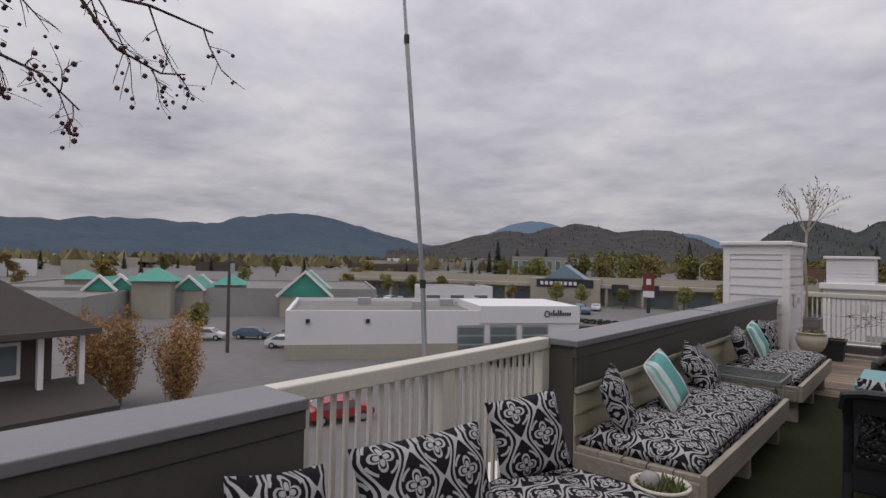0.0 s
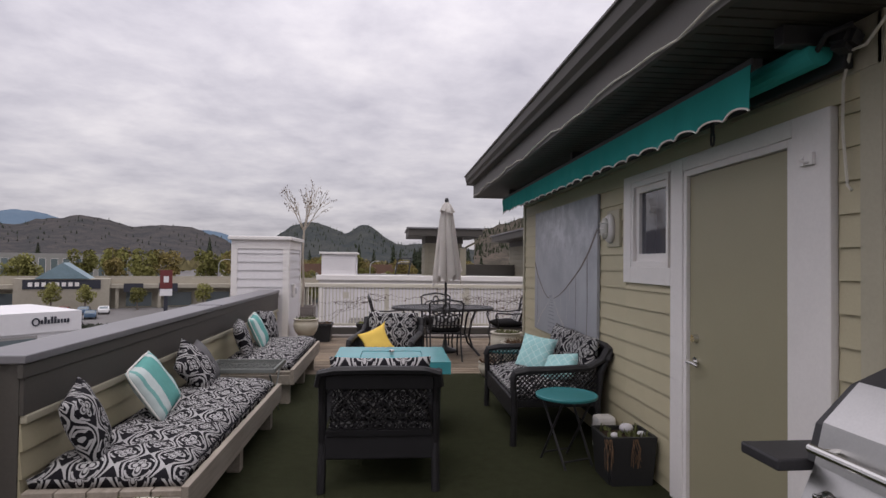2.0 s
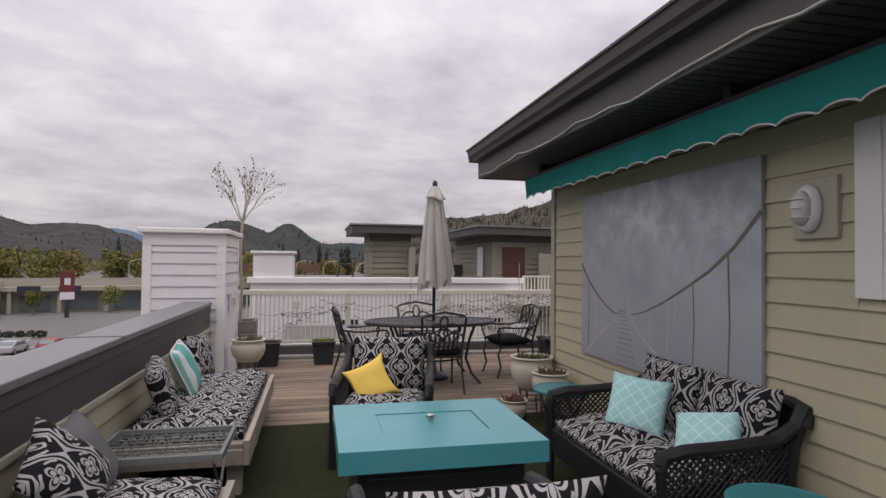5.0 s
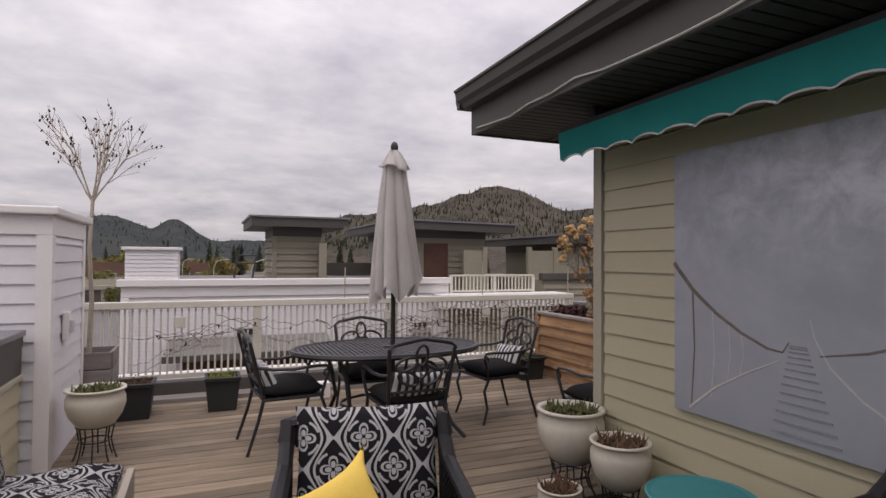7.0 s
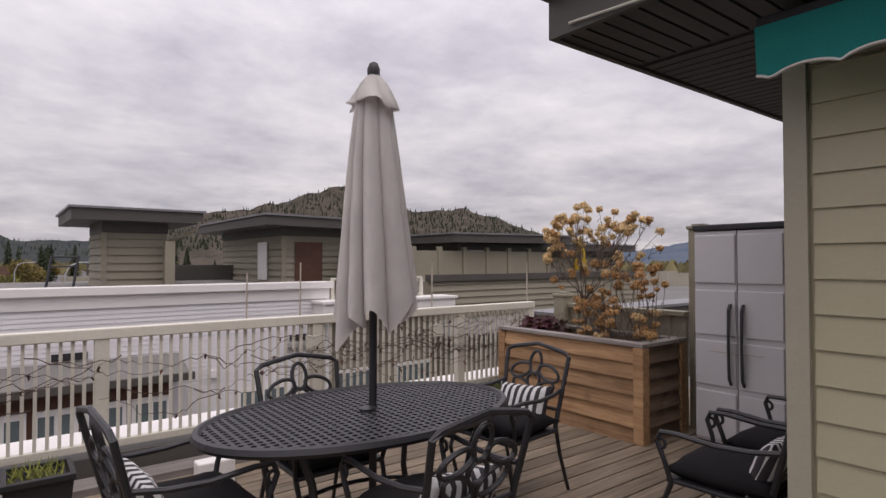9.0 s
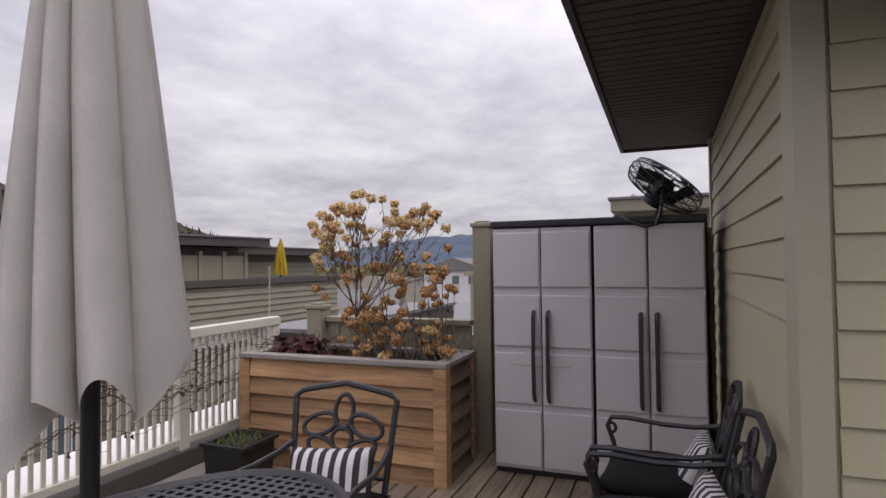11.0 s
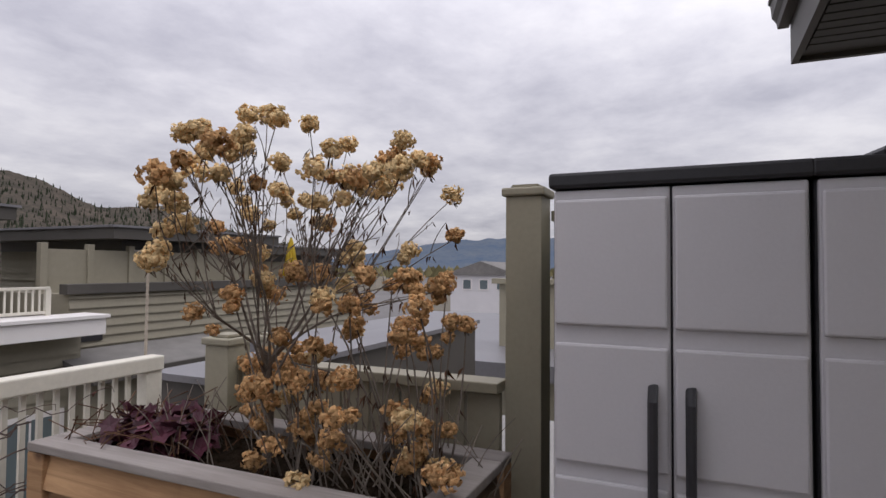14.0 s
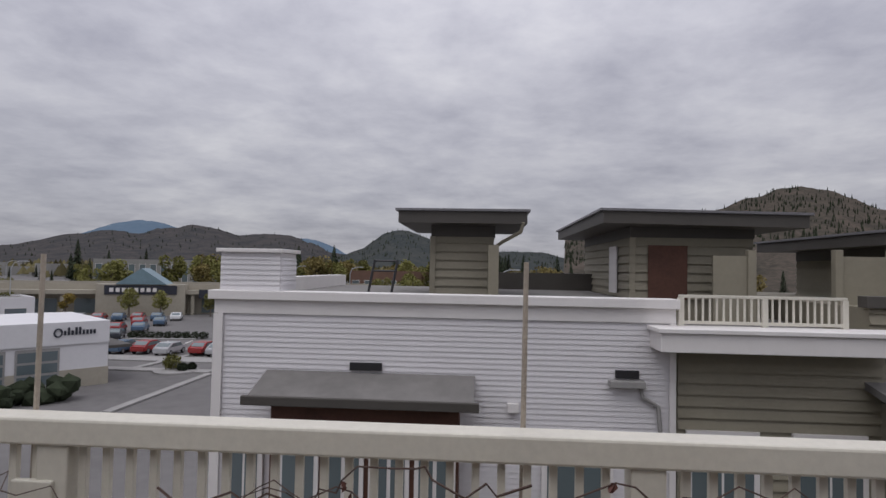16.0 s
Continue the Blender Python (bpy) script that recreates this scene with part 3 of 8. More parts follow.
slab("corner_board", 3.038, 3.066, 9.255, 9.338, -0.02, Z_SOF, TAN_TRIM, parent=house_x)
slab("corner_board", 3.038, 3.066, 3.56, 3.66, -0.02, 2.244, TAN_TRIM, parent=house_x)
house_y = tagged(new("wall_house_end"), "tan lap-sided end wall of the penthouse", "wall", kind="structure")
slab("core", 3.22, 6.12, 9.16, 9.308, -0.1, 2.5, TAN, parent=house_y)
laps(house_y, 1, 9.31, 1, [(3.21, 6.03, -0.06, 2.44)], -0.051, TAN)
slab("corner_board", 3.066, 3.21, 9.31, 9.338, -0.02, Z_SOF, TAN_TRIM, parent=house_y)
slab("corner_board", 6.03, 6.14, 9.31, 9.34, -0.02, Z_SOF, TAN_TRIM, parent=house_y)
house_s = tagged(new("wall_house_near"), "tan lap-sided near end wall of the penthouse", "wall", kind="structure")
slab("core", 3.22, 6.12, 3.58, 3.71, -0.1, 2.5, TAN, parent=house_s)
laps(house_s, 1, 3.58, -1, [(3.17, 6.10, -0.06, 2.44)], -0.051, TAN)
slab("corner_board", 3.04, 3.17, 3.552, 3.58, -0.02, Z_SOF, TAN_TRIM, parent=house_s)
slab("wall_house_east", 5.97, 6.12, 3.71, 9.16, -0.1, 2.5, TAN, "plain tan wall closing the penthouse")

# flat roof with fascia, gutter and a ribbed soffit
RX0, RX1, RY0, RY1 = 2.437, 6.36, 2.84, 10.02
slab("ceiling_soffit", RX0 + 0.03, RX1 - 0.03, RY0 + 0.03, RY1 - 0.03, Z_SOF + 0.012, Z_SOF + 0.06, SOFFIT, "dark ribbed vinyl soffit under the eaves")
bm = bmesh.new()
for i in range(90):
    y = RY0 + 0.06 + i * 0.081
    if y < RY1 - 0.07:
        bbox(bm, RX0 + 0.04, X_WALL - 0.03, y, y + 0.066, Z_SOF, Z_SOF + 0.012)
for i in range(40):
    x = X_WALL + 0.02 + i * 0.081
    if x < RX1 - 0.12:
        bbox(bm, x, x + 0.066, Y_COR + 0.04, RY1 - 0.04, Z_SOF, Z_SOF + 0.012)
structure("ceiling_soffit_ribs", bm, SOFFIT, "ribs of the dark vinyl soffit")
roof = tagged(new("roof"), "flat penthouse roof with dark fascia and gutter", "roof", kind="structure")
slab("deck", RX0 + 0.03, RX1 - 0.03, RY0 + 0.03, RY1 - 0.03, 2.54, 2.72, BROWNROOF, parent=roof)
for x0, x1, y0, y1 in ((RX0, RX0 + 0.028, RY0, RY1), (RX1 - 0.028, RX1, RY0, RY1), (RX0 + 0.028, RX1 - 0.028, RY1 - 0.028, RY1), (RX0 + 0.028, RX1 - 0.028, RY0, RY0 + 0.028)):
    slab("fascia", x0, x1, y0, y1, Z_SOF - 0.01, 2.70, DARK, parent=roof)
gut = [(0.0, 0.0), (-0.075, 0.0), (-0.085, 0.03), (-0.115, 0.055), (-0.125, 0.115), (-0.14, 0.12), (-0.14, 0.135), (0.0, 0.135)]
bm = bmesh.new()
prism(bm, [(RX0 + p, 2.625 + q) for p, q in gut], 1, RY0 - 0.1, RY1 + 0.02)
part("gutter", bm, DARK, roof)
bm = bmesh.new()
prism(bm, [(RY1 - p * 0.6, 2.625 + q) for p, q in gut], 0, RX0 - 0.1, RX1 + 0.05)
part("gutter", bm, DARK, roof)
bm = bmesh.new()
tube(bm, [(RX0 - 0.012, RY0 + 0.1 + i * 0.24, Z_SOF + 0.012 + 0.016 * math.sin(i * 1.1) + 0.010 * math.sin(i * 2.7)) for i in range(30)], 0.0055, 5)
single("light_cable", bm, RAILPAINT, "thin cream cable clipped along the eave", "cable")
bm = bmesh.new()
tube(bm, [(2.62, 2.95, 2.44), (2.72, 3.1, 2.37), (2.82, 3.3, 2.30), (2.92, 3.5, 2.28), (3.0, 3.66, 2.32), (3.02, 3.72, 2.22), (3.025, 3.73, 2.02), (3.028, 3.71, 1.80), (3.028, 3.69, 1.78)], 0.006, 5)
single("hanging_cable", bm, RAILPAINT, "loose cream cable hanging under the eave", "cable")

# door with its frame
door = tagged(new("door_1"), "closed olive flat door in a wide white frame", "door", kind="structure")
slab("slab", 3.058, 3.10, 4.07, 4.96, 0.05, 2.02, DOORPAINT, parent=door, bevel=0.003)
for y0, y1, z0, z1 in ((3.80, 4.03, 0.0, 2.145), (5.0, 5.15, 0.0, 2.145), (4.03, 5.0, 2.06, 2.145)):
    slab("casing", 3.028, 3.066, y0, y1, z0, z1, WHITE, parent=door, bevel=0.004)
for y0, y1, z0, z1 in ((4.03, 4.068, 0.03, 2.06), (4.962, 5.0, 0.03, 2.06), (4.068, 4.962, 2.023, 2.06)):
    slab("jamb", 3.036, 3.10, y0, y1, z0, z1, WHITE, parent=door, bevel=0.003)
slab("threshold", 2.99, 3.10, 4.03, 5.0, 0.0, 0.045, GALV, parent=door, bevel=0.004)
bm = bmesh.new()
rod(bm, (3.058, 4.88, 1.04), (3.03, 4.88, 1.04), 0.026, 0.022, 16)
part("deadbolt", bm, CHROME, door, "bright metal deadbolt")
bm = bmesh.new()
rod(bm, (3.058, 4.88, 0.90), (3.045, 4.88, 0.90), 0.028, 0.028, 16)
rod(bm, (3.045, 4.88, 0.90), (3.00, 4.88, 0.90), 0.010)
tube(bm, [(3.0, 4.89, 0.90), (2.998, 4.83, 0.902), (3.002, 4.77, 0.893)], 0.009, 8)
part("door_handle", bm, CHROME, door, "bright metal lever handle")
bm = bmesh.new()
tube(bm, [(3.02, 3.93, 1.96), (3.005, 3.94, 1.94), (3.0, 3.91, 1.925), (3.02, 3.90, 1.93)], 0.007, 6)
bbox(bm, 3.012, 3.028, 3.88, 3.96, 1.915, 1.97, 0.003)
part("bracket", bm, WHITE, door)

# small window
win = tagged(new("window_1"), "small white framed window with dark glass", "window", kind="structure")
for y0, y1, z0, z1 in ((5.77, 5.90, 1.34, 2.143), (5.152, 5.77, 2.09, 2.143), (5.152, 5.77, 1.34, 1.46)):
    slab("casing", 3.028, 3.064, y0, y1, z0, z1, WHITE, parent=win, bevel=0.004)
for y0, y1, z0, z1 in ((5.195, 5.225, 1.46, 2.09), (5.735, 5.77, 1.46, 2.09), (5.225, 5.735, 2.05, 2.09), (5.225, 5.735, 1.46, 1.50)):
    slab("window_frame", 3.034, 3.12, y0, y1, z0, z1, WHITE, parent=win, bevel=0.003)
for y0, y1, z0, z1 in ((5.225, 5.27, 1.50, 2.05), (5.69, 5.735, 1.50, 2.05), (5.27, 5.69, 2.005, 2.05), (5.27, 5.69, 1.50, 1.555)):
    slab("sash", 3.06, 3.12, y0, y1, z0, z1, WHITE, parent=win, bevel=0.003)
slab("pane", 3.085, 3.095, 5.27, 5.69, 1.555, 2.005, GLASS, parent=win)

# fence behind the planter and cabinets
fence = tagged(new("fence_east"), "tan painted board fence with square posts", "fence", kind="structure")


def fence_post(x, y, h, w=0.15):
    slab("post", x - w / 2, x + w / 2, y - w / 2, y + w / 2, -0.1, h - 0.05, FENCE, parent=fence, bevel=0.005)
    bm = bmesh.new()
    bbox(bm, x - w / 2 - 0.015, x + w / 2 + 0.015, y - w / 2 - 0.015, y + w / 2 + 0.015, h - 0.05, h - 0.015, 0.008)
    obox(bm, (x, y, h - 0.008), (w * 0.8, w * 0.8, 0.016), (0, 0, 0), 0.006)
    structure("post_cap", bm, FENCE, parent=fence)


fence_post(5.64, 11.06, 1.83)
fence_post(5.52, 12.57, 1.15)
fence_post(6.35, 13.0, 1.05)
bm = bmesh.new()
bbox(bm, -0.03, 0.03, 0, 0.14, 0, 1, 0.003)
pm = finish("fence_board", bm, FENCE)
for i in range(9):
    ob = new("fence_board", pm)
    ob.parent, ob.matrix_basis = fence, Matrix.Translation((5.56, 11.15 + i * 0.153, 0.0)) @ Matrix.Diagonal((0.6, 1, 0.98, 1))
for i in range(12):
    ob = new("fence_board", pm)
    ob.parent, ob.matrix_basis = fence, Matrix.Translation((5.76, 9.35 + i * 0.135, 0.0)) @ Matrix.Diagonal((0.6, 1, 1.68, 1))
slab("fence_cap", 5.50, 5.63, 11.145, 12.49, 0.985, 1.03, FENCE, parent=fence, bevel=0.005)
slab("fence_cap", 5.70, 5.82, 9.36, 10.98, 1.685, 1.73, FENCE, parent=fence, bevel=0.005)
# near side privacy panel beside the grill
nf = tagged(new("fence_near"), "grey-tan privacy fence beside the penthouse corner", "fence", kind="structure")
slab("post", 3.28, 3.40, 3.40, 3.52, -0.05, 1.86, FENCE, parent=nf, bevel=0.006)
slab("post_cap", 3.265, 3.415, 3.385, 3.535, 1.862, 1.90, FENCE, parent=nf, bevel=0.006)
for i in range(9):
    slab("fence_board", 3.41 + i * 0.15, 3.55 + i * 0.15, 3.44, 3.48, 0.05, 1.70, FENCE, parent=nf, bevel=0.004)
slab("fence_rail", 3.405, 4.8, 3.415, 3.435, 1.62, 1.70, FENCE, parent=nf, bevel=0.004)
slab("fence_rail", 3.405, 4.8, 3.415, 3.435, 0.98, 1.06, FENCE, parent=nf, bevel=0.004)
bm = bmesh.new()
tube(bm, [(3.28, 3.48, 1.75), (3.22, 3.42, 1.74), (3.20, 3.39, 1.66), (3.24, 3.38, 1.6), (3.30, 3.38, 1.62), (3.36, 3.38, 1.66)], 0.006, 6)
single("cable_loop", bm, IRON, "black cable looped over the fence post", "cable")
# terrace ends behind the start of the walk
slab("wall_south", -0.85, 7.0, -1.75, -1.6, -0.2, 1.0, DARK, "plain dark parapet closing the terrace")
slab("wall_house_block", 3.9, 7.0, -1.6, 2.6, -0.1, 1.7, TAN, "plain tan screen closing the terrace")
slab("floor_outer_roof", 5.6, 9.5, -1.6, 14.2, -0.5, -0.16, CONCRETE, "plain roof beside the terrace")
slab("building_body", -1.3, 9.5, -1.7, 13.85, -9.0, -0.5, TAN_FAR, "plain tan walls of the storeys below the terrace")
slab("wall_neighbour_parapet", 5.62, 9.4, 12.72, 13.17, -0.5, 0.86, DARK, "dark parapet of the terrace next door")
slab("trim_neighbour_cap", 5.58, 9.44, 12.68, 13.21, 0.862, 0.90, CAP, "grey cap on the parapet next door")
# stair-side parapet of the next terrace, seen through the shrub
slab("wall_next_terrace", 6.6, 9.4, 9.6, 9.75, -0.4, 1.0, FENCE, "tan wall of the terrace next door")


# ---- soft things ----
def pillow_mesh(name, w, h, t, material, n=12, seed=1, sag=0.0, hollow=0.06):
    """A stuffed cushion lying in xy, with pinched corners and small creases; its print runs in metres."""
    bm = bmesh.new()
    uvl = bm.loops.layers.uv.new("UVMap")
    rng = random.Random(seed)
    ox, oy = rng.random(), rng.random()
    grid = {}
    for side in (1, -1):
        for i in range(n + 1):
            for j in range(n + 1):
                u, v = i / n * 2 - 1, j / n * 2 - 1
                edge = i in (0, n) or j in (0, n)
                if edge and side == -1:
                    grid[side, i, j] = grid[1, i, j]
                    continue
                puff = (max(0.0, 1 - abs(u) ** 2.6) * max(0.0, 1 - abs(v) ** 2.6)) ** 0.42
                pinch = 1 - 0.07 * (1 - abs(u)) * abs(v) ** 3 - 0.07 * (1 - abs(v)) * abs(u) ** 3
                x, y = u * w / 2 * (1 - hollow * (1 - v * v) * abs(u) ** 4), v * h / 2 * (1 - hollow * (1 - u * u) * abs(v) ** 4)
                z = side * t / 2 * puff * pinch
                z += 0.012 * noise.noise((x * 9 + seed * 3.1, y * 9, side * 2.0)) * (0 if edge else 1) - sag * (u * u + v * v) * 0.5
                grid[side, i, j] = bm.verts.new((x, y, z))
    for side in (1, -1):
        for i in range(n):
            for j in range(n):
                q = [grid[side, i, j], grid[side, i + 1, j], grid[side, i + 1, j + 1], grid[side, i, j + 1]]
                if side < 0:
                    q.reverse()
                fc = bm.faces.new(q)
                for lp in fc.loops:
                    lp[uvl].uv = (lp.vert.co.x + ox, lp.vert.co.y + oy)
    me = bpy.data.meshes.new(name)
    bm.to_mesh(me)
    bm.free()
    me.materials.append(material)
    me.polygons.foreach_set("use_smooth", [True] * len(me.polygons))
    return me


def piping(parent, w, h, material, z=0.0):
    bm = bmesh.new()
    pts = []
    for k in range(40):
        a = 2 * math.pi * k / 40
        c, s = math.cos(a), math.sin(a)
        pts.append((math.copysign(abs(c) ** 0.22, c) * w / 2 * 0.985, math.copysign(abs(s) ** 0.22, s) * h / 2 * 0.985, z))
    tube(bm, pts, 0.006, 5, closed=True)
    part("piping", bm, material, parent)


def cushion(name, label, w, h, t, material, m, seed=1, group="", n=12, cat="pillow", pipe=None):
    ob = new(name, pillow_mesh(name, w, h, t, material, n, seed))
    ob.matrix_basis = m
    if pipe:
        piping(ob, w, h, pipe)
    return tagged(ob, label, cat, group)


def pad_mesh(name, w, h, t, material, seed):
    """A thick tufted seat pad: top sags a little between seams, print in metres."""
    bm = bmesh.new()
    uvl = bm.loops.layers.uv.new("UVMap")
    nx, ny = 10, max(10, int(h / 0.07))
    top, bot = {}, {}
    for i in range(nx + 1):
        for j in range(ny + 1):
            u, v = i / nx * 2 - 1, j / ny * 2 - 1
            e = max(0.0, 1 - abs(u) ** 5) * max(0.0, 1 - abs(v) ** 12)
            x, y = u * w / 2 * (0.985 + 0.015 * math.cos(j * 2.1)), v * h / 2
            z = t * (0.45 + 0.55 * e ** 0.5) + 0.026 * noise.noise((x * 5 + seed, y * 5, 0.3)) - 0.026 * abs(math.sin(y * 6.5)) ** 10
            top[i, j] = bm.verts.new((x, y, z))
            if i in (0, nx) or j in (0, ny):
                bot[i, j] = bm.verts.new((x * 0.98, y * 0.99, 0.0))
    fs = [bm.faces.new((top[i, j], top[i + 1, j], top[i + 1, j + 1], top[i, j + 1])) for i in range(nx) for j in range(ny)]
    rim = [(i, 0) for i in range(nx)] + [(nx, j) for j in range(ny)] + [(i, ny) for i in range(nx, 0, -1)] + [(0, j) for j in range(ny, 0, -1)]
    side = [bm.faces.new((bot[a], bot[b], top[b], top[a])) for a, b in zip(rim, rim[1:] + rim[:1])]
    bm.faces.new([bot[a] for a in reversed(rim)])
    for fc in fs:
        for lp in fc.loops:
            lp[uvl].uv = (lp.vert.co.x + seed * 0.37, lp.vert.co.y)
    for fc in side:
        nrm = fc.normal
        for lp in fc.loops:
            c = lp.vert.co
            lp[uvl].uv = (c.z + c.x, c.y) if abs(c.x) > w * 0.47 else (c.x, c.z + c.y)
    me = bpy.data.meshes.new(name)
    bm.to_mesh(me)
    bm.free()
    me.materials.append(material)
    me.polygons.foreach_set("use_smooth", [True] * len(me.polygons))
    return me


def pad(name, label, w, h, t, m, seed, group):
    ob = new(name, pad_mesh(name, w, h, t, SWIRL, seed))
    ob.matrix_basis = m
    piping(ob, w * 1.0, h * 1.0, SWIRL, t * 0.45)
    return tagged(ob, label, "cushion", group)


# ---- benches along the parapet ----
def bench(y0, y1, x0=-0.53, x1=0.225, z=0.34):
    b = thing("bench", "low bare-wood bench built against the parapet", "bench", (0, 0, 0), group="benches along the parapet")
    bm = bmesh.new()
    for i in range(5):
        w = (x1 - x0) / 5
        bbox(bm, x0 + i * w + 0.004, x0 + (i + 1) * w - 0.004, y0, y1, z - 0.03, z, 0.003)
    part("seat", bm, BENCHWOOD, b)
    bm = bmesh.new()
    bbox(bm, x1 - 0.002, x1 + 0.036, y0 - 0.02, y1 + 0.02, z - 0.13, z + 0.025, 0.004)
    part("front_board", bm, BENCHWOOD, b)
    for y in (y0 - 0.018, y1 - 0.02):
        bm = bmesh.new()
        bbox(bm, x0, x1 - 0.004, y, y + 0.038, z - 0.13, z - 0.032, 0.004)
        part("end_board", bm, BENCHWOOD, b)
    for y in (y0 + 0.06, (y0 + y1) / 2, y1 - 0.16):
        for x in (x0 + 0.03, x1 - 0.11):
            bm = bmesh.new()
            bbox(bm, x, x + 0.09, y, y + 0.09, 0.0, z - 0.035, 0.004)
            part("leg", bm, BENCHWOOD, b)
    return b


bench(2.05, 4.02)
bench(4.54, 6.86)
bench(7.55, 9.62)
G = "cushions on the benches"
LB = "black and white swirl-print seat pad on the bench"
pad("seat_pad", LB, 0.70, 1.86, 0.115, pose(-0.15, 3.08, 0.342), 1, G)
pad("seat_pad", LB, 0.74, 2.24, 0.12, pose(-0.155, 5.70, 0.342), 2, G)
pad("seat_pad", LB, 0.74, 1.96, 0.12, pose(-0.155, 8.60, 0.342), 3, G)
LP = "black and white swirl-print square throw pillow on a bench"


def leaning(x, y, z, lean, face, spin=0.0):
    """Pose of a pillow that stands on an edge: face is the heading of its front in degrees, lean how far it tips back."""
    return Matrix.Translation((x, y, z)) @ pose(0, 0, 0, 0, 0, face) @ pose(0, 0, 0, 90 - lean, 0, 0) @ pose(0, 0, 0, 0, 0, spin)


# faces are set so that heading 90 looks along +x from the parapet
cushion("throw_pillow", LP, 0.40, 0.40, 0.15, SWIRL, leaning(-0.36, 3.72, 0.63, 16, 58, 8), 11, G)
cushion("throw_pillow", "long black and white swirl-print bolster on a bench", 0.66, 0.42, 0.16, SWIRL, leaning(-0.34, 2.95, 0.60, 22, 80), 12, G)
cushion("throw_pillow", LP, 0.40, 0.40, 0.14, SWIRL, leaning(-0.40, 2.30, 0.62, 15, 95, -10), 13, G)
cushion("throw_pillow", LP, 0.40, 0.40, 0.15, SWIRL, leaning(-0.36, 4.80, 0.61, 22, 104, 10), 14, G)
cushion("throw_pillow", "teal and white striped pillow leaning on the bench", 0.41, 0.41, 0.13, TEALSTRIPE, leaning(-0.34, 5.62, 0.62, 30, 86, 14), 15, G, pipe=CREAMTRIM)
cushion("throw_pillow", LP, 0.40, 0.40, 0.15, SWIRL, leaning(-0.34, 6.42, 0.60, 36, 82, 32), 16, G)
cushion("throw_pillow", "plain grey pillow behind a printed one", 0.38, 0.38, 0.13, mat("grey_cotton", (0.12, 0.115, 0.12), 0.95, 0.2, 6, 150, 0.2), leaning(-0.36, 6.68, 0.58, 30, 90, 10), 17, G)
cushion("throw_pillow", LP, 0.40, 0.40, 0.15, SWIRL, leaning(-0.36, 7.98, 0.62, 20, 100, 6), 18, G)
cushion("throw_pillow", "teal and white striped pillow leaning on the bench", 0.41, 0.41, 0.13, TEALSTRIPE, leaning(-0.34, 8.62, 0.63, 24, 90, 8), 19, G, pipe=CREAMTRIM)
cushion("throw_pillow", LP, 0.40, 0.40, 0.15, SWIRL, leaning(-0.37, 9.28, 0.62, 18, 76, -6), 20, G)

# fold-up tray table between the benches
tray = thing("tray_table", "small dark metal tray table between two benches", "side table", (-0.14, 7.20, 0.0))
bm = bmesh.new()
for i in range(11):
    bbox(bm, -0.30 + i * 0.06 - 0.0035, -0.30 + i * 0.06 + 0.0035, -0.25, 0.25, 0.45, 0.458)
for j in range(9):
    bbox(bm, -0.31, 0.31, -0.25 + j * 0.0615 - 0.0035, -0.25 + j * 0.0615 + 0.0035, 0.459, 0.467)
part("lattice_top", bm, TRAYMETAL, tray)
bm = bmesh.new()
for x0, x1, y0, y1 in ((-0.33, 0.33, -0.27, -0.25), (-0.33, 0.33, 0.25, 0.27), (-0.33, -0.31, -0.25, 0.25), (0.31, 0.33, -0.25, 0.25)):
    bbox(bm, x0, x1, y0, y1, 0.445, 0.485, 0.004)
part("rim", bm, TRAYMETAL, tray)
for x in (-0.28, 0.28):
    for s in (-1, 1):
        bm = bmesh.new()
        rod(bm, (x, s * 0.24, 0.43), (x, -s * 0.20, 0.0), 0.008)
        part("leg", bm, TRAYMETAL, tray)
for z, y in ((0.08, 0.16), (0.08, -0.16)):
    bm = bmesh.new()
    rod(bm, (-0.28, y, z), (0.28, y, z), 0.006)
    part("crossbar", bm, TRAYMETAL, tray)


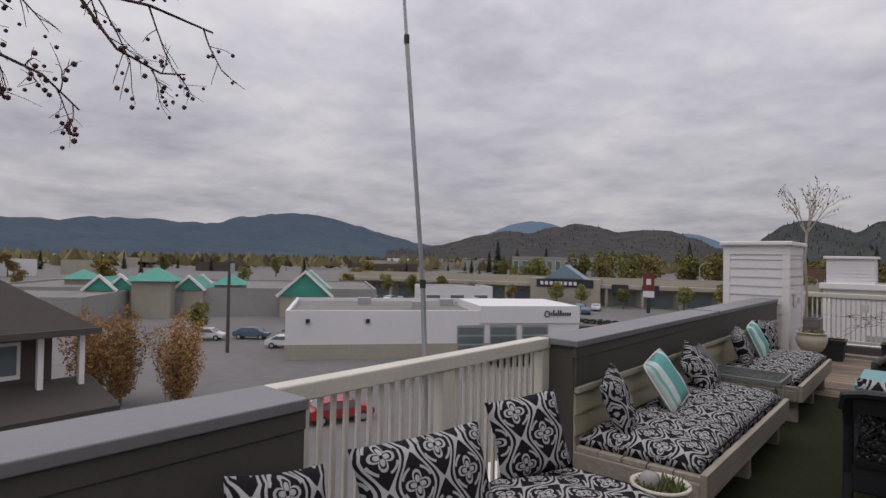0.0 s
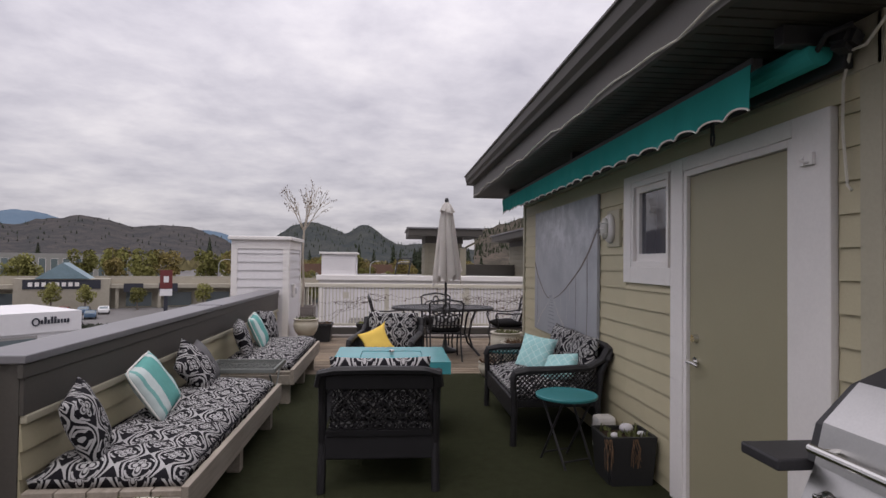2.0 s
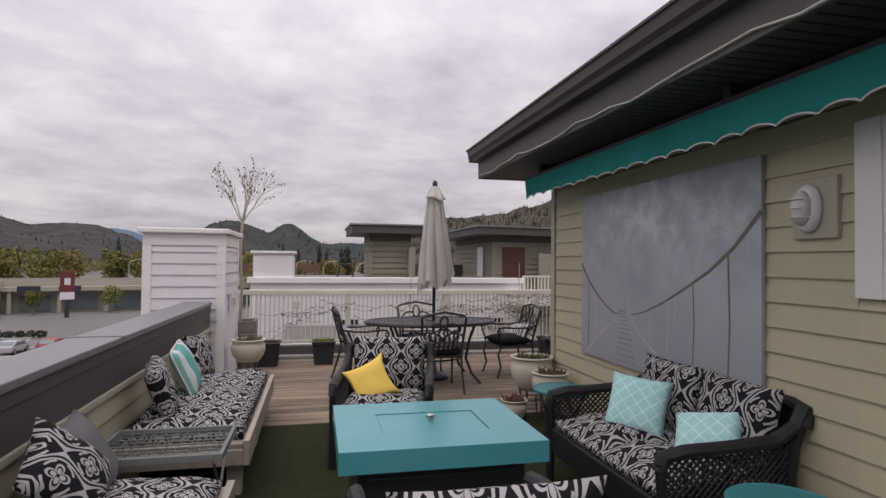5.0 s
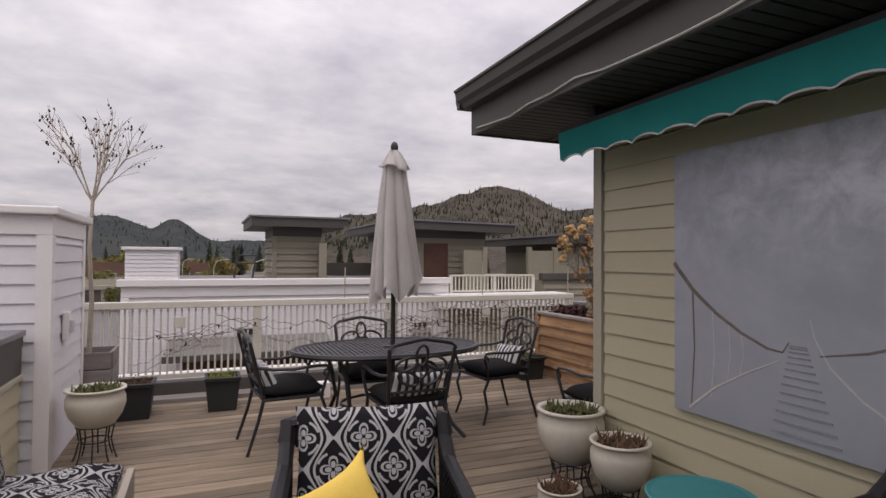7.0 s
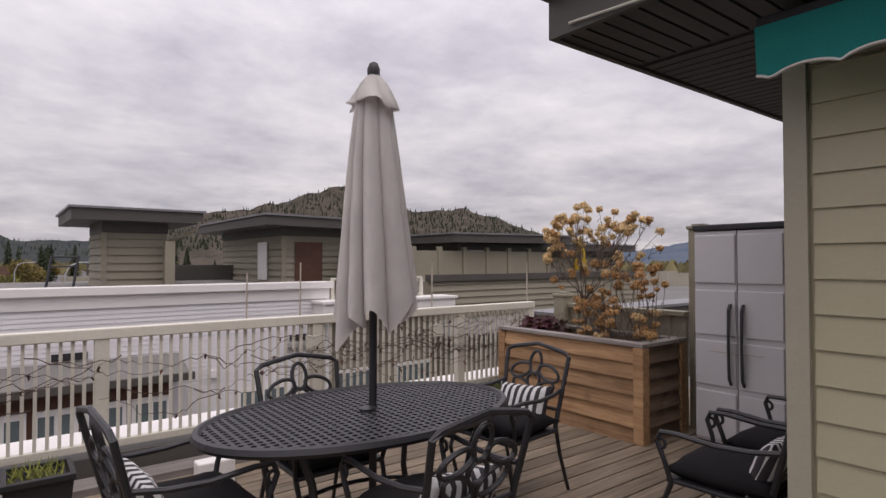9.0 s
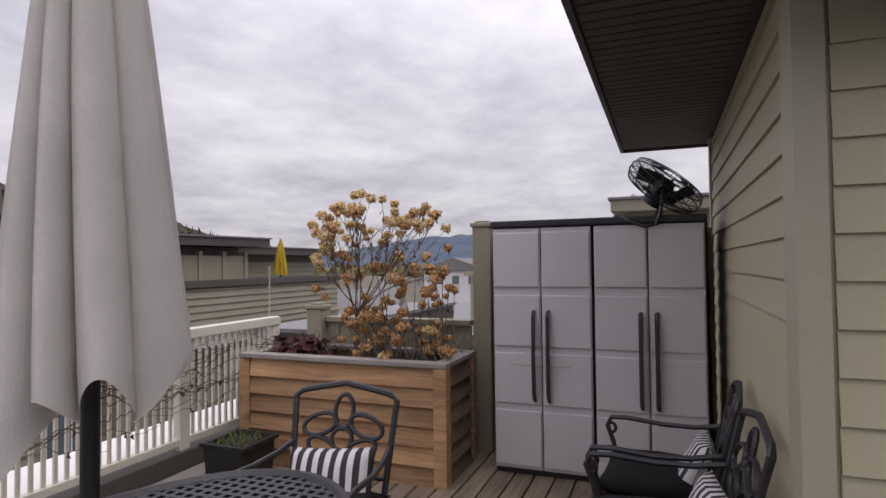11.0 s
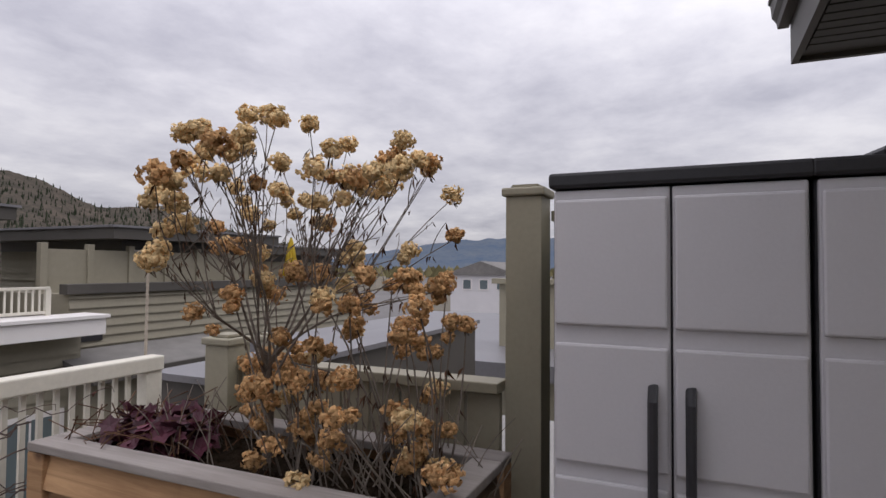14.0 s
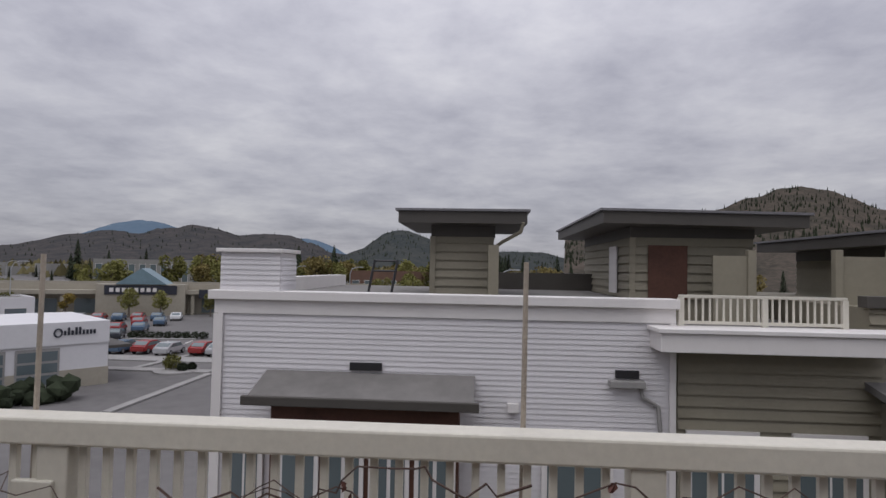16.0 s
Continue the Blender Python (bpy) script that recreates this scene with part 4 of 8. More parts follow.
# ---- pots ----
def belly_pot(name, label, x, y, base, r, h, fill, stand=True, seed=3):
    p = thing(name, label, "plant pot", (x, y, 0))
    bm = bmesh.new()
    prof = [(0.45, 0.0), (0.62, 0.06), (0.88, 0.32), (1.0, 0.58), (0.99, 0.75), (0.90, 0.90), (0.93, 0.94), (1.02, 0.955), (1.02, 1.0), (0.90, 1.0), (0.84, 0.93), (0.84, 0.86), (0.02, 0.86)]
    lathe(bm, [(r * a, base + h * b) for a, b in prof], 32)
    part("bowl", bm, GLAZE, p, smooth=True)
    bm = bmesh.new()
    lathe(bm, [(0.01, base + h * 0.86), (r * 0.86, base + h * 0.865), (r * 0.80, base + h * 0.90), (0.01, base + h * 0.93)], 20)
    part("soil", bm, SOIL, p, smooth=True)
    rng = random.Random(seed)
    bm = bmesh.new()
    for _ in range(90):
        a, q = rng.random() * 6.28, r * 0.78 * math.sqrt(rng.random())
        c = Vector((q * math.cos(a), q * math.sin(a), base + h * 0.91))
        tip = c + Vector((rng.uniform(-.04, .04), rng.uniform(-.04, .04), rng.uniform(0.02, 0.07)))
        rod(bm, c, tip, 0.009, 0.002, 4)
    tagged(part("plant", bm, fill, p), kind="stuff")
    if stand:
        bm = bmesh.new()
        tube(bm, [(r * 0.62 * math.cos(i * math.pi / 10), r * 0.62 * math.sin(i * math.pi / 10), base + 0.015) for i in range(20)], 0.006, 5, closed=True)
        ws = part("wire_stand", bm, IRON, p, "black wire stand")
        bm = bmesh.new()
        tube(bm, [(r * 0.52 * math.cos(i * math.pi / 10), r * 0.52 * math.sin(i * math.pi / 10), base * 0.6) for i in range(20)], 0.006, 5, closed=True)
        part("lower_ring", bm, IRON, ws)
        for k in range(8):
            a = k * math.pi / 4
            c, s = math.cos(a), math.sin(a)
            bm = bmesh.new()
            tube(bm, [(r * 0.62 * c, r * 0.62 * s, base + 0.02), (r * 0.52 * c, r * 0.52 * s, base * 0.6), (r * 0.62 * c, r * 0.62 * s, base * 0.2), (r * 0.72 * c, r * 0.72 * s, 0.0)], 0.006, 5)
            part("leg", bm, IRON, ws)
    return p


belly_pot("ceramic_pot", "cream glazed pot of moss on a wire stand", 2.80, 9.26, 0.20, 0.215, 0.34, DRYGREEN, True, 4)
belly_pot("ceramic_pot", "cream glazed pot of dry brown stems on a wire stand", 2.80, 8.78, 0.20, 0.17, 0.27, DRYBROWN, True, 5)
belly_pot("ceramic_pot", "small cream glazed pot standing on the deck", 2.50, 8.94, 0.0, 0.125, 0.19, DRYBROWN, False, 6)
belly_pot("ceramic_pot", "cream glazed pot of succulents on a wire stand", -0.14, 11.06, 0.24, 0.20, 0.29, DRYGREEN, True, 7)
belly_pot("ceramic_pot", "cream glazed pot between the benches", 0.10, 4.27, 0.03, 0.15, 0.33, DRYGREEN, False, 8)
bm = bmesh.new()
bmesh.ops.create_icosphere(bm, subdivisions=3, radius=0.05, matrix=Matrix.Translation((0.06, 4.22, 0.375)))
single("stone_ball", bm, CONCRETE, "rough grey stone ball in a pot", "ornament", smooth=True)


def black_planter(x, y, w, h, seed, fill, label):
    p = thing("black_planter", label, "planter", (x, y, 0))
    bm = bmesh.new()
    prism4 = [(-w * 0.40, 0.0), (w * 0.40, 0.0), (w * 0.5, h * 0.93), (w * 0.52, h * 0.93), (w * 0.52, h), (w * 0.44, h), (w * 0.42, h * 0.88), (-w * 0.42, h * 0.88), (-w * 0.44, h), (-w * 0.52, h), (-w * 0.52, h * 0.93), (-w * 0.5, h * 0.93)]
    prism(bm, prism4, 1, -w * 0.44, w * 0.44)
    part("tub", bm, BLACKPOT, p)
    for s in (-1, 1):
        bm = bmesh.new()
        bbox(bm, -w * 0.52, w * 0.52, s * w * 0.47 - 0.02, s * w * 0.47 + 0.02, h * 0.9, h, 0.004)
        part("rim", bm, BLACKPOT, p)
    rng = random.Random(seed)
    bm = bmesh.new()
    for _ in range(90):
        c = Vector((rng.uniform(-.4, .4) * w, rng.uniform(-.4, .4) * w, h * 0.88))
        rod(bm, c, c + Vector((rng.uniform(-.05, .05), rng.uniform(-.05, .05), rng.uniform(0.02, 0.08))), 0.006, 0.0015, 4)
    tagged(part("plant", bm, fill, p), kind="stuff")


MOSS = mat("bright_moss", (0.20, 0.21, 0.05), 0.95, 0.4, 20, 60, 0.3, island=0.3)
black_planter(0.0, 12.24, 0.33, 0.33, 1, DRYBROWN, "black plastic planter of bare soil by the railing")
black_planter(0.77, 12.28, 0.32, 0.33, 2, MOSS, "black plastic planter of yellow-green moss by the railing")
black_planter(4.40, 12.48, 0.36, 0.28, 3, DRYGREEN, "low black planter of green sprigs by the railing")
bm = bmesh.new()
bbox(bm, 1.62, 1.86, 12.3, 12.42, 0.0, 0.17, 0.012)
single("white_trough", bm, WHITE, "small white trough standing by the kerb", "trough")


# ---- saplings and twigs ----
def twigs(bm, start, way, length, r, depth, rng, spread=0.6, droop=0.0, tips=None):
    """A limb that forks into thinner ones."""
    pts, p, d = [Vector(start)], Vector(start), Vector(way).normalized()
    n = 5
    for _ in range(n):
        d = (d + Vector((rng.uniform(-1, 1), rng.uniform(-1, 1), rng.uniform(-1, 1) - droop)) * 0.13).normalized()
        p = p + d * length / n
        pts.append(p.copy())
    tube(bm, pts, r, 5, r * 0.55)
    if tips is not None and depth <= 1:
        tips.extend(pts[2:])
    if depth > 0:
        for k in range(2, n + 1):
            for _ in range(1 if k < n else 2):
                nd = (d + Vector((rng.uniform(-1, 1), rng.uniform(-1, 1), rng.uniform(-0.6, 0.9))) * spread).normalized()
                twigs(bm, pts[k], nd, length * rng.uniform(0.45, 0.7), r * 0.5, depth - 1, rng, spread, droop, tips)


box_t = thing("tree_box", "weathered wooden tub by the white pier", "planter box", (-0.40, 12.36, 0))
for k in range(4):
    for s in (-1, 1):
        bm = bmesh.new()
        bbox(bm, -0.21, 0.21, s * 0.21 - 0.015, s * 0.21 + 0.015, k * 0.16, k * 0.16 + 0.152, 0.004)
        part("board", bm, GREYWOOD_X, box_t)
        bm = bmesh.new()
        bbox(bm, s * 0.21 - 0.015, s * 0.21 + 0.015, -0.19, 0.19, k * 0.16, k * 0.16 + 0.152, 0.004)
        part("board", bm, GREYWOOD, box_t)
bm = bmesh.new()
bbox(bm, -0.19, 0.19, -0.19, 0.19, 0.02, 0.58)
part("soil", bm, SOIL, box_t)
sap = thing("sapling", "bare young tree with pale forking twigs", "tree", (-0.40, 12.36, 0.58))
rng = random.Random(5)
bm = bmesh.new()
tube(bm, [(0, 0, -0.02), (0.015, 0.01, 0.5), (-0.01, 0.0, 1.0), (0.01, 0.01, 1.50)], 0.024, 7, 0.016)
part("trunk", bm, PALEBARK, sap)
tips = []
bm = bmesh.new()
for d, l in (((-0.62, 0.1, 0.8), 0.48), ((0.10, 0.2, 1.0), 0.55), ((0.45, -0.15, 0.9), 0.5), ((0.25, 0.3, 0.9), 0.45), ((-0.22, -0.2, 1.0), 0.5), ((0.0, -0.3, 1.0), 0.42)):
    twigs(bm, (0.01, 0.01, 1.44), d, l, 0.010, 2, rng, 0.5, 0, tips)
tagged(part("twig_crown", bm, PALEBARK, sap), kind="stuff")
bm = bmesh.new()
for p in tips:
    if rng.random() < 0.16:
        obox(bm, p + Vector((rng.uniform(-.02, .02), 0, -0.015)), (0.016, 0.010, 0.028), (rng.uniform(-40, 40), rng.uniform(-40, 40), rng.uniform(0, 90)), 0.003)
tagged(part("leaves", bm, DEADLEAF, sap), kind="stuff")

# small fruit tree whose berried branch hangs over the start of the walk
ft = thing("fruit_tree", "small bare fruit tree with dark red berries", "tree", (-0.35, 0.75, -0.0))
rng = random.Random(12)
bm = bmesh.new()
lathe(bm, [(0.14, 0.0), (0.20, 0.36), (0.21, 0.36), (0.21, 0.40), (0.17, 0.40), (0.16, 0.34), (0.01, 0.34)], 24)
part("pot", bm, GLAZE, ft, smooth=True)
bm = bmesh.new()
tube(bm, [(0, 0, 0.34), (0.02, 0.03, 0.9), (0.0, 0.08, 1.45), (0.0, 0.2, 1.87)], 0.026, 8, 0.018)
part("trunk", bm, REDBARK, ft)
bm = bmesh.new()
tips = []


def limb(pts, r0, r1, side, n_side, droop):
    pts = [Vector(p) for p in pts]
    tube(bm, pts, r0, 6, r1)
    tips.extend(pts[1:])
    for _ in range(n_side):
        k = rng.randrange(1, len(pts) - 1)
        p = pts[k].lerp(pts[k + 1], rng.random())
        d = Vector((rng.uniform(-1, 1), rng.uniform(-0.2, 1), rng.uniform(-1, 0.9) - droop))
        twigs(bm, p, d, side * rng.uniform(0.5, 1.1), r1 * 0.9, 1, rng, 0.8, 0.3, tips)


limb([(0.0, 0.2, 1.87), (-0.06, 0.42, 1.94), (-0.09, 0.62, 2.02), (-0.08, 0.78, 2.11), (-0.07, 0.95, 2.15), (-0.05, 1.12, 2.16), (-0.02, 1.28, 2.13)], 0.011, 0.003, 0.16, 10, 0.1)
limb([(-0.06, 0.42, 1.94), (-0.05, 0.60, 1.97), (-0.04, 0.74, 1.96), (-0.02, 0.88, 1.91), (0.0, 0.95, 1.84)], 0.007, 0.002, 0.12, 7, 0.5)
limb([(-0.07, 0.95, 2.15), (-0.06, 1.0, 2.08), (-0.04, 1.04, 2.02), (-0.02, 1.14, 1.98), (-0.01, 1.20, 1.99)], 0.005, 0.002, 0.09, 5, 0.2)
limb([(0.0, 0.2, 1.87), (-0.08, 0.30, 2.24), (-0.14, 0.36, 2.54)], 0.011, 0.004, 0.2, 4, 0)
tagged(part("twig_crown", bm, REDBARK, ft), kind="stuff")
bm = bmesh.new()
for p in tips:
    if rng.random() < 0.26:
        bmesh.ops.create_icosphere(bm, subdivisions=1, radius=rng.uniform(0.0045, 0.0075), matrix=Matrix.Translation(p + Vector((rng.uniform(-.012, .012), rng.uniform(-.012, .012), -0.01))))
tagged(part("berry_sprinkle", bm, BUD, ft), kind="stuff")

# telescopic pole tied to the gap railing
pole = thing("telescopic_pole", "tall grey telescopic pole leaning at the railing", "pole", (-0.84, 3.53, -0.05))
bm = bmesh.new()
rod(bm, (0, 0, 0), (-0.02, -0.075, 1.42), 0.0135, 0.0135, 12)
part("lower_tube", bm, GALV, pole)
bm = bmesh.new()
rod(bm, (-0.02, -0.075, 1.42), (-0.05, -0.20, 2.68), 0.0115, 0.0115, 12)
part("middle_tube", bm, GALV, pole)
bm = bmesh.new()
rod(bm, (-0.05, -0.20, 2.68), (-0.09, -0.36, 4.4), 0.0085, 0.0085, 12)
part("upper_tube", bm, GALV, pole)
for a, r in (((-0.02, -0.075, 1.42), 0.0165), ((-0.05, -0.20, 2.68), 0.0145)):
    bm = bmesh.new()
    rod(bm, Vector(a) - Vector((0, 0, 0.02)), Vector(a) + Vector((0, 0, 0.025)), r, r, 12)
    part("clamp", bm, DARKRESIN, pole)


# ---- wicker seating ----
def weave(bm, origin, ux, uy, w, h, step=0.038, r=0.0065):
    """Open basket weave: two crossing sets of slanting strands."""
    o, ux, uy = Vector(origin), Vector(ux), Vector(uy)
    nrm = ux.cross(uy)
    for sgn in (1, -1):
        k = -int(h / step) - 1
        while k * step < w + h:
            pts = []
            for i in range(41):
                v = h * i / 40
                u = k * step + v if sgn > 0 else k * step + h - v
                if 0 <= u <= w:
                    pts.append(o + ux * u + uy * v + nrm * 0.004 * sgn)
            if len(pts) > 3:
                tube(bm, [pts[0], pts[len(pts) // 2], pts[-1]], r, 4)
            k += 1


def wicker_seat(name, label, w, place, rz, group, n_cush=1):
    """Armchair or loveseat in dark wicker; local +y is the way it faces, its base at the middle."""
    c = thing(name, label, "armchair" if n_cush == 1 else "loveseat", place, rz, group)
    hw, d = w / 2, 0.36
    for sx in (-1, 1):
        x = sx * (hw - 0.035)
        bm = bmesh.new()
        tube(bm, [(x, d, 0.0), (x, d - 0.01, 0.30), (x, d + 0.005, 0.56)], 0.028, 8, 0.026)
        part("leg", bm, WICKER, c)
        bm = bmesh.new()
        tube(bm, [(x, -d - 0.03, 0.0), (x, -d + 0.02, 0.30), (x, -d - 0.01, 0.58), (x, -d - 0.08, 0.75)], 0.028, 8, 0.026)
        part("leg", bm, WICKER, c)
        bm = bmesh.new()
        tube(bm, [(x, d + 0.01, 0.52), (x, d - 0.01, 0.585), (x, d - 0.12, 0.605), (x, 0, 0.61), (x, -d + 0.1, 0.625), (x, -d - 0.02, 0.69), (x, -d - 0.07, 0.78)], 0.036, 8, flat=0.75)
        part("arm", bm, WICKER, c)
        bm = bmesh.new()
        weave(bm, (x, -d + 0.02, 0.37), (0, 1, 0), (0, 0, 1), 2 * d - 0.03, 0.23)
        part("arm_weave", bm, WICKER, c)
    for y in (d - 0.02, -d + 0.01):
        bm = bmesh.new()
        bbox(bm, -hw + 0.05, hw - 0.05, y - 0.018, y + 0.018, 0.20, 0.36, 0.01)
        part("apron", bm, WICKER, c)
    bm = bmesh.new()
    bbox(bm, -hw + 0.05, hw - 0.05, -d + 0.02, d - 0.02, 0.30, 0.36, 0.01)
    part("seat_frame", bm, WICKER, c)
    bm = bmesh.new()
    tube(bm, [(-hw + 0.02, -d - 0.055, 0.69), (-hw + 0.03, -d - 0.08, 0.765), (-hw + 0.12, -d - 0.09, 0.785), (0, -d - 0.095, 0.79), (hw - 0.12, -d - 0.09, 0.785), (hw - 0.03, -d - 0.08, 0.765), (hw - 0.02, -d - 0.055, 0.69)], 0.042, 8, flat=0.7)
    part("back_frame", bm, WICKER, c)
    bm = bmesh.new()
    obox(bm, (0, -d - 0.075, 0.72), (w - 0.12, 0.03, 0.11), (8, 0, 0), 0.008)
    obox(bm, (0, -d - 0.010, 0.375), (w - 0.12, 0.03, 0.05), (8, 0, 0), 0.008)
    part("back_band", bm, WICKER, c)
    bm = bmesh.new()
    weave(bm, (-hw + 0.08, -d - 0.012, 0.39), (1, 0, 0), Vector((0, -0.13, 0.99)).normalized(), w - 0.16, 0.29, 0.046, 0.0052)
    n = int((w - 0.16) / 0.068)
    for i in range(n):
        for j in range(4):
            u, v = -hw + 0.08 + (i + 0.5) * (w - 0.16) / n, 0.42 + j * 0.068
            tube(bm, [(u + 0.020 * math.cos(a), -d - 0.018 - (v - 0.39) * 0.13, v + 0.020 * math.sin(a)) for a in [k * math.pi / 4 for k in range(8)]], 0.0046, 4, closed=True)
    part("back_weave", bm, WICKER, c)
    cw = (w - 0.14) / n_cush
    for k in range(n_cush):
        x = -hw + 0.07 + cw * (k + 0.5)
        ob = new("seat_cushion", pad_mesh("seat_cushion", cw, 0.64, 0.12, SWIRL, 5 + k))
        ob.parent, ob.matrix_basis = c, pose(x, 0.02, 0.362)
        tagged(ob, "black and white swirl-print cushion")
        ob = new("back_cushion", pillow_mesh("back_cushion", cw, 0.46, 0.15, SWIRL, 12, 8 + k))
        ob.parent, ob.matrix_basis = c, pose(x, -d + 0.045, 0.635, 101, 0, 0)
        tagged(ob, "black and white swirl-print cushion")
    return c


G2 = "black wicker seats round the fire table"
wicker_seat("wicker_armchair", "black wicker armchair with swirl-print cushions, facing the fire table", 0.80, (1.17, 5.70, 0), 0, G2)
wicker_seat("wicker_armchair", "black wicker armchair with swirl-print cushions and yellow pillow", 0.76, (1.19, 8.24, 0), 168, G2)
wicker_seat("wicker_loveseat", "black wicker loveseat with swirl-print cushions beside the wall", 1.36, (2.59, 6.82, 0), 90, G2, 2)
ob = new("throw_pillow", pillow_mesh("throw_pillow", 0.38, 0.38, 0.13, YELLOW, 16, 31, 0.0, 0.30))
ob.matrix_basis = leaning(1.07, 8.20, 0.555, 26, -8, 27)
tagged(ob, "yellow throw pillow leaning in a wicker armchair", "pillow")
G3 = "aqua pillows on the loveseat"
cushion("aqua_pillow", "aqua lattice-print pillow standing on the loveseat", 0.37, 0.37, 0.13, AQUA, leaning(2.63, 7.03, 0.60, 26, -42, -6), 32, G3)
cushion("aqua_pillow", "small aqua lattice-print pillow lying on the loveseat", 0.36, 0.27, 0.12, AQUA, leaning(2.71, 6.48, 0.575, 40, -62, 14), 33, G3)

# ---- fire table ----
fire = thing("fire_table", "teal topped fire table on a dark base", "fire table", (1.245, 6.74, 0))
bm = bmesh.new()
for x0, x1, y0, y1 in ((-0.49, 0.49, -0.42, -0.18), (-0.49, 0.49, 0.18, 0.42), (-0.49, -0.27, -0.18, 0.18), (0.27, 0.49, -0.18, 0.18)):
    bbox(bm, x0, x1, y0, y1, 0.55, 0.65)
part("tabletop", bm, TEAL, fire)
bm = bmesh.new()
bbox(bm, -0.268, 0.268, -0.178, 0.178, 0.605, 0.646, 0.004)
part("burner_cover", bm, TEAL, fire, "teal burner cover plate")
bm = bmesh.new()
lathe(bm, [(0.014, 0.646), (0.014, 0.66), (0.024, 0.67), (0.022, 0.685), (0.003, 0.69)], 14)
part("knob", bm, CHROME, fire, "bright metal knob")
bm = bmesh.new()
bbox(bm, -0.40, 0.40, -0.34, 0.34, 0.03, 0.55, 0.008)
part("base", bm, IRON, fire)
for s in (-1, 1):
    bm = bmesh.new()
    bbox(bm, -0.36, 0.36, s * 0.341 - 0.008, s * 0.341 + 0.008, 0.08, 0.50, 0.006)
    part("panel", bm, BLACKPOT, fire)
for sx in (-1, 1):
    for sy in (-1, 1):
        bm = bmesh.new()
        lathe(bm, [(0.03, 0.0), (0.035, 0.03)], 10)
        ob = part("foot", bm, IRON, fire)
        ob.location = (sx * 0.36, sy * 0.30, 0)


def side_table(x, y):
    s = thing("side_table", "round teal metal folding side table", "side table", (x, y, 0), 20, "teal side tables by the loveseat")
    bm = bmesh.new()
    lathe(bm, [(0.21, 0.478), (0.228, 0.485), (0.23, 0.50), (0.222, 0.506), (0.205, 0.500), (0.01, 0.500)], 36)
    part("tabletop", bm, TEALDULL, s, smooth=False)
    for k in (-1, 1):
        for q in (-1, 1):
            bm = bmesh.new()
            tube(bm, [(q * 0.13, k * 0.13, 0.478), (q * 0.12, -k * 0.15, 0.0)], 0.009, 7)
            part("leg", bm, IRON, s)
        bm = bmesh.new()
        rod(bm, (-0.12, -k * 0.125, 0.05), (0.12, -k * 0.125, 0.05), 0.007)
        part("crossbar", bm, IRON, s)


side_table(2.55, 5.79)
side_table(2.55, 7.97)
bm = bmesh.new()
bbox(bm, 2.86, 3.02, 5.98, 6.12, 0.0, 0.27, 0.03)
single("storage_bin", bm, WHITE, "pale plastic bin by the wall beside the loveseat", "bin")

crate = thing("succulent_crate", "dark wooden crate of succulents, shells and stones", "planter", (2.85, 5.46, 0))
crate.scale = (1, 1, 0.84)
for s in (-1, 1):
    bm = bmesh.new()
    prism(bm, [(-0.14, 0.0), (0.14, 0.0), (0.175, 0.38), (-0.175, 0.38)], 1, s * 0.14 - 0.012, s * 0.14 + 0.012)
    part("side_panel", bm, BLACKPOT, crate)
    bm = bmesh.new()
    obox(bm, (s * 0.155, 0, 0.19), (0.024, 0.255, 0.38), (0, s * 5, 0), 0.003)
    part("side_panel", bm, BLACKPOT, crate)
bm = bmesh.new()
bbox(bm, -0.155, 0.155, -0.125, 0.125, 0.30, 0.35, 0.01)
part("soil", bm, SOIL, crate)
rng = random.Random(8)
bm = bmesh.new()
for _ in range(40):
    c = Vector((rng.uniform(-.14, .14), rng.uniform(-.12, .12), 0.34))
    rod(bm, c, c + Vector((rng.uniform(-.03, .03), rng.uniform(-.03, .03), rng.uniform(.03, .08))), 0.011, 0.003, 5)
tagged(part("plant", bm, DRYGREEN, crate), kind="stuff")
bm = bmesh.new()
for k in range(16):
    a = rng.uniform(-1, 1)
    x = -0.17 if k % 2 else 0.02
    tube(bm, [(x + rng.uniform(-.03, .03), -0.15, 0.37), (x + rng.uniform(-.04, .04), -0.175, 0.30), (x + rng.uniform(-.04, .04), -0.17, rng.uniform(0.12, 0.2))], 0.0025, 4)
tagged(part("dry_stems", bm, DRYBROWN, crate), kind="stuff")
for p, r in (((0.03, 0.02, 0.40), 0.05), ((-0.09, -0.07, 0.375), 0.028), ((0.11, -0.04, 0.372), 0.03)):
    bm = bmesh.new()
    bmesh.ops.create_icosphere(bm, subdivisions=2, radius=r, matrix=Matrix.Translation(p) @ Matrix.Diagonal((1, 0.85, 0.8, 1)))
    part("stone", bm, RESIN, crate, smooth=True)

# gas grill by the penthouse corner
grill = thing("gas_grill", "stainless steel gas grill with dark hood and side shelf", "grill", (2.83, 2.98, 0), -90)
bm = bmesh.new()
bbox(bm, -0.36, 0.40, -0.24, 0.26, 0.10, 0.70, 0.01)
part("cart", bm, DARKRESIN, grill)
bm = bmesh.new()
prism(bm, [(-0.30, 0.70), (0.26, 0.70), (0.26, 0.86), (-0.23, 0.86)], 0, -0.36, 0.42)
part("control_panel", bm, STEEL, grill, "stainless steel control panel")
bm = bmesh.new()
prism(bm, [(-0.27, 0.865), (0.25, 0.865), (0.25, 0.98), (0.16, 1.13), (0.02, 1.16), (-0.12, 1.10), (-0.24, 0.98)], 0, -0.35, 0.41)
part("hood", bm, DARKRESIN, grill, "charcoal hood")
bm = bmesh.new()
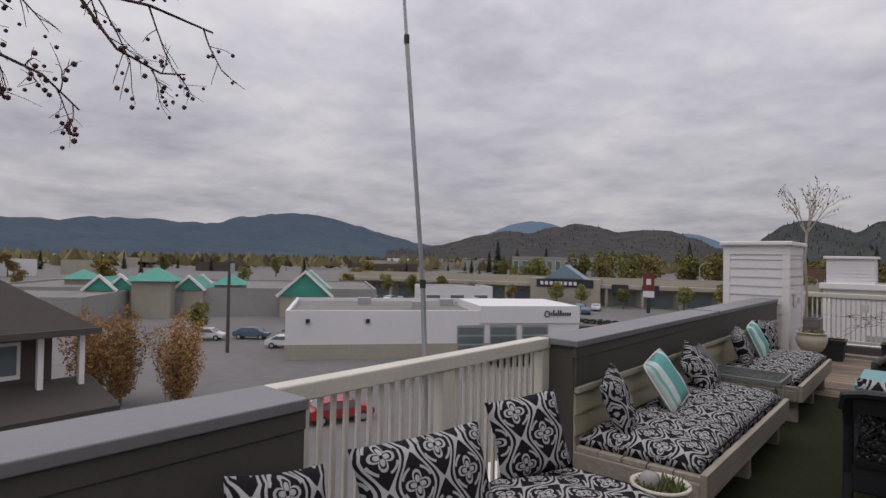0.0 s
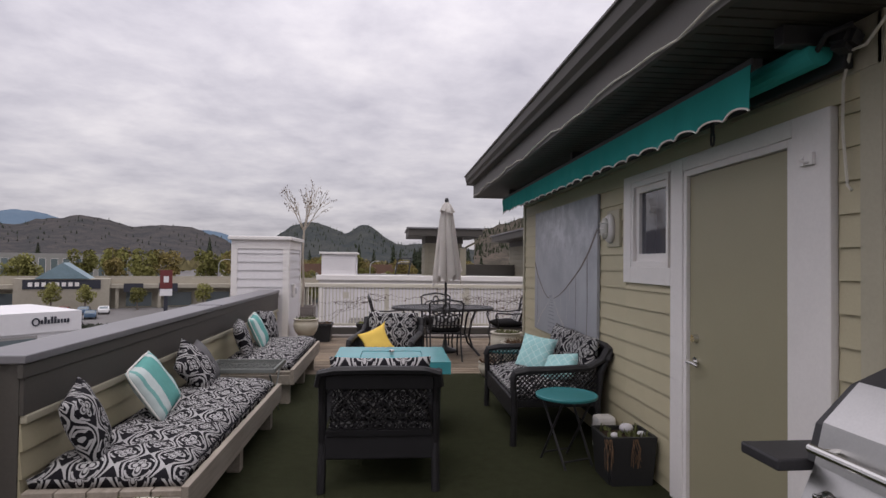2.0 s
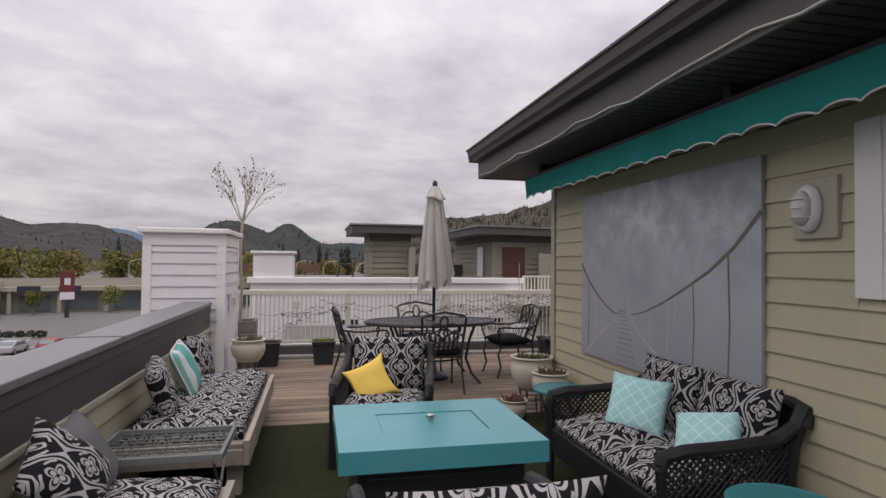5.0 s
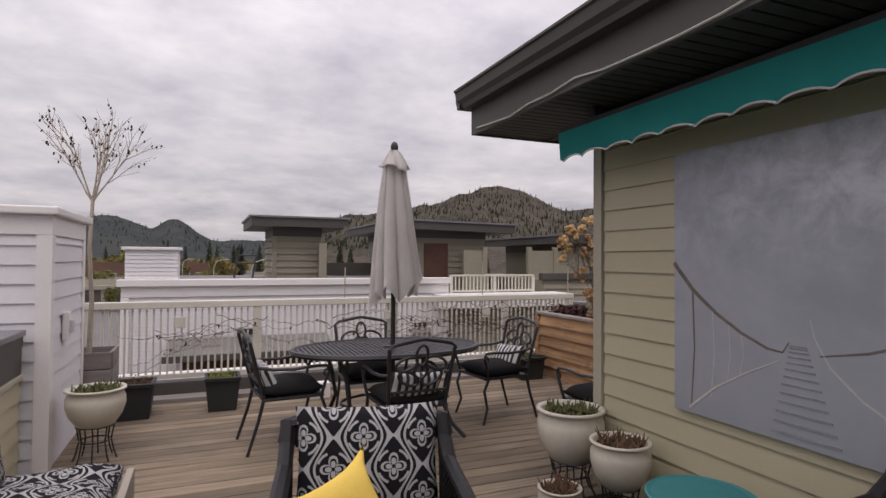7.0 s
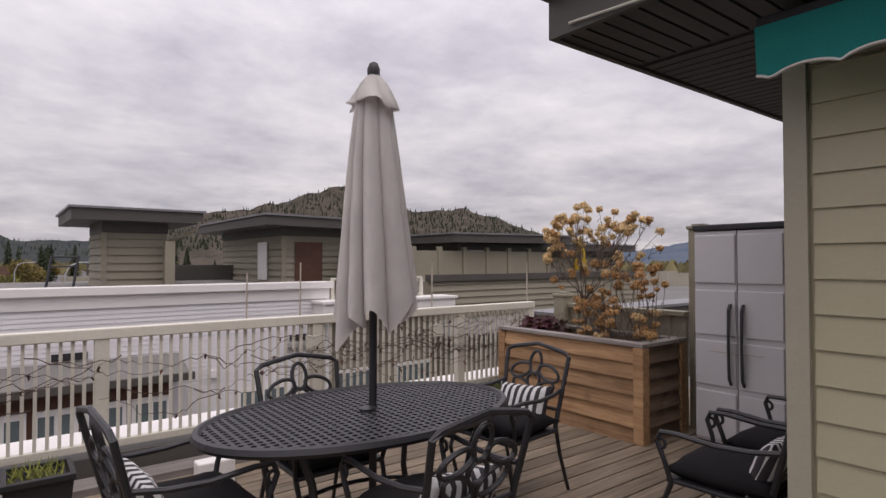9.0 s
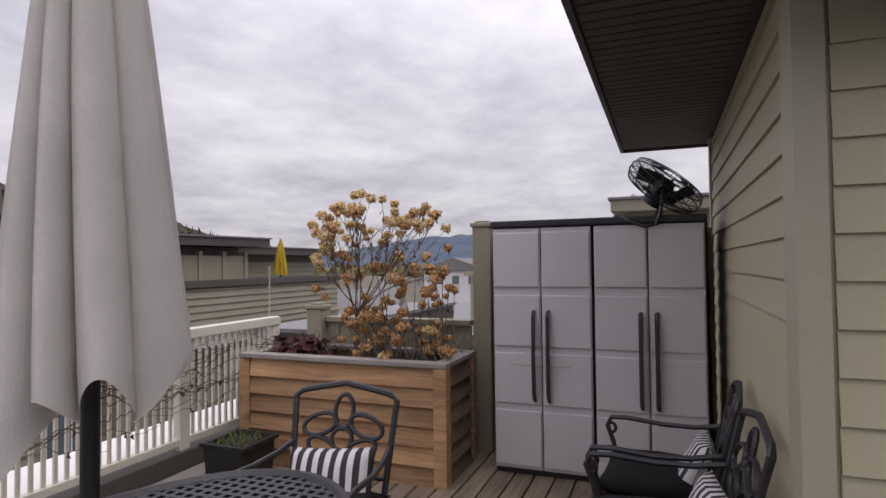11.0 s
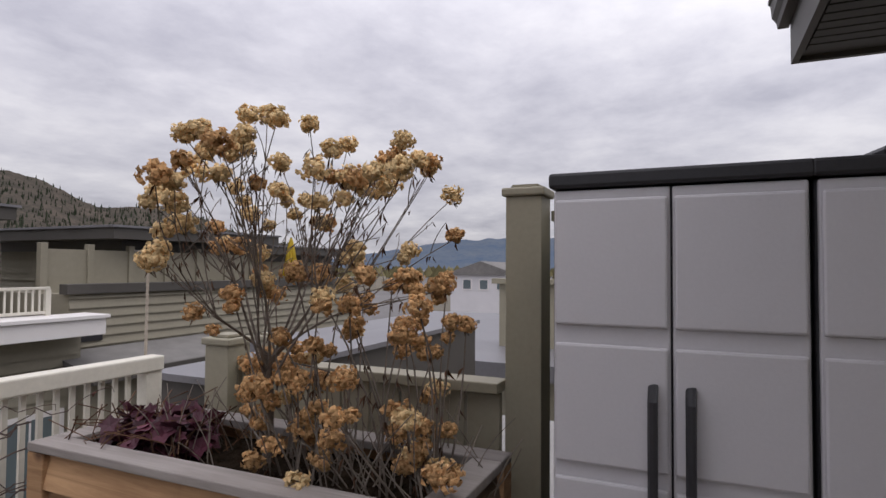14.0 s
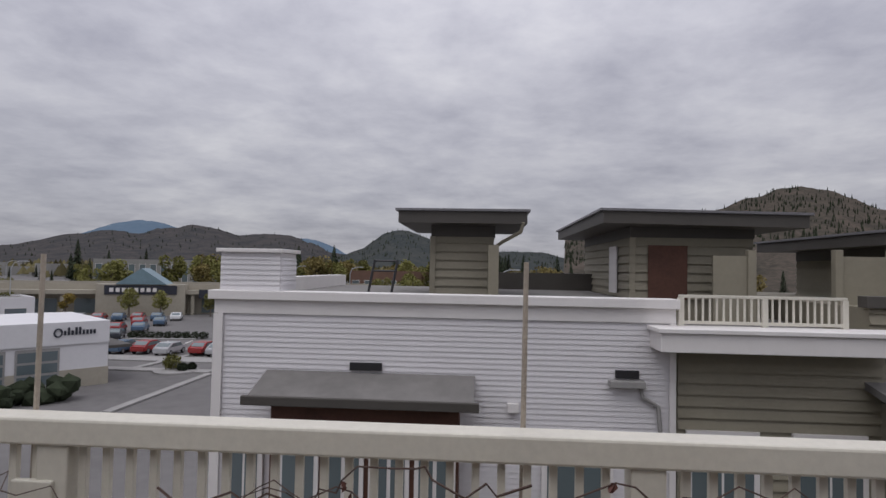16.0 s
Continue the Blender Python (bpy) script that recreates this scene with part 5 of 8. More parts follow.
prism(bm, [(-0.285, 0.868), (-0.272, 0.868), (-0.243, 0.985), (-0.125, 1.105), (-0.135, 1.118), (-0.255, 0.995)], 0, -0.30, 0.36)
part("hood_front", bm, STEEL, grill, "stainless steel hood front")
bm = bmesh.new()
rod(bm, (-0.26, -0.33, 0.93), (0.32, -0.33, 0.93), 0.014, None, 12)
for x in (-0.22, 0.28):
    rod(bm, (x, -0.33, 0.93), (x, -0.26, 0.93), 0.010)
part("handle", bm, CHROME, grill, "bright bar handle")
for x in (-0.24, -0.04, 0.16, 0.34):
    bm = bmesh.new()
    rod(bm, (x, -0.275, 0.775), (x, -0.305, 0.765), 0.034, 0.034, 18)
    bbox(bm, x - 0.008, x + 0.008, -0.335, -0.303, 0.74, 0.80, 0.004)
    part("knob", bm, CHROME, grill, "chrome control knob")
bm = bmesh.new()
bbox(bm, -0.56, -0.365, -0.36, 0.20, 0.82, 0.86, 0.008)
part("side_shelf", bm, DARKRESIN, grill, "charcoal side shelf")
bm = bmesh.new()
bbox(bm, 0.06, 0.20, -0.10, -0.06, 1.135, 1.145, 0.002)
part("badge", bm, SIGNRED, grill, "small red badge")
for sx in (-0.3, 0.34):
    for sy in (-0.18, 0.2):
        bm = bmesh.new()
        rod(bm, (sx - 0.02, sy, 0.05), (sx + 0.02, sy, 0.05), 0.05, None, 16)
        part("wheel", bm, TYRE, grill)

# ---- wall fittings ----
print_t = thing("canvas_print", "large outdoor print of a rope footbridge in mist", "wall art", (3.04, 7.52, 1.385))
PW, PH = 2.15, 1.41
bm = bmesh.new()
uvl = bm.loops.layers.uv.new("UVMap")
bbox(bm, -0.018, 0.006, -PW / 2, PW / 2, -PH / 2, PH / 2)
for fc in bm.faces:
    for lp in fc.loops:
        lp[uvl].uv = ((PW / 2 - lp.vert.co.y) / PH, lp.vert.co.z / PH + 0.5)
part("canvas", bm, PRINT, print_t)


def on_print(u, v, out=0.0195):
    return (-out, PW / 2 - u * PW, PH / 2 - v * PH)


def print_line(nm, pts, r, material, r_end=None):
    bm = bmesh.new()
    tube(bm, [on_print(*p) for p in pts], r, 6, r_end)
    for v in bm.verts:
        v.co.x = -0.0195 + (v.co.x + 0.0195) * 0.12
    part(nm, bm, material, print_t)


print_line("printed_rope", [(0.0, 0.43), (0.06, 0.53), (0.13, 0.61), (0.20, 0.67), (0.265, 0.71), (0.30, 0.715), (0.315, 0.68)], 0.014, ROPE, 0.003)
print_line("printed_rope", [(1.0, 0.22), (0.90, 0.36), (0.80, 0.46), (0.68, 0.55), (0.57, 0.625), (0.47, 0.68), (0.38, 0.71)], 0.016, ROPE, 0.0035)
print_line("printed_rope", [(0.05, 0.98), (0.13, 0.88), (0.22, 0.80), (0.29, 0.745)], 0.008, ROPEPALE, 0.003)
print_line("printed_rope", [(0.62, 0.95), (0.54, 0.885), (0.46, 0.82), (0.40, 0.74), (0.37, 0.66), (0.36, 0.6)], 0.008, ROPEPALE, 0.002)
for u, a, b, r in ((0.06, 0.53, 0.97, 0.010), (0.12, 0.60, 0.92, 0.006), (0.165, 0.64, 0.86, 0.005), (0.20, 0.67, 0.82, 0.004), (0.88, 0.38, 0.98, 0.015), (0.73, 0.51, 0.93, 0.009), (0.64, 0.575, 0.74, 0.006), (0.60, 0.60, 0.90, 0.006), (0.50, 0.665, 0.86, 0.004)):
    print_line("printed_cord", [(u, a), (u + 0.006, (a + b) / 2), (u - 0.004, b)], r * 0.6, ROPEPALE if r < 0.0065 else ROPE, r * 0.4)
for k in range(13):
    q = (k / 12) ** 1.5
    v, half = 0.69 + 0.28 * q, 0.018 + 0.055 * q
    bm = bmesh.new()
    c = on_print(0.335 + 0.012 * q, v)
    bbox(bm, -0.0205, -0.0178, c[1] - half * PW, c[1] + half * PW, c[2] - 0.004 - 0.007 * q, c[2] + 0.003)
    part("printed_plank", bm, PLANKPRINT, print_t)

lamp = thing("bulkhead_lamp", "oval bulkhead wall lamp on a tan block", "wall lamp", (3.04, 6.115, 1.768))
bm = bmesh.new()
bbox(bm, -0.012, 0.02, -0.13, 0.13, -0.15, 0.15, 0.006)
part("mounting_block", bm, TAN_TRIM, lamp)
bm = bmesh.new()
lathe(bm, [(0.085, 0.012), (0.09, 0.03), (0.075, 0.06), (0.065, 0.062)], 28)
o = part("housing", bm, WHITE, lamp, smooth=True)
o.matrix_basis = pose(0, 0.02, 0, 0, -90, 0) @ Matrix.Diagonal((1.35, 0.85, 1, 1))
bm = bmesh.new()
lathe(bm, [(0.066, 0.055), (0.062, 0.085), (0.035, 0.10), (0.003, 0.103)], 24)
o = part("diffuser", bm, LAMPGLASS, lamp, smooth=True)
o.matrix_basis = pose(0, 0.02, 0, 0, -90, 0) @ Matrix.Diagonal((1.35, 0.85, 1, 1))
for k in (-1, 0, 1):
    bm = bmesh.new()
    tube(bm, [(-0.06, 0.02 - 0.052, k * 0.045), (-0.105, 0.02 - 0.03, k * 0.045), (-0.11, 0.02, k * 0.045), (-0.105, 0.05, k * 0.045), (-0.06, 0.072, k * 0.045)], 0.004, 5)
    part("guard", bm, WHITE, lamp)

# rolled awning with a scalloped valance
aw = thing("awning", "rolled teal awning with a scalloped valance", "awning", (0, 0, 0))
bm = bmesh.new()
AY0, AY1, AX = 3.88, 9.31, 2.735
n = 240
scal = lambda y: 2.135 + 0.030 * abs(math.sin((y - AY0) * math.pi / 0.215)) ** 0.8
cols = []
for i in range(n + 1):
    y = AY0 + (AY1 - AY0) * i / n
    wv = 0.010 * math.sin(y * 11) + 0.006 * math.sin(y * 29 + 1)
    cols.append([bm.verts.new((AX + q, y, z)) for q, z in ((0.035, 2.345), (0.0, 2.33), (wv * 0.5, 2.25), (wv, scal(y)))])
for a, b in zip(cols, cols[1:]):
    for k in range(3):
        bm.faces.new((a[k], b[k], b[k + 1], a[k + 1]))
bmesh.ops.solidify(bm, geom=list(bm.faces), thickness=0.004)
part("valance", bm, TEALCLOTH, aw)
bm = bmesh.new()
tube(bm, [(AX + 0.010 * math.sin(y * 11) + 0.006 * math.sin(y * 29 + 1), y, scal(y)) for y in [AY0 + (AY1 - AY0) * i / n for i in range(n + 1)]], 0.0055, 4)
part("binding", bm, CREAMTRIM, aw, "white scalloped binding")
bm = bmesh.new()
bbox(bm, AX + 0.005, AX + 0.06, AY0, AY1, 2.325, 2.365, 0.008)
part("front_bar", bm, DARKRESIN, aw)
bm = bmesh.new()
rod(bm, (2.93, AY0 - 0.15, 2.34), (2.93, AY1, 2.34), 0.055, None, 14)
part("cloth_roll", bm, TEALCLOTH, aw)
bm = bmesh.new()
bbox(bm, 2.99, 3.03, AY0 - 0.2, AY1 - 0.1, 2.26, 2.40, 0.006)
part("wall_bar", bm, DARKRESIN, aw)
for y in (3.75, 6.4, 9.0):
    bm = bmesh.new()
    bbox(bm, AX + 0.03, 3.03, y - 0.03, y + 0.03, 2.36, 2.44, 0.006)
    part("bracket", bm, DARKRESIN, aw)
bm = bmesh.new()
tube(bm, [(2.86, 4.38, 2.27), (2.86, 4.38, 2.16)], 0.01, 6)
tube(bm, [(2.86 + 0.0, 4.38 + 0.014 * math.cos(a), 2.125 + 0.036 * math.sin(a)) for a in [k * math.pi / 6 for k in range(12)]], 0.006, 5, closed=True)
part("crank_eye", bm, DARKRESIN, aw)
bm = bmesh.new()
obox(bm, (2.98, 3.66, 2.36), (0.09, 0.10, 0.09), (10, 20, 15), 0.02)
tube(bm, [(2.96, 3.60, 2.40), (2.90, 3.66, 2.38), (2.92, 3.74, 2.34), (2.98, 3.78, 2.38)], 0.012, 6)
part("gear_box", bm, DARKRESIN, aw)

# ---- dining set ----
TCX, TCY = 2.08, 10.93
table = thing("dining_table", "oval black cast-metal dining table with a pierced top", "dining table", (TCX, TCY, 0))
bm = bmesh.new()
A, B = 0.84, 0.525
tube(bm, [((A - 0.02) * math.cos(t), (B - 0.02) * math.sin(t), 0.725) for t in [2 * math.pi * k / 64 for k in range(64)]], 0.024, 6, closed=True, flat=1.0)
part("rim", bm, IRON, table)
bm = bmesh.new()
st = 0.040
for i in range(-22, 23):
    for j in range(-14, 15):
        x, y = i * st, j * st
        if (x / (A - 0.03)) ** 2 + (y / (B - 0.03)) ** 2 < 1:
            bbox(bm, x - st / 2 + 0.0005, x + st / 2 - 0.0005, y - 0.0085, y + 0.0085, 0.722, 0.734)
            bbox(bm, x - 0.0085, x + 0.0085, y - st / 2 + 0.0005, y + st / 2 - 0.0005, 0.7225, 0.7345)
tagged(part("pierced_top", bm, IRON, table), kind="stuff")
bm = bmesh.new()
bbox(bm, -A + 0.03, A - 0.03, -0.02, 0.02, 0.700, 0.721)
bbox(bm, -0.02, 0.02, -B + 0.03, B - 0.03, 0.700, 0.721)
part("under_frame", bm, IRON, table)
bm = bmesh.new()
lathe(bm, [(0.028, 0.735), (0.045, 0.737), (0.045, 0.745), (0.028, 0.747)], 20)
part("parasol_collar", bm, IRON, table)
for sx in (-1, 1):
    for sy in (-1, 1):
        bm = bmesh.new()
        tube(bm, [(sx * 0.50, sy * 0.32, 0.705), (sx * 0.44, sy * 0.30, 0.55), (sx * 0.40, sy * 0.27, 0.30), (sx * 0.46, sy * 0.32, 0.12), (sx * 0.56, sy * 0.40, 0.0)], 0.018, 7)
        part("leg", bm, IRON, table)
bm = bmesh.new()
tube(bm, [(0.41 * math.cos(t), 0.28 * math.sin(t), 0.27) for t in [2 * math.pi * k / 32 for k in range(32)]], 0.012, 6, closed=True)
part("stretcher", bm, IRON, table)


def dining_chair():
    """Cast metal armchair with a knot-work back; local +y is the way it faces."""
    c = thing("dining_chair", "black cast-metal dining armchair with a black seat cushion", "dining chair", (0, 0, 0), 0, "chairs round the dining table")
    for sx in (-1, 1):
        bm = bmesh.new()
        tube(bm, [(sx * 0.25, 0.22, 0.40), (sx * 0.245, 0.26, 0.30), (sx * 0.235, 0.22, 0.14), (sx * 0.25, 0.27, 0.0)], 0.014, 7, 0.012)
        part("leg", bm, IRON, c)
        bm = bmesh.new()
        tube(bm, [(sx * 0.23, -0.22, 0.42), (sx * 0.23, -0.26, 0.25), (sx * 0.24, -0.34, 0.0)], 0.014, 7, 0.012)
        part("leg", bm, IRON, c)
        bm = bmesh.new()
        tube(bm, [(sx * 0.25, 0.22, 0.40), (sx * 0.27, 0.25, 0.52), (sx * 0.275, 0.28, 0.60), (sx * 0.275, 0.26, 0.645), (sx * 0.275, 0.18, 0.65), (sx * 0.27, 0.0, 0.635), (sx * 0.255, -0.15, 0.64), (sx * 0.24, -0.27, 0.66)], 0.013, 7)
        tube(bm, [(sx * 0.275, 0.28 - 0.022 + 0.022 * math.cos(a), 0.60 - 0.01 + 0.025 * math.sin(a)) for a in [k * math.pi / 5 for k in range(9)]], 0.009, 6)
        part("arm", bm, IRON, c)
    bm = bmesh.new()
    bbox(bm, -0.25, 0.25, -0.23, 0.25, 0.395, 0.42, 0.01)
    part("seat", bm, IRON, c)
    by = lambda z: -0.22 - (z - 0.42) * 0.26
    bm = bmesh.new()
    tube(bm, [(-0.225, by(0.42), 0.42), (-0.24, by(0.65), 0.65), (-0.255, by(0.86), 0.86), (-0.22, by(0.885), 0.885), (-0.12, by(0.905), 0.905), (0, by(0.925), 0.925), (0.12, by(0.905), 0.905), (0.22, by(0.885), 0.885), (0.255, by(0.86), 0.86), (0.24, by(0.65), 0.65), (0.225, by(0.42), 0.42)], 0.015, 7)
    rod(bm, (-0.235, by(0.53), 0.53), (0.235, by(0.53), 0.53), 0.010)
    part("back_frame", bm, IRON, c)
    for cx, cz, rx, rz, tilt in ((0, 0.80, 0.045, 0.075, 0), (-0.115, 0.74, 0.085, 0.045, 18), (0.115, 0.74, 0.085, 0.045, -18), (-0.09, 0.63, 0.085, 0.045, -28), (0.09, 0.63, 0.085, 0.045, 28), (0, 0.68, 0.05, 0.05, 0)):
        bm = bmesh.new()
        pts = []
        for k in range(20):
            a = 2 * math.pi * k / 20
            px, pz = rx * math.cos(a), rz * math.sin(a)
            ct, stt = math.cos(radians(tilt)), math.sin(radians(tilt))
            x, z = cx + px * ct - pz * stt, cz + px * stt + pz * ct
            pts.append((x, by(z), z))
        tube(bm, pts, 0.0115, 6, closed=True)
        part("scroll_ring", bm, IRON, c)
    ob = new("seat_cushion", pillow_mesh("seat_cushion", 0.52, 0.50, 0.14, BLACKCLOTH, 10, 3))
    ob.parent, ob.matrix_basis = c, pose(0, 0.01, 0.465)
    tagged(ob, "black seat cushion")
    return c


first = dining_chair()
first.matrix_basis = pose(1.22, 10.97, 0, 0, 0, -84)
CH = [(2.02, 11.32, 180), (2.05, 10.34, 1), (3.18, 11.06, 96), (4.10, 9.73, -4), (3.48, 9.73, 3)]
for x, y, rz in CH:
    copy_thing(first, pose(x, y, 0, 0, 0, rz))
G4 = "striped pillows on the dining chairs"
SL = "black and white striped pillow on a dining chair"


def chair_pillow(x, y, rz, seed, lean=24, spin=4):
    cushion("striped_pillow", SL, 0.42, 0.30, 0.12, BWSTRIPE, pose(x, y, 0, 0, 0, rz) @ leaning(0, -0.16, 0.53, lean, 180, spin), seed, G4, 10)


chair_pillow(1.22, 10.97, -84, 41)
chair_pillow(2.05, 10.34, 1, 42)
chair_pillow(3.18, 11.06, 96, 43)
chair_pillow(4.10, 9.73, -4, 44)
chair_pillow(3.48, 9.73, 3, 45)

# closed parasol through the table
par = thing("closed_parasol", "closed pale grey canvas parasol in the table", "parasol", (2.13, 10.96, 0))
bm = bmesh.new()
rod(bm, (0, 0, 0.04), (0, 0, 2.46), 0.021, 0.021, 14)
part("pole", bm, IRON, par)
bm = bmesh.new()
lathe(bm, [(0.19, 0.0), (0.20, 0.03), (0.17, 0.055), (0.05, 0.085), (0.032, 0.20), (0.028, 0.20)], 28)
part("base", bm, IRON, par, smooth=True)
bm = bmesh.new()
lathe(bm, [(0.02, 2.44), (0.032, 2.46), (0.034, 2.50), (0.022, 2.53), (0.003, 2.54)], 18)
part("finial", bm, DARKRESIN, par, smooth=True)


def folds(bm, z_top, z_bot, r_top, r_bot, k, amp, seed, hem=0.05, rows=26, n=128):
    """Gathered canvas: pleats with sharp outer creases, uneven in width and depth, and a ragged hem."""
    rng = random.Random(seed)
    ph = [rng.uniform(0, 6.28) for _ in range(6)]
    deep = [rng.uniform(0.55, 1.25) for _ in range(64)]
    drop = [rng.uniform(-1, 1) for _ in range(64)]
    rings = []
    for i in range(rows + 1):
        f = i / rows
        rr = r_top + (r_bot - r_top) * f ** 0.7
        ring = []
        for j in range(n):
            a = 2 * math.pi * j / n
            s = k * a / (2 * math.pi) + 0.35 * math.sin(2 * a + ph[1]) + 0.18 * f * math.sin(3 * a + ph[2])
            cell, u = int(math.floor(s)) % k, s - math.floor(s)
            crease = 2 * abs(math.sin(math.pi * u)) ** 0.55 - 1.25
            r = rr * (1 + amp * (0.30 + 0.70 * f) * crease * deep[cell] + 0.07 * math.sin(2 * a + ph[3]) * f)
            z = z_top + (z_bot - z_top) * f
            z += f ** 6 * hem * (drop[cell] * math.sin(math.pi * u) + 0.5 * math.sin(a + ph[4]))
            ring.append(bm.verts.new((r * math.cos(a + 0.3 * f), r * math.sin(a + 0.3 * f), z)))
        rings.append(ring)
    for a, b in zip(rings, rings[1:]):
        for j in range(n):
            bm.faces.new((a[j], a[(j + 1) % n], b[(j + 1) % n], b[j]))
    bmesh.ops.solidify(bm, geom=list(bm.faces), thickness=0.003)


bm = bmesh.new()
folds(bm, 2.42, 1.20, 0.066, 0.178, 10, 0.50, 4, 0.15, 48, 320)
for v in bm.verts:
    q = max(0.0, (2.42 - v.co.z) / 1.24) ** 1.5
    v.co.x += 0.012 * q
    v.co.y -= 0.012 * q
part("canopy", bm, CANVAS, par)
bm = bmesh.new()
folds(bm, 2.465, 2.295, 0.03, 0.128, 6, 0.26, 9, 0.035, 10, 96)
part("vent_cap", bm, CANVAS, par, smooth=True)

# ---- cedar planter with dried hydrangea ----
PX0, PX1, PY0, PY1, PHH = 4.72, 5.32, 11.075, 12.70, 0.82
pl = thing("cedar_planter", "raised cedar planter box with a grey weathered rim", "planter", (0, 0, 0))
bh = (PHH - 0.035) / 6
for k in range(6):
    z0, z1 = k * bh, (k + 1) * bh - 0.004
    for x, s in ((PX0, -1), (PX1, 1)):
        bm = bmesh.new()
        prism(bm, [(x + s * 0.030, z0), (x - s * 0.02, z0), (x - s * 0.02, z1), (x + s * 0.002, z1)], 1, PY0 + 0.03, PY1 - 0.03)
        part("board", bm, CEDAR, pl)
    for y, s in ((PY0, -1), (PY1, 1)):
        bm = bmesh.new()
        prism(bm, [(y + s * 0.030, z0), (y - s * 0.02, z0), (y - s * 0.02, z1), (y + s * 0.002, z1)], 0, PX0 + 0.03, PX1 - 0.03)
        part("board", bm, OLDCEDAR, pl, "grey weathered end board")
for x in (PX0 + 0.012, PX1 - 0.012):
    for y in (PY0 + 0.012, PY1 - 0.012):
        bm = bmesh.new()
        bbox(bm, x - 0.046, x + 0.046, y - 0.046, y + 0.046, 0, PHH - 0.036, 0.004)
        part("corner_post", bm, CEDAR, pl)
for x0, x1, y0, y1 in ((PX0 - 0.035, PX0 + 0.075, PY0 - 0.035, PY1 + 0.035), (PX1 - 0.075, PX1 + 0.035, PY0 - 0.035, PY1 + 0.035), (PX0 + 0.078, PX1 - 0.078, PY0 - 0.035, PY0 + 0.075), (PX0 + 0.078, PX1 - 0.078, PY1 - 0.075, PY1 + 0.035)):
    bm = bmesh.new()
    bbox(bm, x0, x1, y0, y1, PHH - 0.034, PHH, 0.005)
    part("rim_board", bm, GREYWOOD, pl)
bm = bmesh.new()
gx, gy = 8, 24
vs = {(i, j): bm.verts.new((PX0 + 0.03 + i * (PX1 - PX0 - 0.06) / gx, PY0 + 0.03 + j * (PY1 - PY0 - 0.06) / gy, 0.735 + 0.03 * noise.noise((i * 0.6, j * 0.6, 1)))) for i in range(gx + 1) for j in range(gy + 1)}
for i in range(gx):
    for j in range(gy):
        bm.faces.new((vs[i, j], vs[i + 1, j], vs[i + 1, j + 1], vs[i, j + 1]))
bmesh.ops.solidify(bm, geom=list(bm.faces), thickness=0.05)
part("soil", bm, SOIL, pl)


def flower_head(bm, c, r, rng, count):
    for _ in range(count):
        d = Vector((rng.gauss(0, 1), rng.gauss(0, 1), rng.gauss(0, 1))).normalized()
        p = c + Vector((d.x * r, d.y * r, d.z * r * 0.82)) * rng.uniform(0.45, 1.18)
        s = rng.uniform(0.008, 0.0165)
        q = (d + Vector((rng.uniform(-.7, .7), rng.uniform(-.7, .7), rng.uniform(-.7, .7)))).normalized()
        t1 = q.orthogonal().normalized()
        t2 = q.cross(t1)
        a = rng.uniform(0, 6.28)
        e1, e2 = t1 * math.cos(a) + t2 * math.sin(a), -t1 * math.sin(a) + t2 * math.cos(a)
        v = [bm.verts.new(p + x) for x in (-e1 * s - q * 0.3 * s, -e2 * s * 0.75, e1 * s - q * 0.3 * s, e2 * s * 0.75)]
        m = bm.verts.new(p + q * 0.45 * s)
        for k in range(4):
            bm.faces.new((v[k], v[(k + 1) % 4], m))


hy = thing("hydrangea", "dried tan hydrangea shrub growing in the cedar planter", "shrub", (5.08, 11.93, 0.735))
rng = random.Random(21)
stems, heads, pale, leaves = bmesh.new(), bmesh.new(), bmesh.new(), bmesh.new()


def stem(a, b, r, bend=0.1):
    a, b = Vector(a), Vector(b)
    mid = (a + b) / 2 + Vector((rng.uniform(-1, 1), rng.uniform(-1, 1), rng.uniform(-.3, .6))) * bend * (b - a).length
    pts = [a.lerp(mid, t).lerp(mid.lerp(b, t), t) for t in (0, .25, .5, .75, 1)]
    tube(stems, pts, r, 5, r * 0.6)
    return pts


def leaf(p, s):
    d = Vector((rng.uniform(-.6, .6), rng.uniform(-.6, .6), -1)).normalized()
    t = d.orthogonal().normalized() * s * 0.22
    n = d.cross(t).normalized() * s * 0.10
    v = [leaves.verts.new(p), leaves.verts.new(p + d * s * 0.4 + t + n), leaves.verts.new(p + d * s), leaves.verts.new(p + d * s * 0.45 - t + n)]
    leaves.faces.new((v[0], v[1], v[2]))
    leaves.faces.new((v[0], v[2], v[3]))


tube(stems, [(0, 0, -0.05), (0.01, 0.0, 0.22), (-0.02, -0.01, 0.42)], 0.021, 7, 0.016)
crown = Vector((-0.02, -0.01, 0.40))
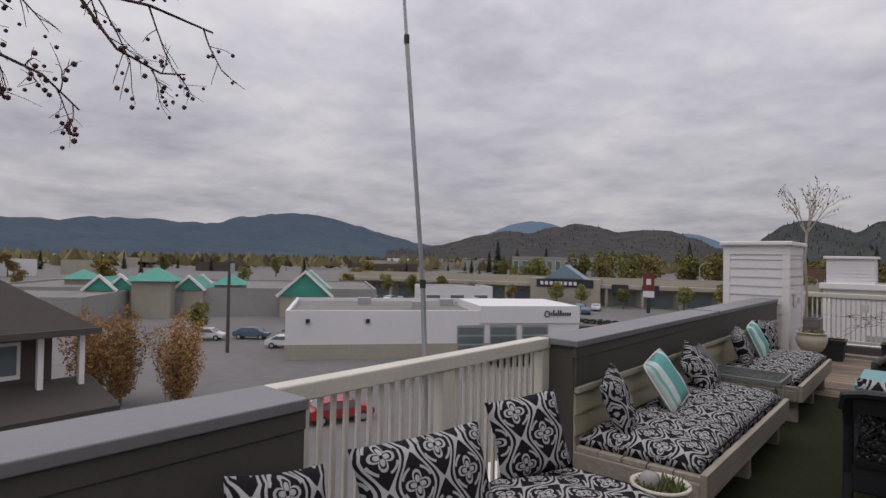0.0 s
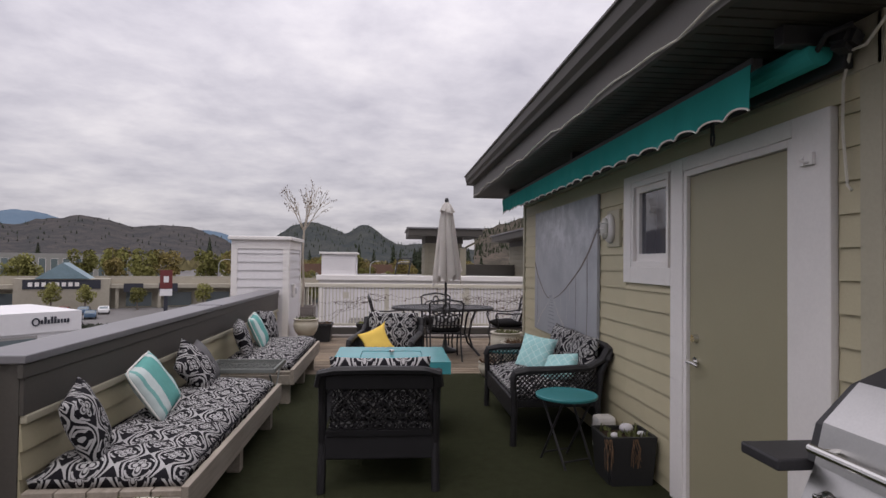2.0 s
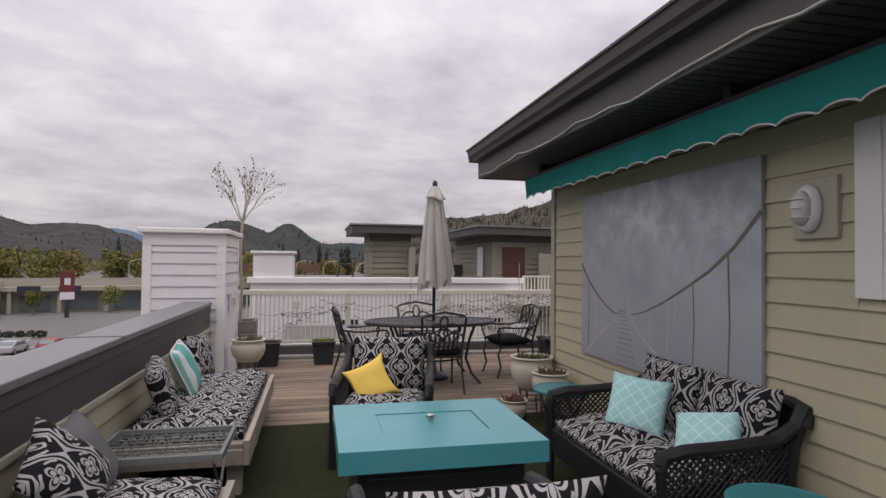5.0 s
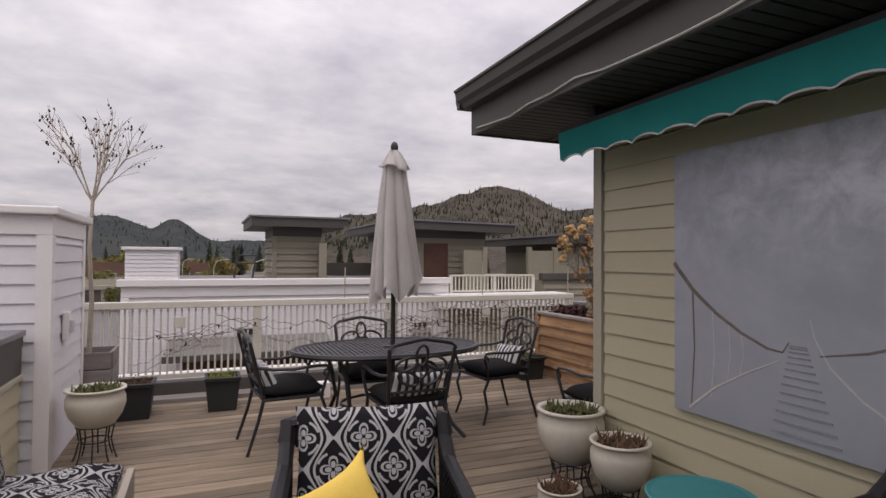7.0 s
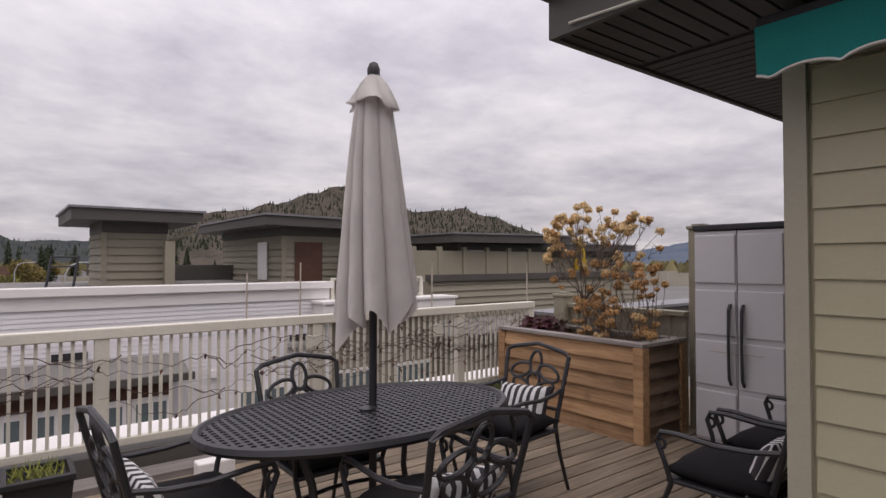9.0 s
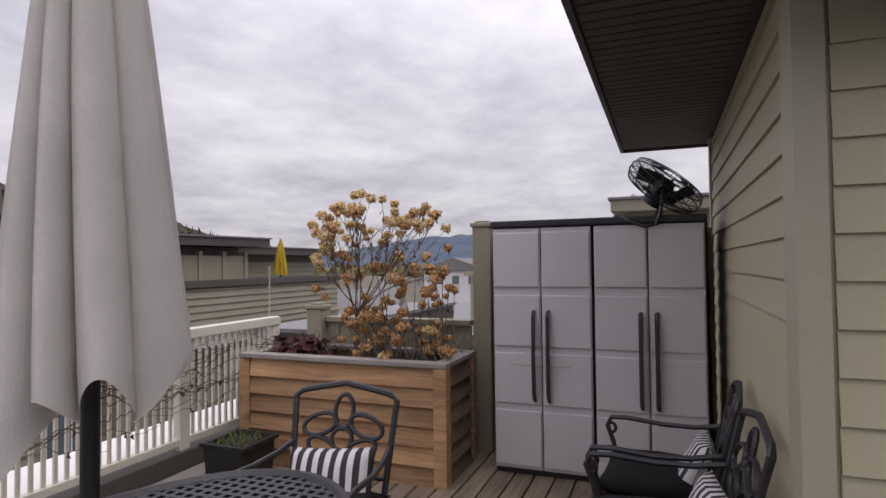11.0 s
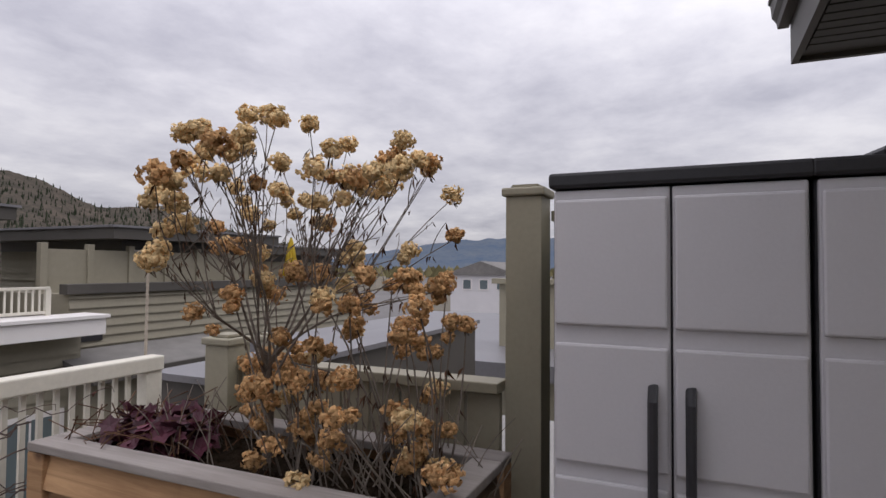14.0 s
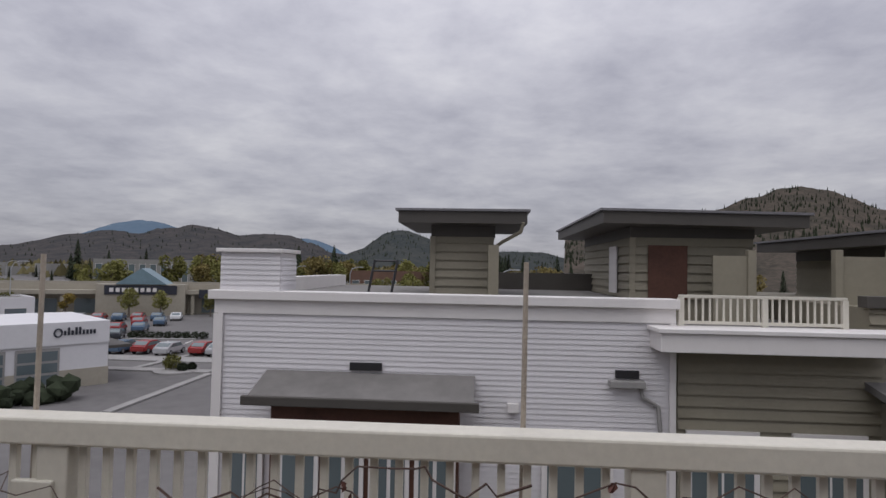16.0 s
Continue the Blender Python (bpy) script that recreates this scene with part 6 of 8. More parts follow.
# main limbs fork from the trunk, and each carries a spray of thin stems with a head on each tip
for k in range(12):
    a, q = k * 2.4 + rng.uniform(-.3, .3), 0.46 * math.sqrt((k + 0.6) / 12)
    lx, ly = -0.16 + q * math.cos(a), -0.28 + q * math.sin(a)
    fork = Vector((lx * 0.62, ly * 0.62, rng.uniform(0.54, 0.78)))
    limb_pts = stem(crown + Vector((0, 0, rng.uniform(-0.18, 0.04))), fork, 0.0062, 0.16)
    for _ in range(6):
        ex, ey = lx + rng.uniform(-0.17, 0.17), ly + rng.uniform(-0.17, 0.17)
        rr = math.hypot(ex + 0.16, ey + 0.28)
        end = Vector((ex, ey, 1.285 - 0.62 * rr ** 1.6 - rng.random() ** 1.6 * 0.46))
        pts = stem(fork.lerp(limb_pts[2], rng.uniform(0, 0.5)), end, 0.0027, 0.16)
        r = rng.uniform(0.026, 0.045)
        flower_head(pale if end.z > 0.72 and rng.random() < 0.75 else heads, end + Vector((0, 0, r * 0.4)), r, rng, 95)
        if rng.random() < 0.25:
            flower_head(pale if end.z > 0.8 else heads, end + Vector((rng.uniform(-.06, .06), rng.uniform(-.06, .06), rng.uniform(-.06, -.01))), r * 0.7, rng, 60)
        for _ in range(5):
            leaf(pts[rng.randrange(2, 5)] + Vector((rng.uniform(-.008, .008), rng.uniform(-.008, .008), -0.008)), rng.uniform(0.02, 0.05))
        for _ in range(2):
            p = pts[rng.randrange(1, 4)]
            side = stem(p, p + Vector((rng.uniform(-.1, .1), rng.uniform(-.1, .1), rng.uniform(0.02, 0.12))), 0.0020, 0.2)
            leaf(side[-1], rng.uniform(0.025, 0.05))
for k in range(60):
    foot = Vector((rng.uniform(-0.15, 0.15), rng.uniform(-0.78, 0.02), -0.02))
    end = Vector((foot.x + rng.uniform(-0.24, 0.22), foot.y + rng.uniform(-0.12, 0.18), rng.uniform(0.08, 0.74)))
    pts = stem(foot, end, 0.0045, 0.1)
    r = rng.uniform(0.028, 0.048)
    flower_head(heads if rng.random() < 0.82 else pale, end, r, rng, 85)
    if rng.random() < 0.5:
        flower_head(heads, end + Vector((rng.uniform(-.06, .06), rng.uniform(-.06, .06), rng.uniform(-.05, .02))), r * 0.75, rng, 60)
    for _ in range(6):
        leaf(pts[rng.randrange(2, len(pts))], rng.uniform(0.02, 0.055))
for k in range(10):
    end = Vector((rng.uniform(-0.28, 0.20), rng.uniform(-0.35, 0.25), rng.uniform(0.12, 0.45)))
    pts = stem(Vector((0, 0, rng.uniform(0.05, 0.4))), end, 0.005, 0.15)
    flower_head(heads, end, rng.uniform(0.028, 0.042), rng, 80)
for k in range(90):
    a = Vector((rng.uniform(-0.2, 0.2), rng.uniform(-0.9, 0.4), 0.0))
    stem(a, a + Vector((rng.uniform(-.15, .15), rng.uniform(-.2, .2), rng.uniform(0.08, 0.34))), 0.0026, 0.2)
tagged(part("stem_tangle", stems, BARK, hy), kind="stuff")
tagged(part("dried_bloom", heads, DRYPETAL, hy), kind="stuff")
tagged(part("pale_bloom", pale, PALEPETAL, hy, "straw-coloured dried flower heads"), kind="stuff")
tagged(part("leaves", leaves, DEADLEAF, hy), kind="stuff")
he = thing("heuchera", "dark purple leafy plant in the cedar planter", "plant", (5.0, 12.40, 0.735))
bm = bmesh.new()
for _ in range(150):
    a, q = rng.uniform(0, 6.28), 0.22 * math.sqrt(rng.random())
    c = Vector((q * math.cos(a) * 0.8, q * math.sin(a), rng.uniform(0.02, 0.15)))
    s = rng.uniform(0.025, 0.05)
    rot = Euler((rng.uniform(-.9, .9), rng.uniform(-.9, .9), rng.uniform(0, 6.28))).to_matrix()
    m = bm.verts.new(c)
    vs = [bm.verts.new(c + rot @ Vector((s * (1 + 0.22 * (-1) ** k) * math.cos(k * 0.6283), s * (1 + 0.22 * (-1) ** k) * math.sin(k * 0.6283), 0.25 * s))) for k in range(10)]
    for k in range(10):
        bm.faces.new((m, vs[k], vs[(k + 1) % 10]))
tagged(part("leaves", bm, PURPLE, he), kind="stuff")
bm = bmesh.new()
for _ in range(70):
    a = Vector((rng.uniform(-0.2, 0.2), rng.uniform(-0.25, 0.25), 0))
    stem_pts = [a, a + Vector((rng.uniform(-.08, .08), rng.uniform(-.08, .08), rng.uniform(.06, .14))), a + Vector((rng.uniform(-.14, .14), rng.uniform(-.14, .14), rng.uniform(.1, .2)))]
    tube(bm, stem_pts, 0.0025, 4)
tagged(part("stem_tangle", bm, DEADLEAF, he), kind="stuff")

# creeper along the railing, and bamboo canes tied to it
cr_ob = thing("creeper", "bare creeper twined along the end railing", "climbing plant", (0, Y_RAIL - 0.06, 0))
bm, lv = bmesh.new(), bmesh.new()
for k in range(64):
    x = rng.uniform(-0.4, 5.0) if k % 3 else rng.uniform(2.6, 5.2)
    z = rng.uniform(0.5, 0.92)
    pts = [(x, rng.uniform(-.02, .0), z)]
    for _ in range(16):
        x += rng.uniform(0.02, 0.09) * (1 if k % 2 else -1)
        z = min(0.97, max(0.25, z + rng.uniform(-.045, .04)))
        pts.append((x, rng.uniform(-.05, .0), z))
    if -0.5 < x < 5.3:
        tube(bm, pts, 0.0038, 5, 0.0014)
        for p in pts[3:]:
            if rng.random() < 0.16:
                c, s = Vector(p), rng.uniform(0.012, 0.028)
                turn = Euler((rng.uniform(-.9, .9), rng.uniform(-.6, .6), rng.uniform(-1.5, 1.5))).to_matrix()
                v = [lv.verts.new(c + turn @ Vector(q)) for q in ((0, 0, 0), (s * 0.55, -0.006, -s * 0.5), (s * 0.4, 0.008, -s * 1.2), (0, -0.008, -s * 2), (-s * 0.45, 0.01, -s * 1.1), (-s * 0.5, -0.004, -s * 0.45))]
                for k2 in range(1, 5):
                    lv.faces.new((v[0], v[k2], v[k2 + 1]))
part("vines", bm, REDBARK, cr_ob)
tagged(part("leaves", lv, mat("dry_red_brown_creeper_leaf", (0.105, 0.045, 0.036), 0.9, 0.4, 20, 60, 0.2, island=0.5), cr_ob), kind="stuff")
for x, top in ((2.62, 1.48), (4.03, 1.48), (5.40, 1.48), (2.16, 1.40)):
    bm = bmesh.new()
    rod(bm, (x, Y_RAIL + 0.055, 0.06), (x + 0.01, Y_RAIL + 0.055, top), 0.0085, 0.007, 8)
    single("bamboo_cane", bm, PALEBARK, "thin bamboo cane tied to the end railing", "cane", "canes at the railing")
for x in (2.70, 4.05, 0.35):
    bm = bmesh.new()
    bbox(bm, x - 0.06, x + 0.06, Y_RAIL - 0.045, Y_RAIL - 0.022, 0.74, 0.86, 0.004)
    single("lattice_plate", bm, RAILPAINT, "small square plate fixed to the railing", "plate", "plates on the railing")

# ---- storage cabinets and fan ----


def cabinet(y0, label):
    W = 0.70
    c = thing("storage_cabinet", label, "cabinet", (5.12, y0, 0), 0, "resin storage cabinets")
    bm = bmesh.new()
    bbox(bm, 0.02, 0.50, 0.0, W, 0.03, 1.735, 0.012)
    part("body", bm, DARKRESIN, c, "charcoal resin body")
    bm = bmesh.new()
    bbox(bm, -0.02, 0.52, -0.008, W + 0.008, 1.737, 1.785, 0.01)
    part("top", bm, DARKRESIN, c, "charcoal resin top")
    bm = bmesh.new()
    bbox(bm, 0.03, 0.48, 0.01, W - 0.01, 0.0, 0.03)
    part("plinth", bm, DARKRESIN, c)
    for k, (a, b) in enumerate(((0.008, W / 2 - 0.003), (W / 2 + 0.003, W - 0.008))):
        bm = bmesh.new()
        bbox(bm, -0.004, 0.018, a, b, 0.045, 1.73, 0.006)
        d = part("door", bm, RESIN, c, "pale grey panelled resin door")
        for z0, z1 in ((0.07, 0.455), (0.50, 0.855), (0.90, 1.26), (1.315, 1.70)):
            bm = bmesh.new()
            bbox(bm, -0.022, -0.0045, a + 0.006, b - 0.006, z0, z1, 0.008)
            part("raised_panel", bm, RESIN, d)
        bm = bmesh.new()
        yh = (W / 2 - 0.05) if k == 0 else (W / 2 + 0.05)
        tube(bm, [(-0.022, yh, 0.53), (-0.05, yh, 0.57), (-0.058, yh, 0.84), (-0.05, yh, 1.11), (-0.022, yh, 1.15)], 0.018, 8, flat=0.6)
        part("handle", bm, DARKRESIN, d, "tall charcoal bow handle")
    return c


cabinet(10.139, "pale grey two-door resin cabinet with a stick through its handles")
cabinet(9.435, "pale grey two-door resin cabinet under a fan")
bm = bmesh.new()
tube(bm, [(5.068, 10.28, 0.78), (5.063, 10.49, 0.775), (5.068, 10.70, 0.78)], 0.004, 6)
single("latch_stick", bm, PALEBARK, "thin stick pushed through the cabinet handles", "stick")

fan = thing("floor_fan", "black wire-caged fan lying back on the cabinet top", "fan", (5.33, 9.80, 1.785), 0)
bm = bmesh.new()
tube(bm, [(-0.05, 0.20, 0.012), (-0.20, 0.17, 0.014), (-0.255, 0.10, -0.03), (-0.262, 0.0, -0.07), (-0.255, -0.07, -0.06), (-0.235, -0.10, 0.02), (-0.20, -0.11, 0.10), (-0.13, -0.12, 0.21)], 0.013, 8)
tube(bm, [(-0.05, 0.20, 0.012), (0.12, 0.14, 0.012), (0.16, -0.08, 0.012), (0.08, -0.22, 0.012), (-0.10, -0.26, 0.012)], 0.013, 8)
part("base", bm, IRON, fan)
bm = bmesh.new()
tube(bm, [(-0.13, -0.12, 0.21), (-0.06, -0.13, 0.24), (0.02, -0.13, 0.22), (0.10, -0.10, 0.10), (0.14, -0.06, 0.012)], 0.014, 7)
part("bracket", bm, IRON, fan)
FM = pose(-0.02, -0.13, 0.215, 36, -24, 0)
FR = 0.265
bm = bmesh.new()
for z, k in ((-0.075, 0.75), (-0.06, 0.93), (-0.02, 1.0), (0.02, 1.0), (0.06, 0.93), (0.078, 0.6), (0.084, 0.3)):
    tube(bm, [FM @ Vector((FR * k * math.cos(a), FR * k * math.sin(a), z)) for a in [j * math.pi / 14 for j in range(28)]], 0.004, 5, closed=True)
for j in range(44):
    a = j * math.pi / 22
    c, s = math.cos(a), math.sin(a)
    tube(bm, [FM @ Vector((FR * k * c, FR * k * s, z)) for k, z in ((0.25, 0.084), (0.6, 0.078), (0.93, 0.06), (1.0, 0.02), (1.0, -0.02), (0.93, -0.06), (0.6, -0.08), (0.25, -0.085))], 0.0020, 4)
tagged(part("cage", bm, IRON, fan), kind="stuff")
for k in range(4):
    bm = bmesh.new()
    obox(bm, FM @ Vector((0.12 * math.cos(k * 1.571), 0.12 * math.sin(k * 1.571), 0)), (0.17, 0.13, 0.006), (36, -24, k * 90), 0.002)
    part("blade", bm, DARKRESIN, fan)
bm = bmesh.new()
rod(bm, FM @ Vector((0, 0, -0.15)), FM @ Vector((0, 0, 0.04)), 0.075, 0.055, 18)
part("motor", bm, DARKRESIN, fan)
bm = bmesh.new()
rng = random.Random(3)
pp = Vector((5.65, 9.40, 1.79))
pts = [pp.copy()]
for k in range(9):
    pp = pp + Vector((rng.uniform(-.02, .02), rng.uniform(-.012, .012), -0.19))
    pts.append(pp.copy())
tube(bm, pts, 0.012, 6)
single("power_cord", bm, IRON, "black cord hanging beside the cabinet", "cord")

# ---- deck boards, laid across the terrace ----
bm = bmesh.new()
bbox(bm, -0.46, 7.0, 0, 0.129, -0.031, 0.0, 0.006)
bme = finish("deck_board", bm, BOARD)
for i in range(28):
    ob = new("deck_board", bme)
    ob.parent = deck
    ob.matrix_basis = pose(0, 9.155 + i * 0.1405, 0.0005 * (i % 3))


# ---- the neighbouring terrace houses ----
def lap_sheet(name, axis, face, out, a, b, z0, z1, material, parent, step=0.19):
    """Lapped siding too far off to pick apart: one joined part of real boards."""
    bm = bmesh.new()
    z = z0
    while z < z1 - 0.01:
        t = min(z + step, z1)
        o = [(face, z), (face + (0.055 if step > 0.1 else 0.02) * out, z), (face + 0.006 * out, t), (face, t)]
        prism(bm, o, 1 if axis == 0 else 0, a, b)
        z = t
    ob = part(name, bm, material, parent)
    return tagged(ob, kind="stuff")


def block(parent, name, x0, x1, y0, y1, z0, z1, material, bevel=0.0):
    bm = bmesh.new()
    bbox(bm, x0, x1, y0, y1, z0, z1, bevel)
    return part(name, bm, material, parent)


def far_window(parent, x0, x1, z0, z1, y, frame_m=None, mull=1, out=0.0):
    """A window in a wall that faces -y: frame, panes and sill."""
    w = block(parent, "window", x0 - 0.07, x1 + 0.07, y - 0.075, y - 0.03, z0 - 0.07, z1 + 0.07, frame_m or WHITE)
    n = mull + 1
    for k in range(n):
        a, b = x0 + (x1 - x0) * k / n, x0 + (x1 - x0) * (k + 1) / n
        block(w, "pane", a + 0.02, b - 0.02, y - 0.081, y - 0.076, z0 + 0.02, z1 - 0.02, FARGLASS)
    block(w, "sill", x0 - 0.1, x1 + 0.1, y - 0.12, y - 0.076, z0 - 0.11, z0 - 0.071, frame_m or WHITE)


NY = 21.13
ROW = Matrix.Translation((-0.58, -2.177, -0.25)) @ Matrix.Diagonal((1.165, 1.165, 1.137, 1))
nb = thing("white_neighbour_house", "white lap-sided terrace house across the gap", "house", (0, 0, 0))
nb.matrix_basis = ROW
block(nb, "wall", -0.60, 6.98, NY + 0.02, 29.0, -9.0, 0.90, WHITE_SIDING)
lap_sheet("siding", 1, NY + 0.018, -1, -0.60, 6.98, -4.5, 0.66, WHITE_SIDING, nb, 0.09)
lap_sheet("siding", 0, -0.602, -1, NY + 0.02, 29.0, -4.5, 0.66, WHITE_SIDING, nb, 0.09)
block(nb, "frieze", -0.66, 7.0, NY - 0.03, NY + 0.02, 0.66, 0.90, WHITE, 0.004)
block(nb, "coping", -0.74, 7.04, NY - 0.12, NY + 0.3, 0.902, 1.06, WHITE, 0.012)
block(nb, "corner_board", -0.66, -0.50, NY - 0.05, NY - 0.028, -9.0, 0.655, WHITE)
block(nb, "corner_board", 6.90, 7.0, NY - 0.05, NY - 0.028, -9.0, 0.655, WHITE)
block(nb, "roof_deck", -0.4, 6.8, NY + 0.3, 29.0, 0.90, 0.93, FLATROOF)
block(nb, "back_parapet", 3.0, 11.0, 28.0, 28.3, 0.93, 1.42, DARK)
block(nb, "side_parapet", -0.60, -0.3, NY + 0.9, 29.0, 0.93, 1.25, WHITE)
np_ = block(nb, "pier", -0.60, 0.44, NY + 0.05, NY + 0.85, 1.062, 1.72, WHITE_SIDING)
lap_sheet("siding", 1, NY + 0.048, -1, -0.60, 0.44, 1.062, 1.64, WHITE_SIDING, nb, 0.09)
lap_sheet("siding", 0, 0.442, 1, NY + 0.05, NY + 0.85, 1.062, 1.64, WHITE_SIDING, nb, 0.09)
block(np_, "cap", -0.67, 0.51, NY - 0.02, NY + 0.92, 1.722, 1.79, WHITE, 0.01)
for x0, x1, z in ((1.70, 2.24, -0.26), (6.05, 6.42, -0.26)):
    block(nb, "vent_slot", x0, x1, NY - 0.055, NY - 0.006, z, z + 0.13, IRON)
block(nb, "vent_hood", 5.94, 6.5, NY - 0.16, NY - 0.006, -0.40, -0.29, CONCRETE, 0.01)
bm = bmesh.new()
tube(bm, [(6.45, NY - 0.06, -0.40), (6.47, NY - 0.06, -0.55), (6.72, NY - 0.05, -0.70), (6.76, NY - 0.05, -1.2)], 0.035, 7)
part("drain_pipe", bm, CONCRETE, nb)
block(nb, "meter_box", 4.32, 4.50, NY - 0.10, NY - 0.006, -0.88, -0.72, WHITE, 0.01)
# shed roof over the bay below
bay = block(nb, "bay", 0.55, 3.55, 20.62, NY + 0.015, -9.0, -0.62, RUSTDOOR)
bm = bmesh.new()
prism(bm, [(20.32, -0.56), (NY - 0.006, -0.30), (NY - 0.006, -0.38), (20.32, -0.64)], 0, 0.28, 3.78)
part("roof", bm, FLATROOF, bay)
bm = bmesh.new()
bbox(bm, 0.20, 3.86, 20.24, 20.32, -0.70, -0.555, 0.012)
part("gutter", bm, DARK, bay)
for k in range(4):
    x = 0.75 + k * 0.72
    w = block(nb, "window", x - 0.04, x + 0.60, 20.57, 20.615, -2.9, -1.0, WHITE)
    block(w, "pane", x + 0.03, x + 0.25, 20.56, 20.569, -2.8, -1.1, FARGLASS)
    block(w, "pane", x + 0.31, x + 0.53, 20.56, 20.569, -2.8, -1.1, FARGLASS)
for x0, x1 in ((-0.3, 0.2), (4.95, 5.95)):
    far_window(nb, x0, x1, -2.9, -1.25, NY)

nb2 = thing("tan_neighbour_house", "tan lap-sided terrace house beside the white one", "house", (0, 0, 0))
nb2.matrix_basis = ROW
block(nb2, "wall", 7.0, 10.296, NY + 0.10, 29.0, -9.0, 0.45, TAN_FAR)
block(nb2, "wall", 10.3, 20.0, NY + 0.5, 29.0, -9.0, 0.448, TAN_FAR)
lap_sheet("siding", 1, NY + 0.098, -1, 7.06, 10.25, -4.5, 0.30, TAN_FAR, nb2)
block(nb2, "balcony_fascia", 6.60, 10.30, 20.55, NY + 0.10, 0.26, 0.56, WHITE, 0.012)
block(nb2, "balcony_lip", 6.55, 10.35, 20.50, NY + 0.10, 0.562, 0.63, WHITE, 0.008)
block(nb2, "upper_wall", 10.3, 20.0, NY + 0.5, 29.0, 0.45, 0.96, TAN_FAR)
lap_sheet("siding", 1, NY + 0.498, -1, 10.3, 20.0, -3.5, 0.94, TAN_FAR, nb2)
block(nb2, "coping", 10.2, 20.1, NY + 0.38, NY + 0.62, 0.962, 1.16, DARK, 0.008)
block(nb2, "roof_deck", 7.0, 20.0, NY + 0.7, 29.0, 0.46, 0.49, FLATROOF)
bay2 = block(nb2, "bay", 10.2, 13.4, 20.75, NY + 0.49, -9.0, -0.55, TAN_FAR)
bm = bmesh.new()
prism(bm, [(20.35, -0.42), (NY + 0.49, -0.12), (NY + 0.49, -0.24), (20.35, -0.54)], 0, 9.95, 13.6)
part("roof", bm, FLATROOF, bay2)
block(bay2, "gutter", 9.9, 13.65, 20.26, 20.35, -0.60, -0.42, DARK, 0.01)
block(nb2, "vent_slot", 10.45, 10.95, NY + 0.43, NY + 0.474, 0.02, 0.15, IRON)
for x0, x1 in ((7.25, 8.25), (8.9, 9.9)):
    far_window(nb2, x0, x1, -2.9, -1.15, NY + 0.08)
rn = railing("railing_neighbour", "cream railing of the balcony across the gap", 0, NY + 0.02, 7.06, 9.66, 0.66, 1.14, 0.105, RAILPAINT, (7.09, 8.40, 9.63), 0.05, 0.06, 0.03, 0.62)
rn.matrix_basis = ROW


def hut(x0, x1, y0, y1, zt, over, label, face=TAN_FAR, z0=0.45, door=None, slope=0.0):
    h = thing("roof_hut", label, "stair hut", (0, 0, 0), group="stair huts on the neighbouring roofs")
    h.matrix_basis = ROW
    block(h, "wall", x0, x1, y0, y1, z0, zt, face)
    lap_sheet("siding", 1, y0 - 0.002, -1, x0, x1, z0 + 0.48, zt - 0.25, face, h)
    lap_sheet("siding", 0, x0 - 0.002, -1, y0, y1, z0 + 0.48, zt - 0.25, face, h)
    block(h, "frieze", x0 - 0.03, x1 + 0.03, y0 - 0.03, y1 + 0.03, zt - 0.25, zt - 0.002, DARK)
    bm = bmesh.new()
    prism(bm, [(x0 - over, zt + 0.0), (x1 + over, zt - slope), (x1 + over, zt + 0.25 - slope), (x0 - over, zt + 0.25)], 1, y0 - over, y1 + over)
    part("roof", bm, DARK, h)
    bm = bmesh.new()
    prism(bm, [(x0 - over - 0.06, zt + 0.252), (x1 + over + 0.06, zt + 0.252 - slope), (x1 + over + 0.06, zt + 0.30 - slope), (x0 - over - 0.06, zt + 0.30)], 1, y0 - over - 0.06, y1 + over + 0.06)
    part("roof_edge", bm, CAP, h)
    block(h, "corner_board", x0 - 0.05, x0 + 0.07, y0 - 0.068, y0 - 0.06, z0 + 0.48, zt - 0.252, face)
    if door:
        a, b = door
        block(h, "door", a, b, y0 - 0.085, y0 - 0.06, z0 + 0.48, zt - 0.42, RUSTDOOR)
    return h


hA = hut(2.80, 4.12, 23.95, 26.2, 2.46, 0.66, "tan stair hut with an overhanging dark flat roof")
bm = bmesh.new()
tube(bm, [(4.70, 23.3, 2.50), (4.66, 23.4, 2.3), (4.3, 23.7, 2.1), (4.16, 23.9, 2.0)], 0.04, 7)
part("drain_pipe", bm, TAN_FAR, hA)
block(hA, "screen_post", 4.0, 4.22, 23.5, 23.72, 0.93, 2.02, TAN_FAR, 0.01)
hB = hut(7.02, 9.50, 23.95, 29.2, 2.50, 0.74, "larger tan stair hut with a rusty panel", door=(7.35, 8.15), slope=0.06)
block(hB, "screen_wall", 8.45, 9.1, 23.3, 23.36, 0.5, 1.86, TAN_FAR)
block(hB, "screen_post", 9.1, 9.26, 23.25, 23.41, 0.5, 1.98, TAN_FAR, 0.01)
w = block(hB, "window", 6.925, 6.955, 24.9, 25.6, 1.0, 2.1, WHITE)
hC = hut(12.3, 16.1, 22.9, 27.5, 2.12, 0.72, "long low tan roof hut beside a fence", slope=-0.05)
w = block(hC, "window", 12.6, 13.3, 22.83, 22.87, 1.45, 1.9, WHITE)
block(w, "pane", 12.66, 13.24, 22.82, 22.829, 1.5, 1.85, FARGLASS)
hut(17.2, 22.0, 24.0, 29.5, 1.95, 0.6, "farther tan roof hut with a dark flat roof")
he_ = thing("roof_hut", "grey-green stair hut with a flat roof, beyond the cabinets", "stair hut", (16.5, 10.55, 0), group="stair huts on the neighbouring roofs")
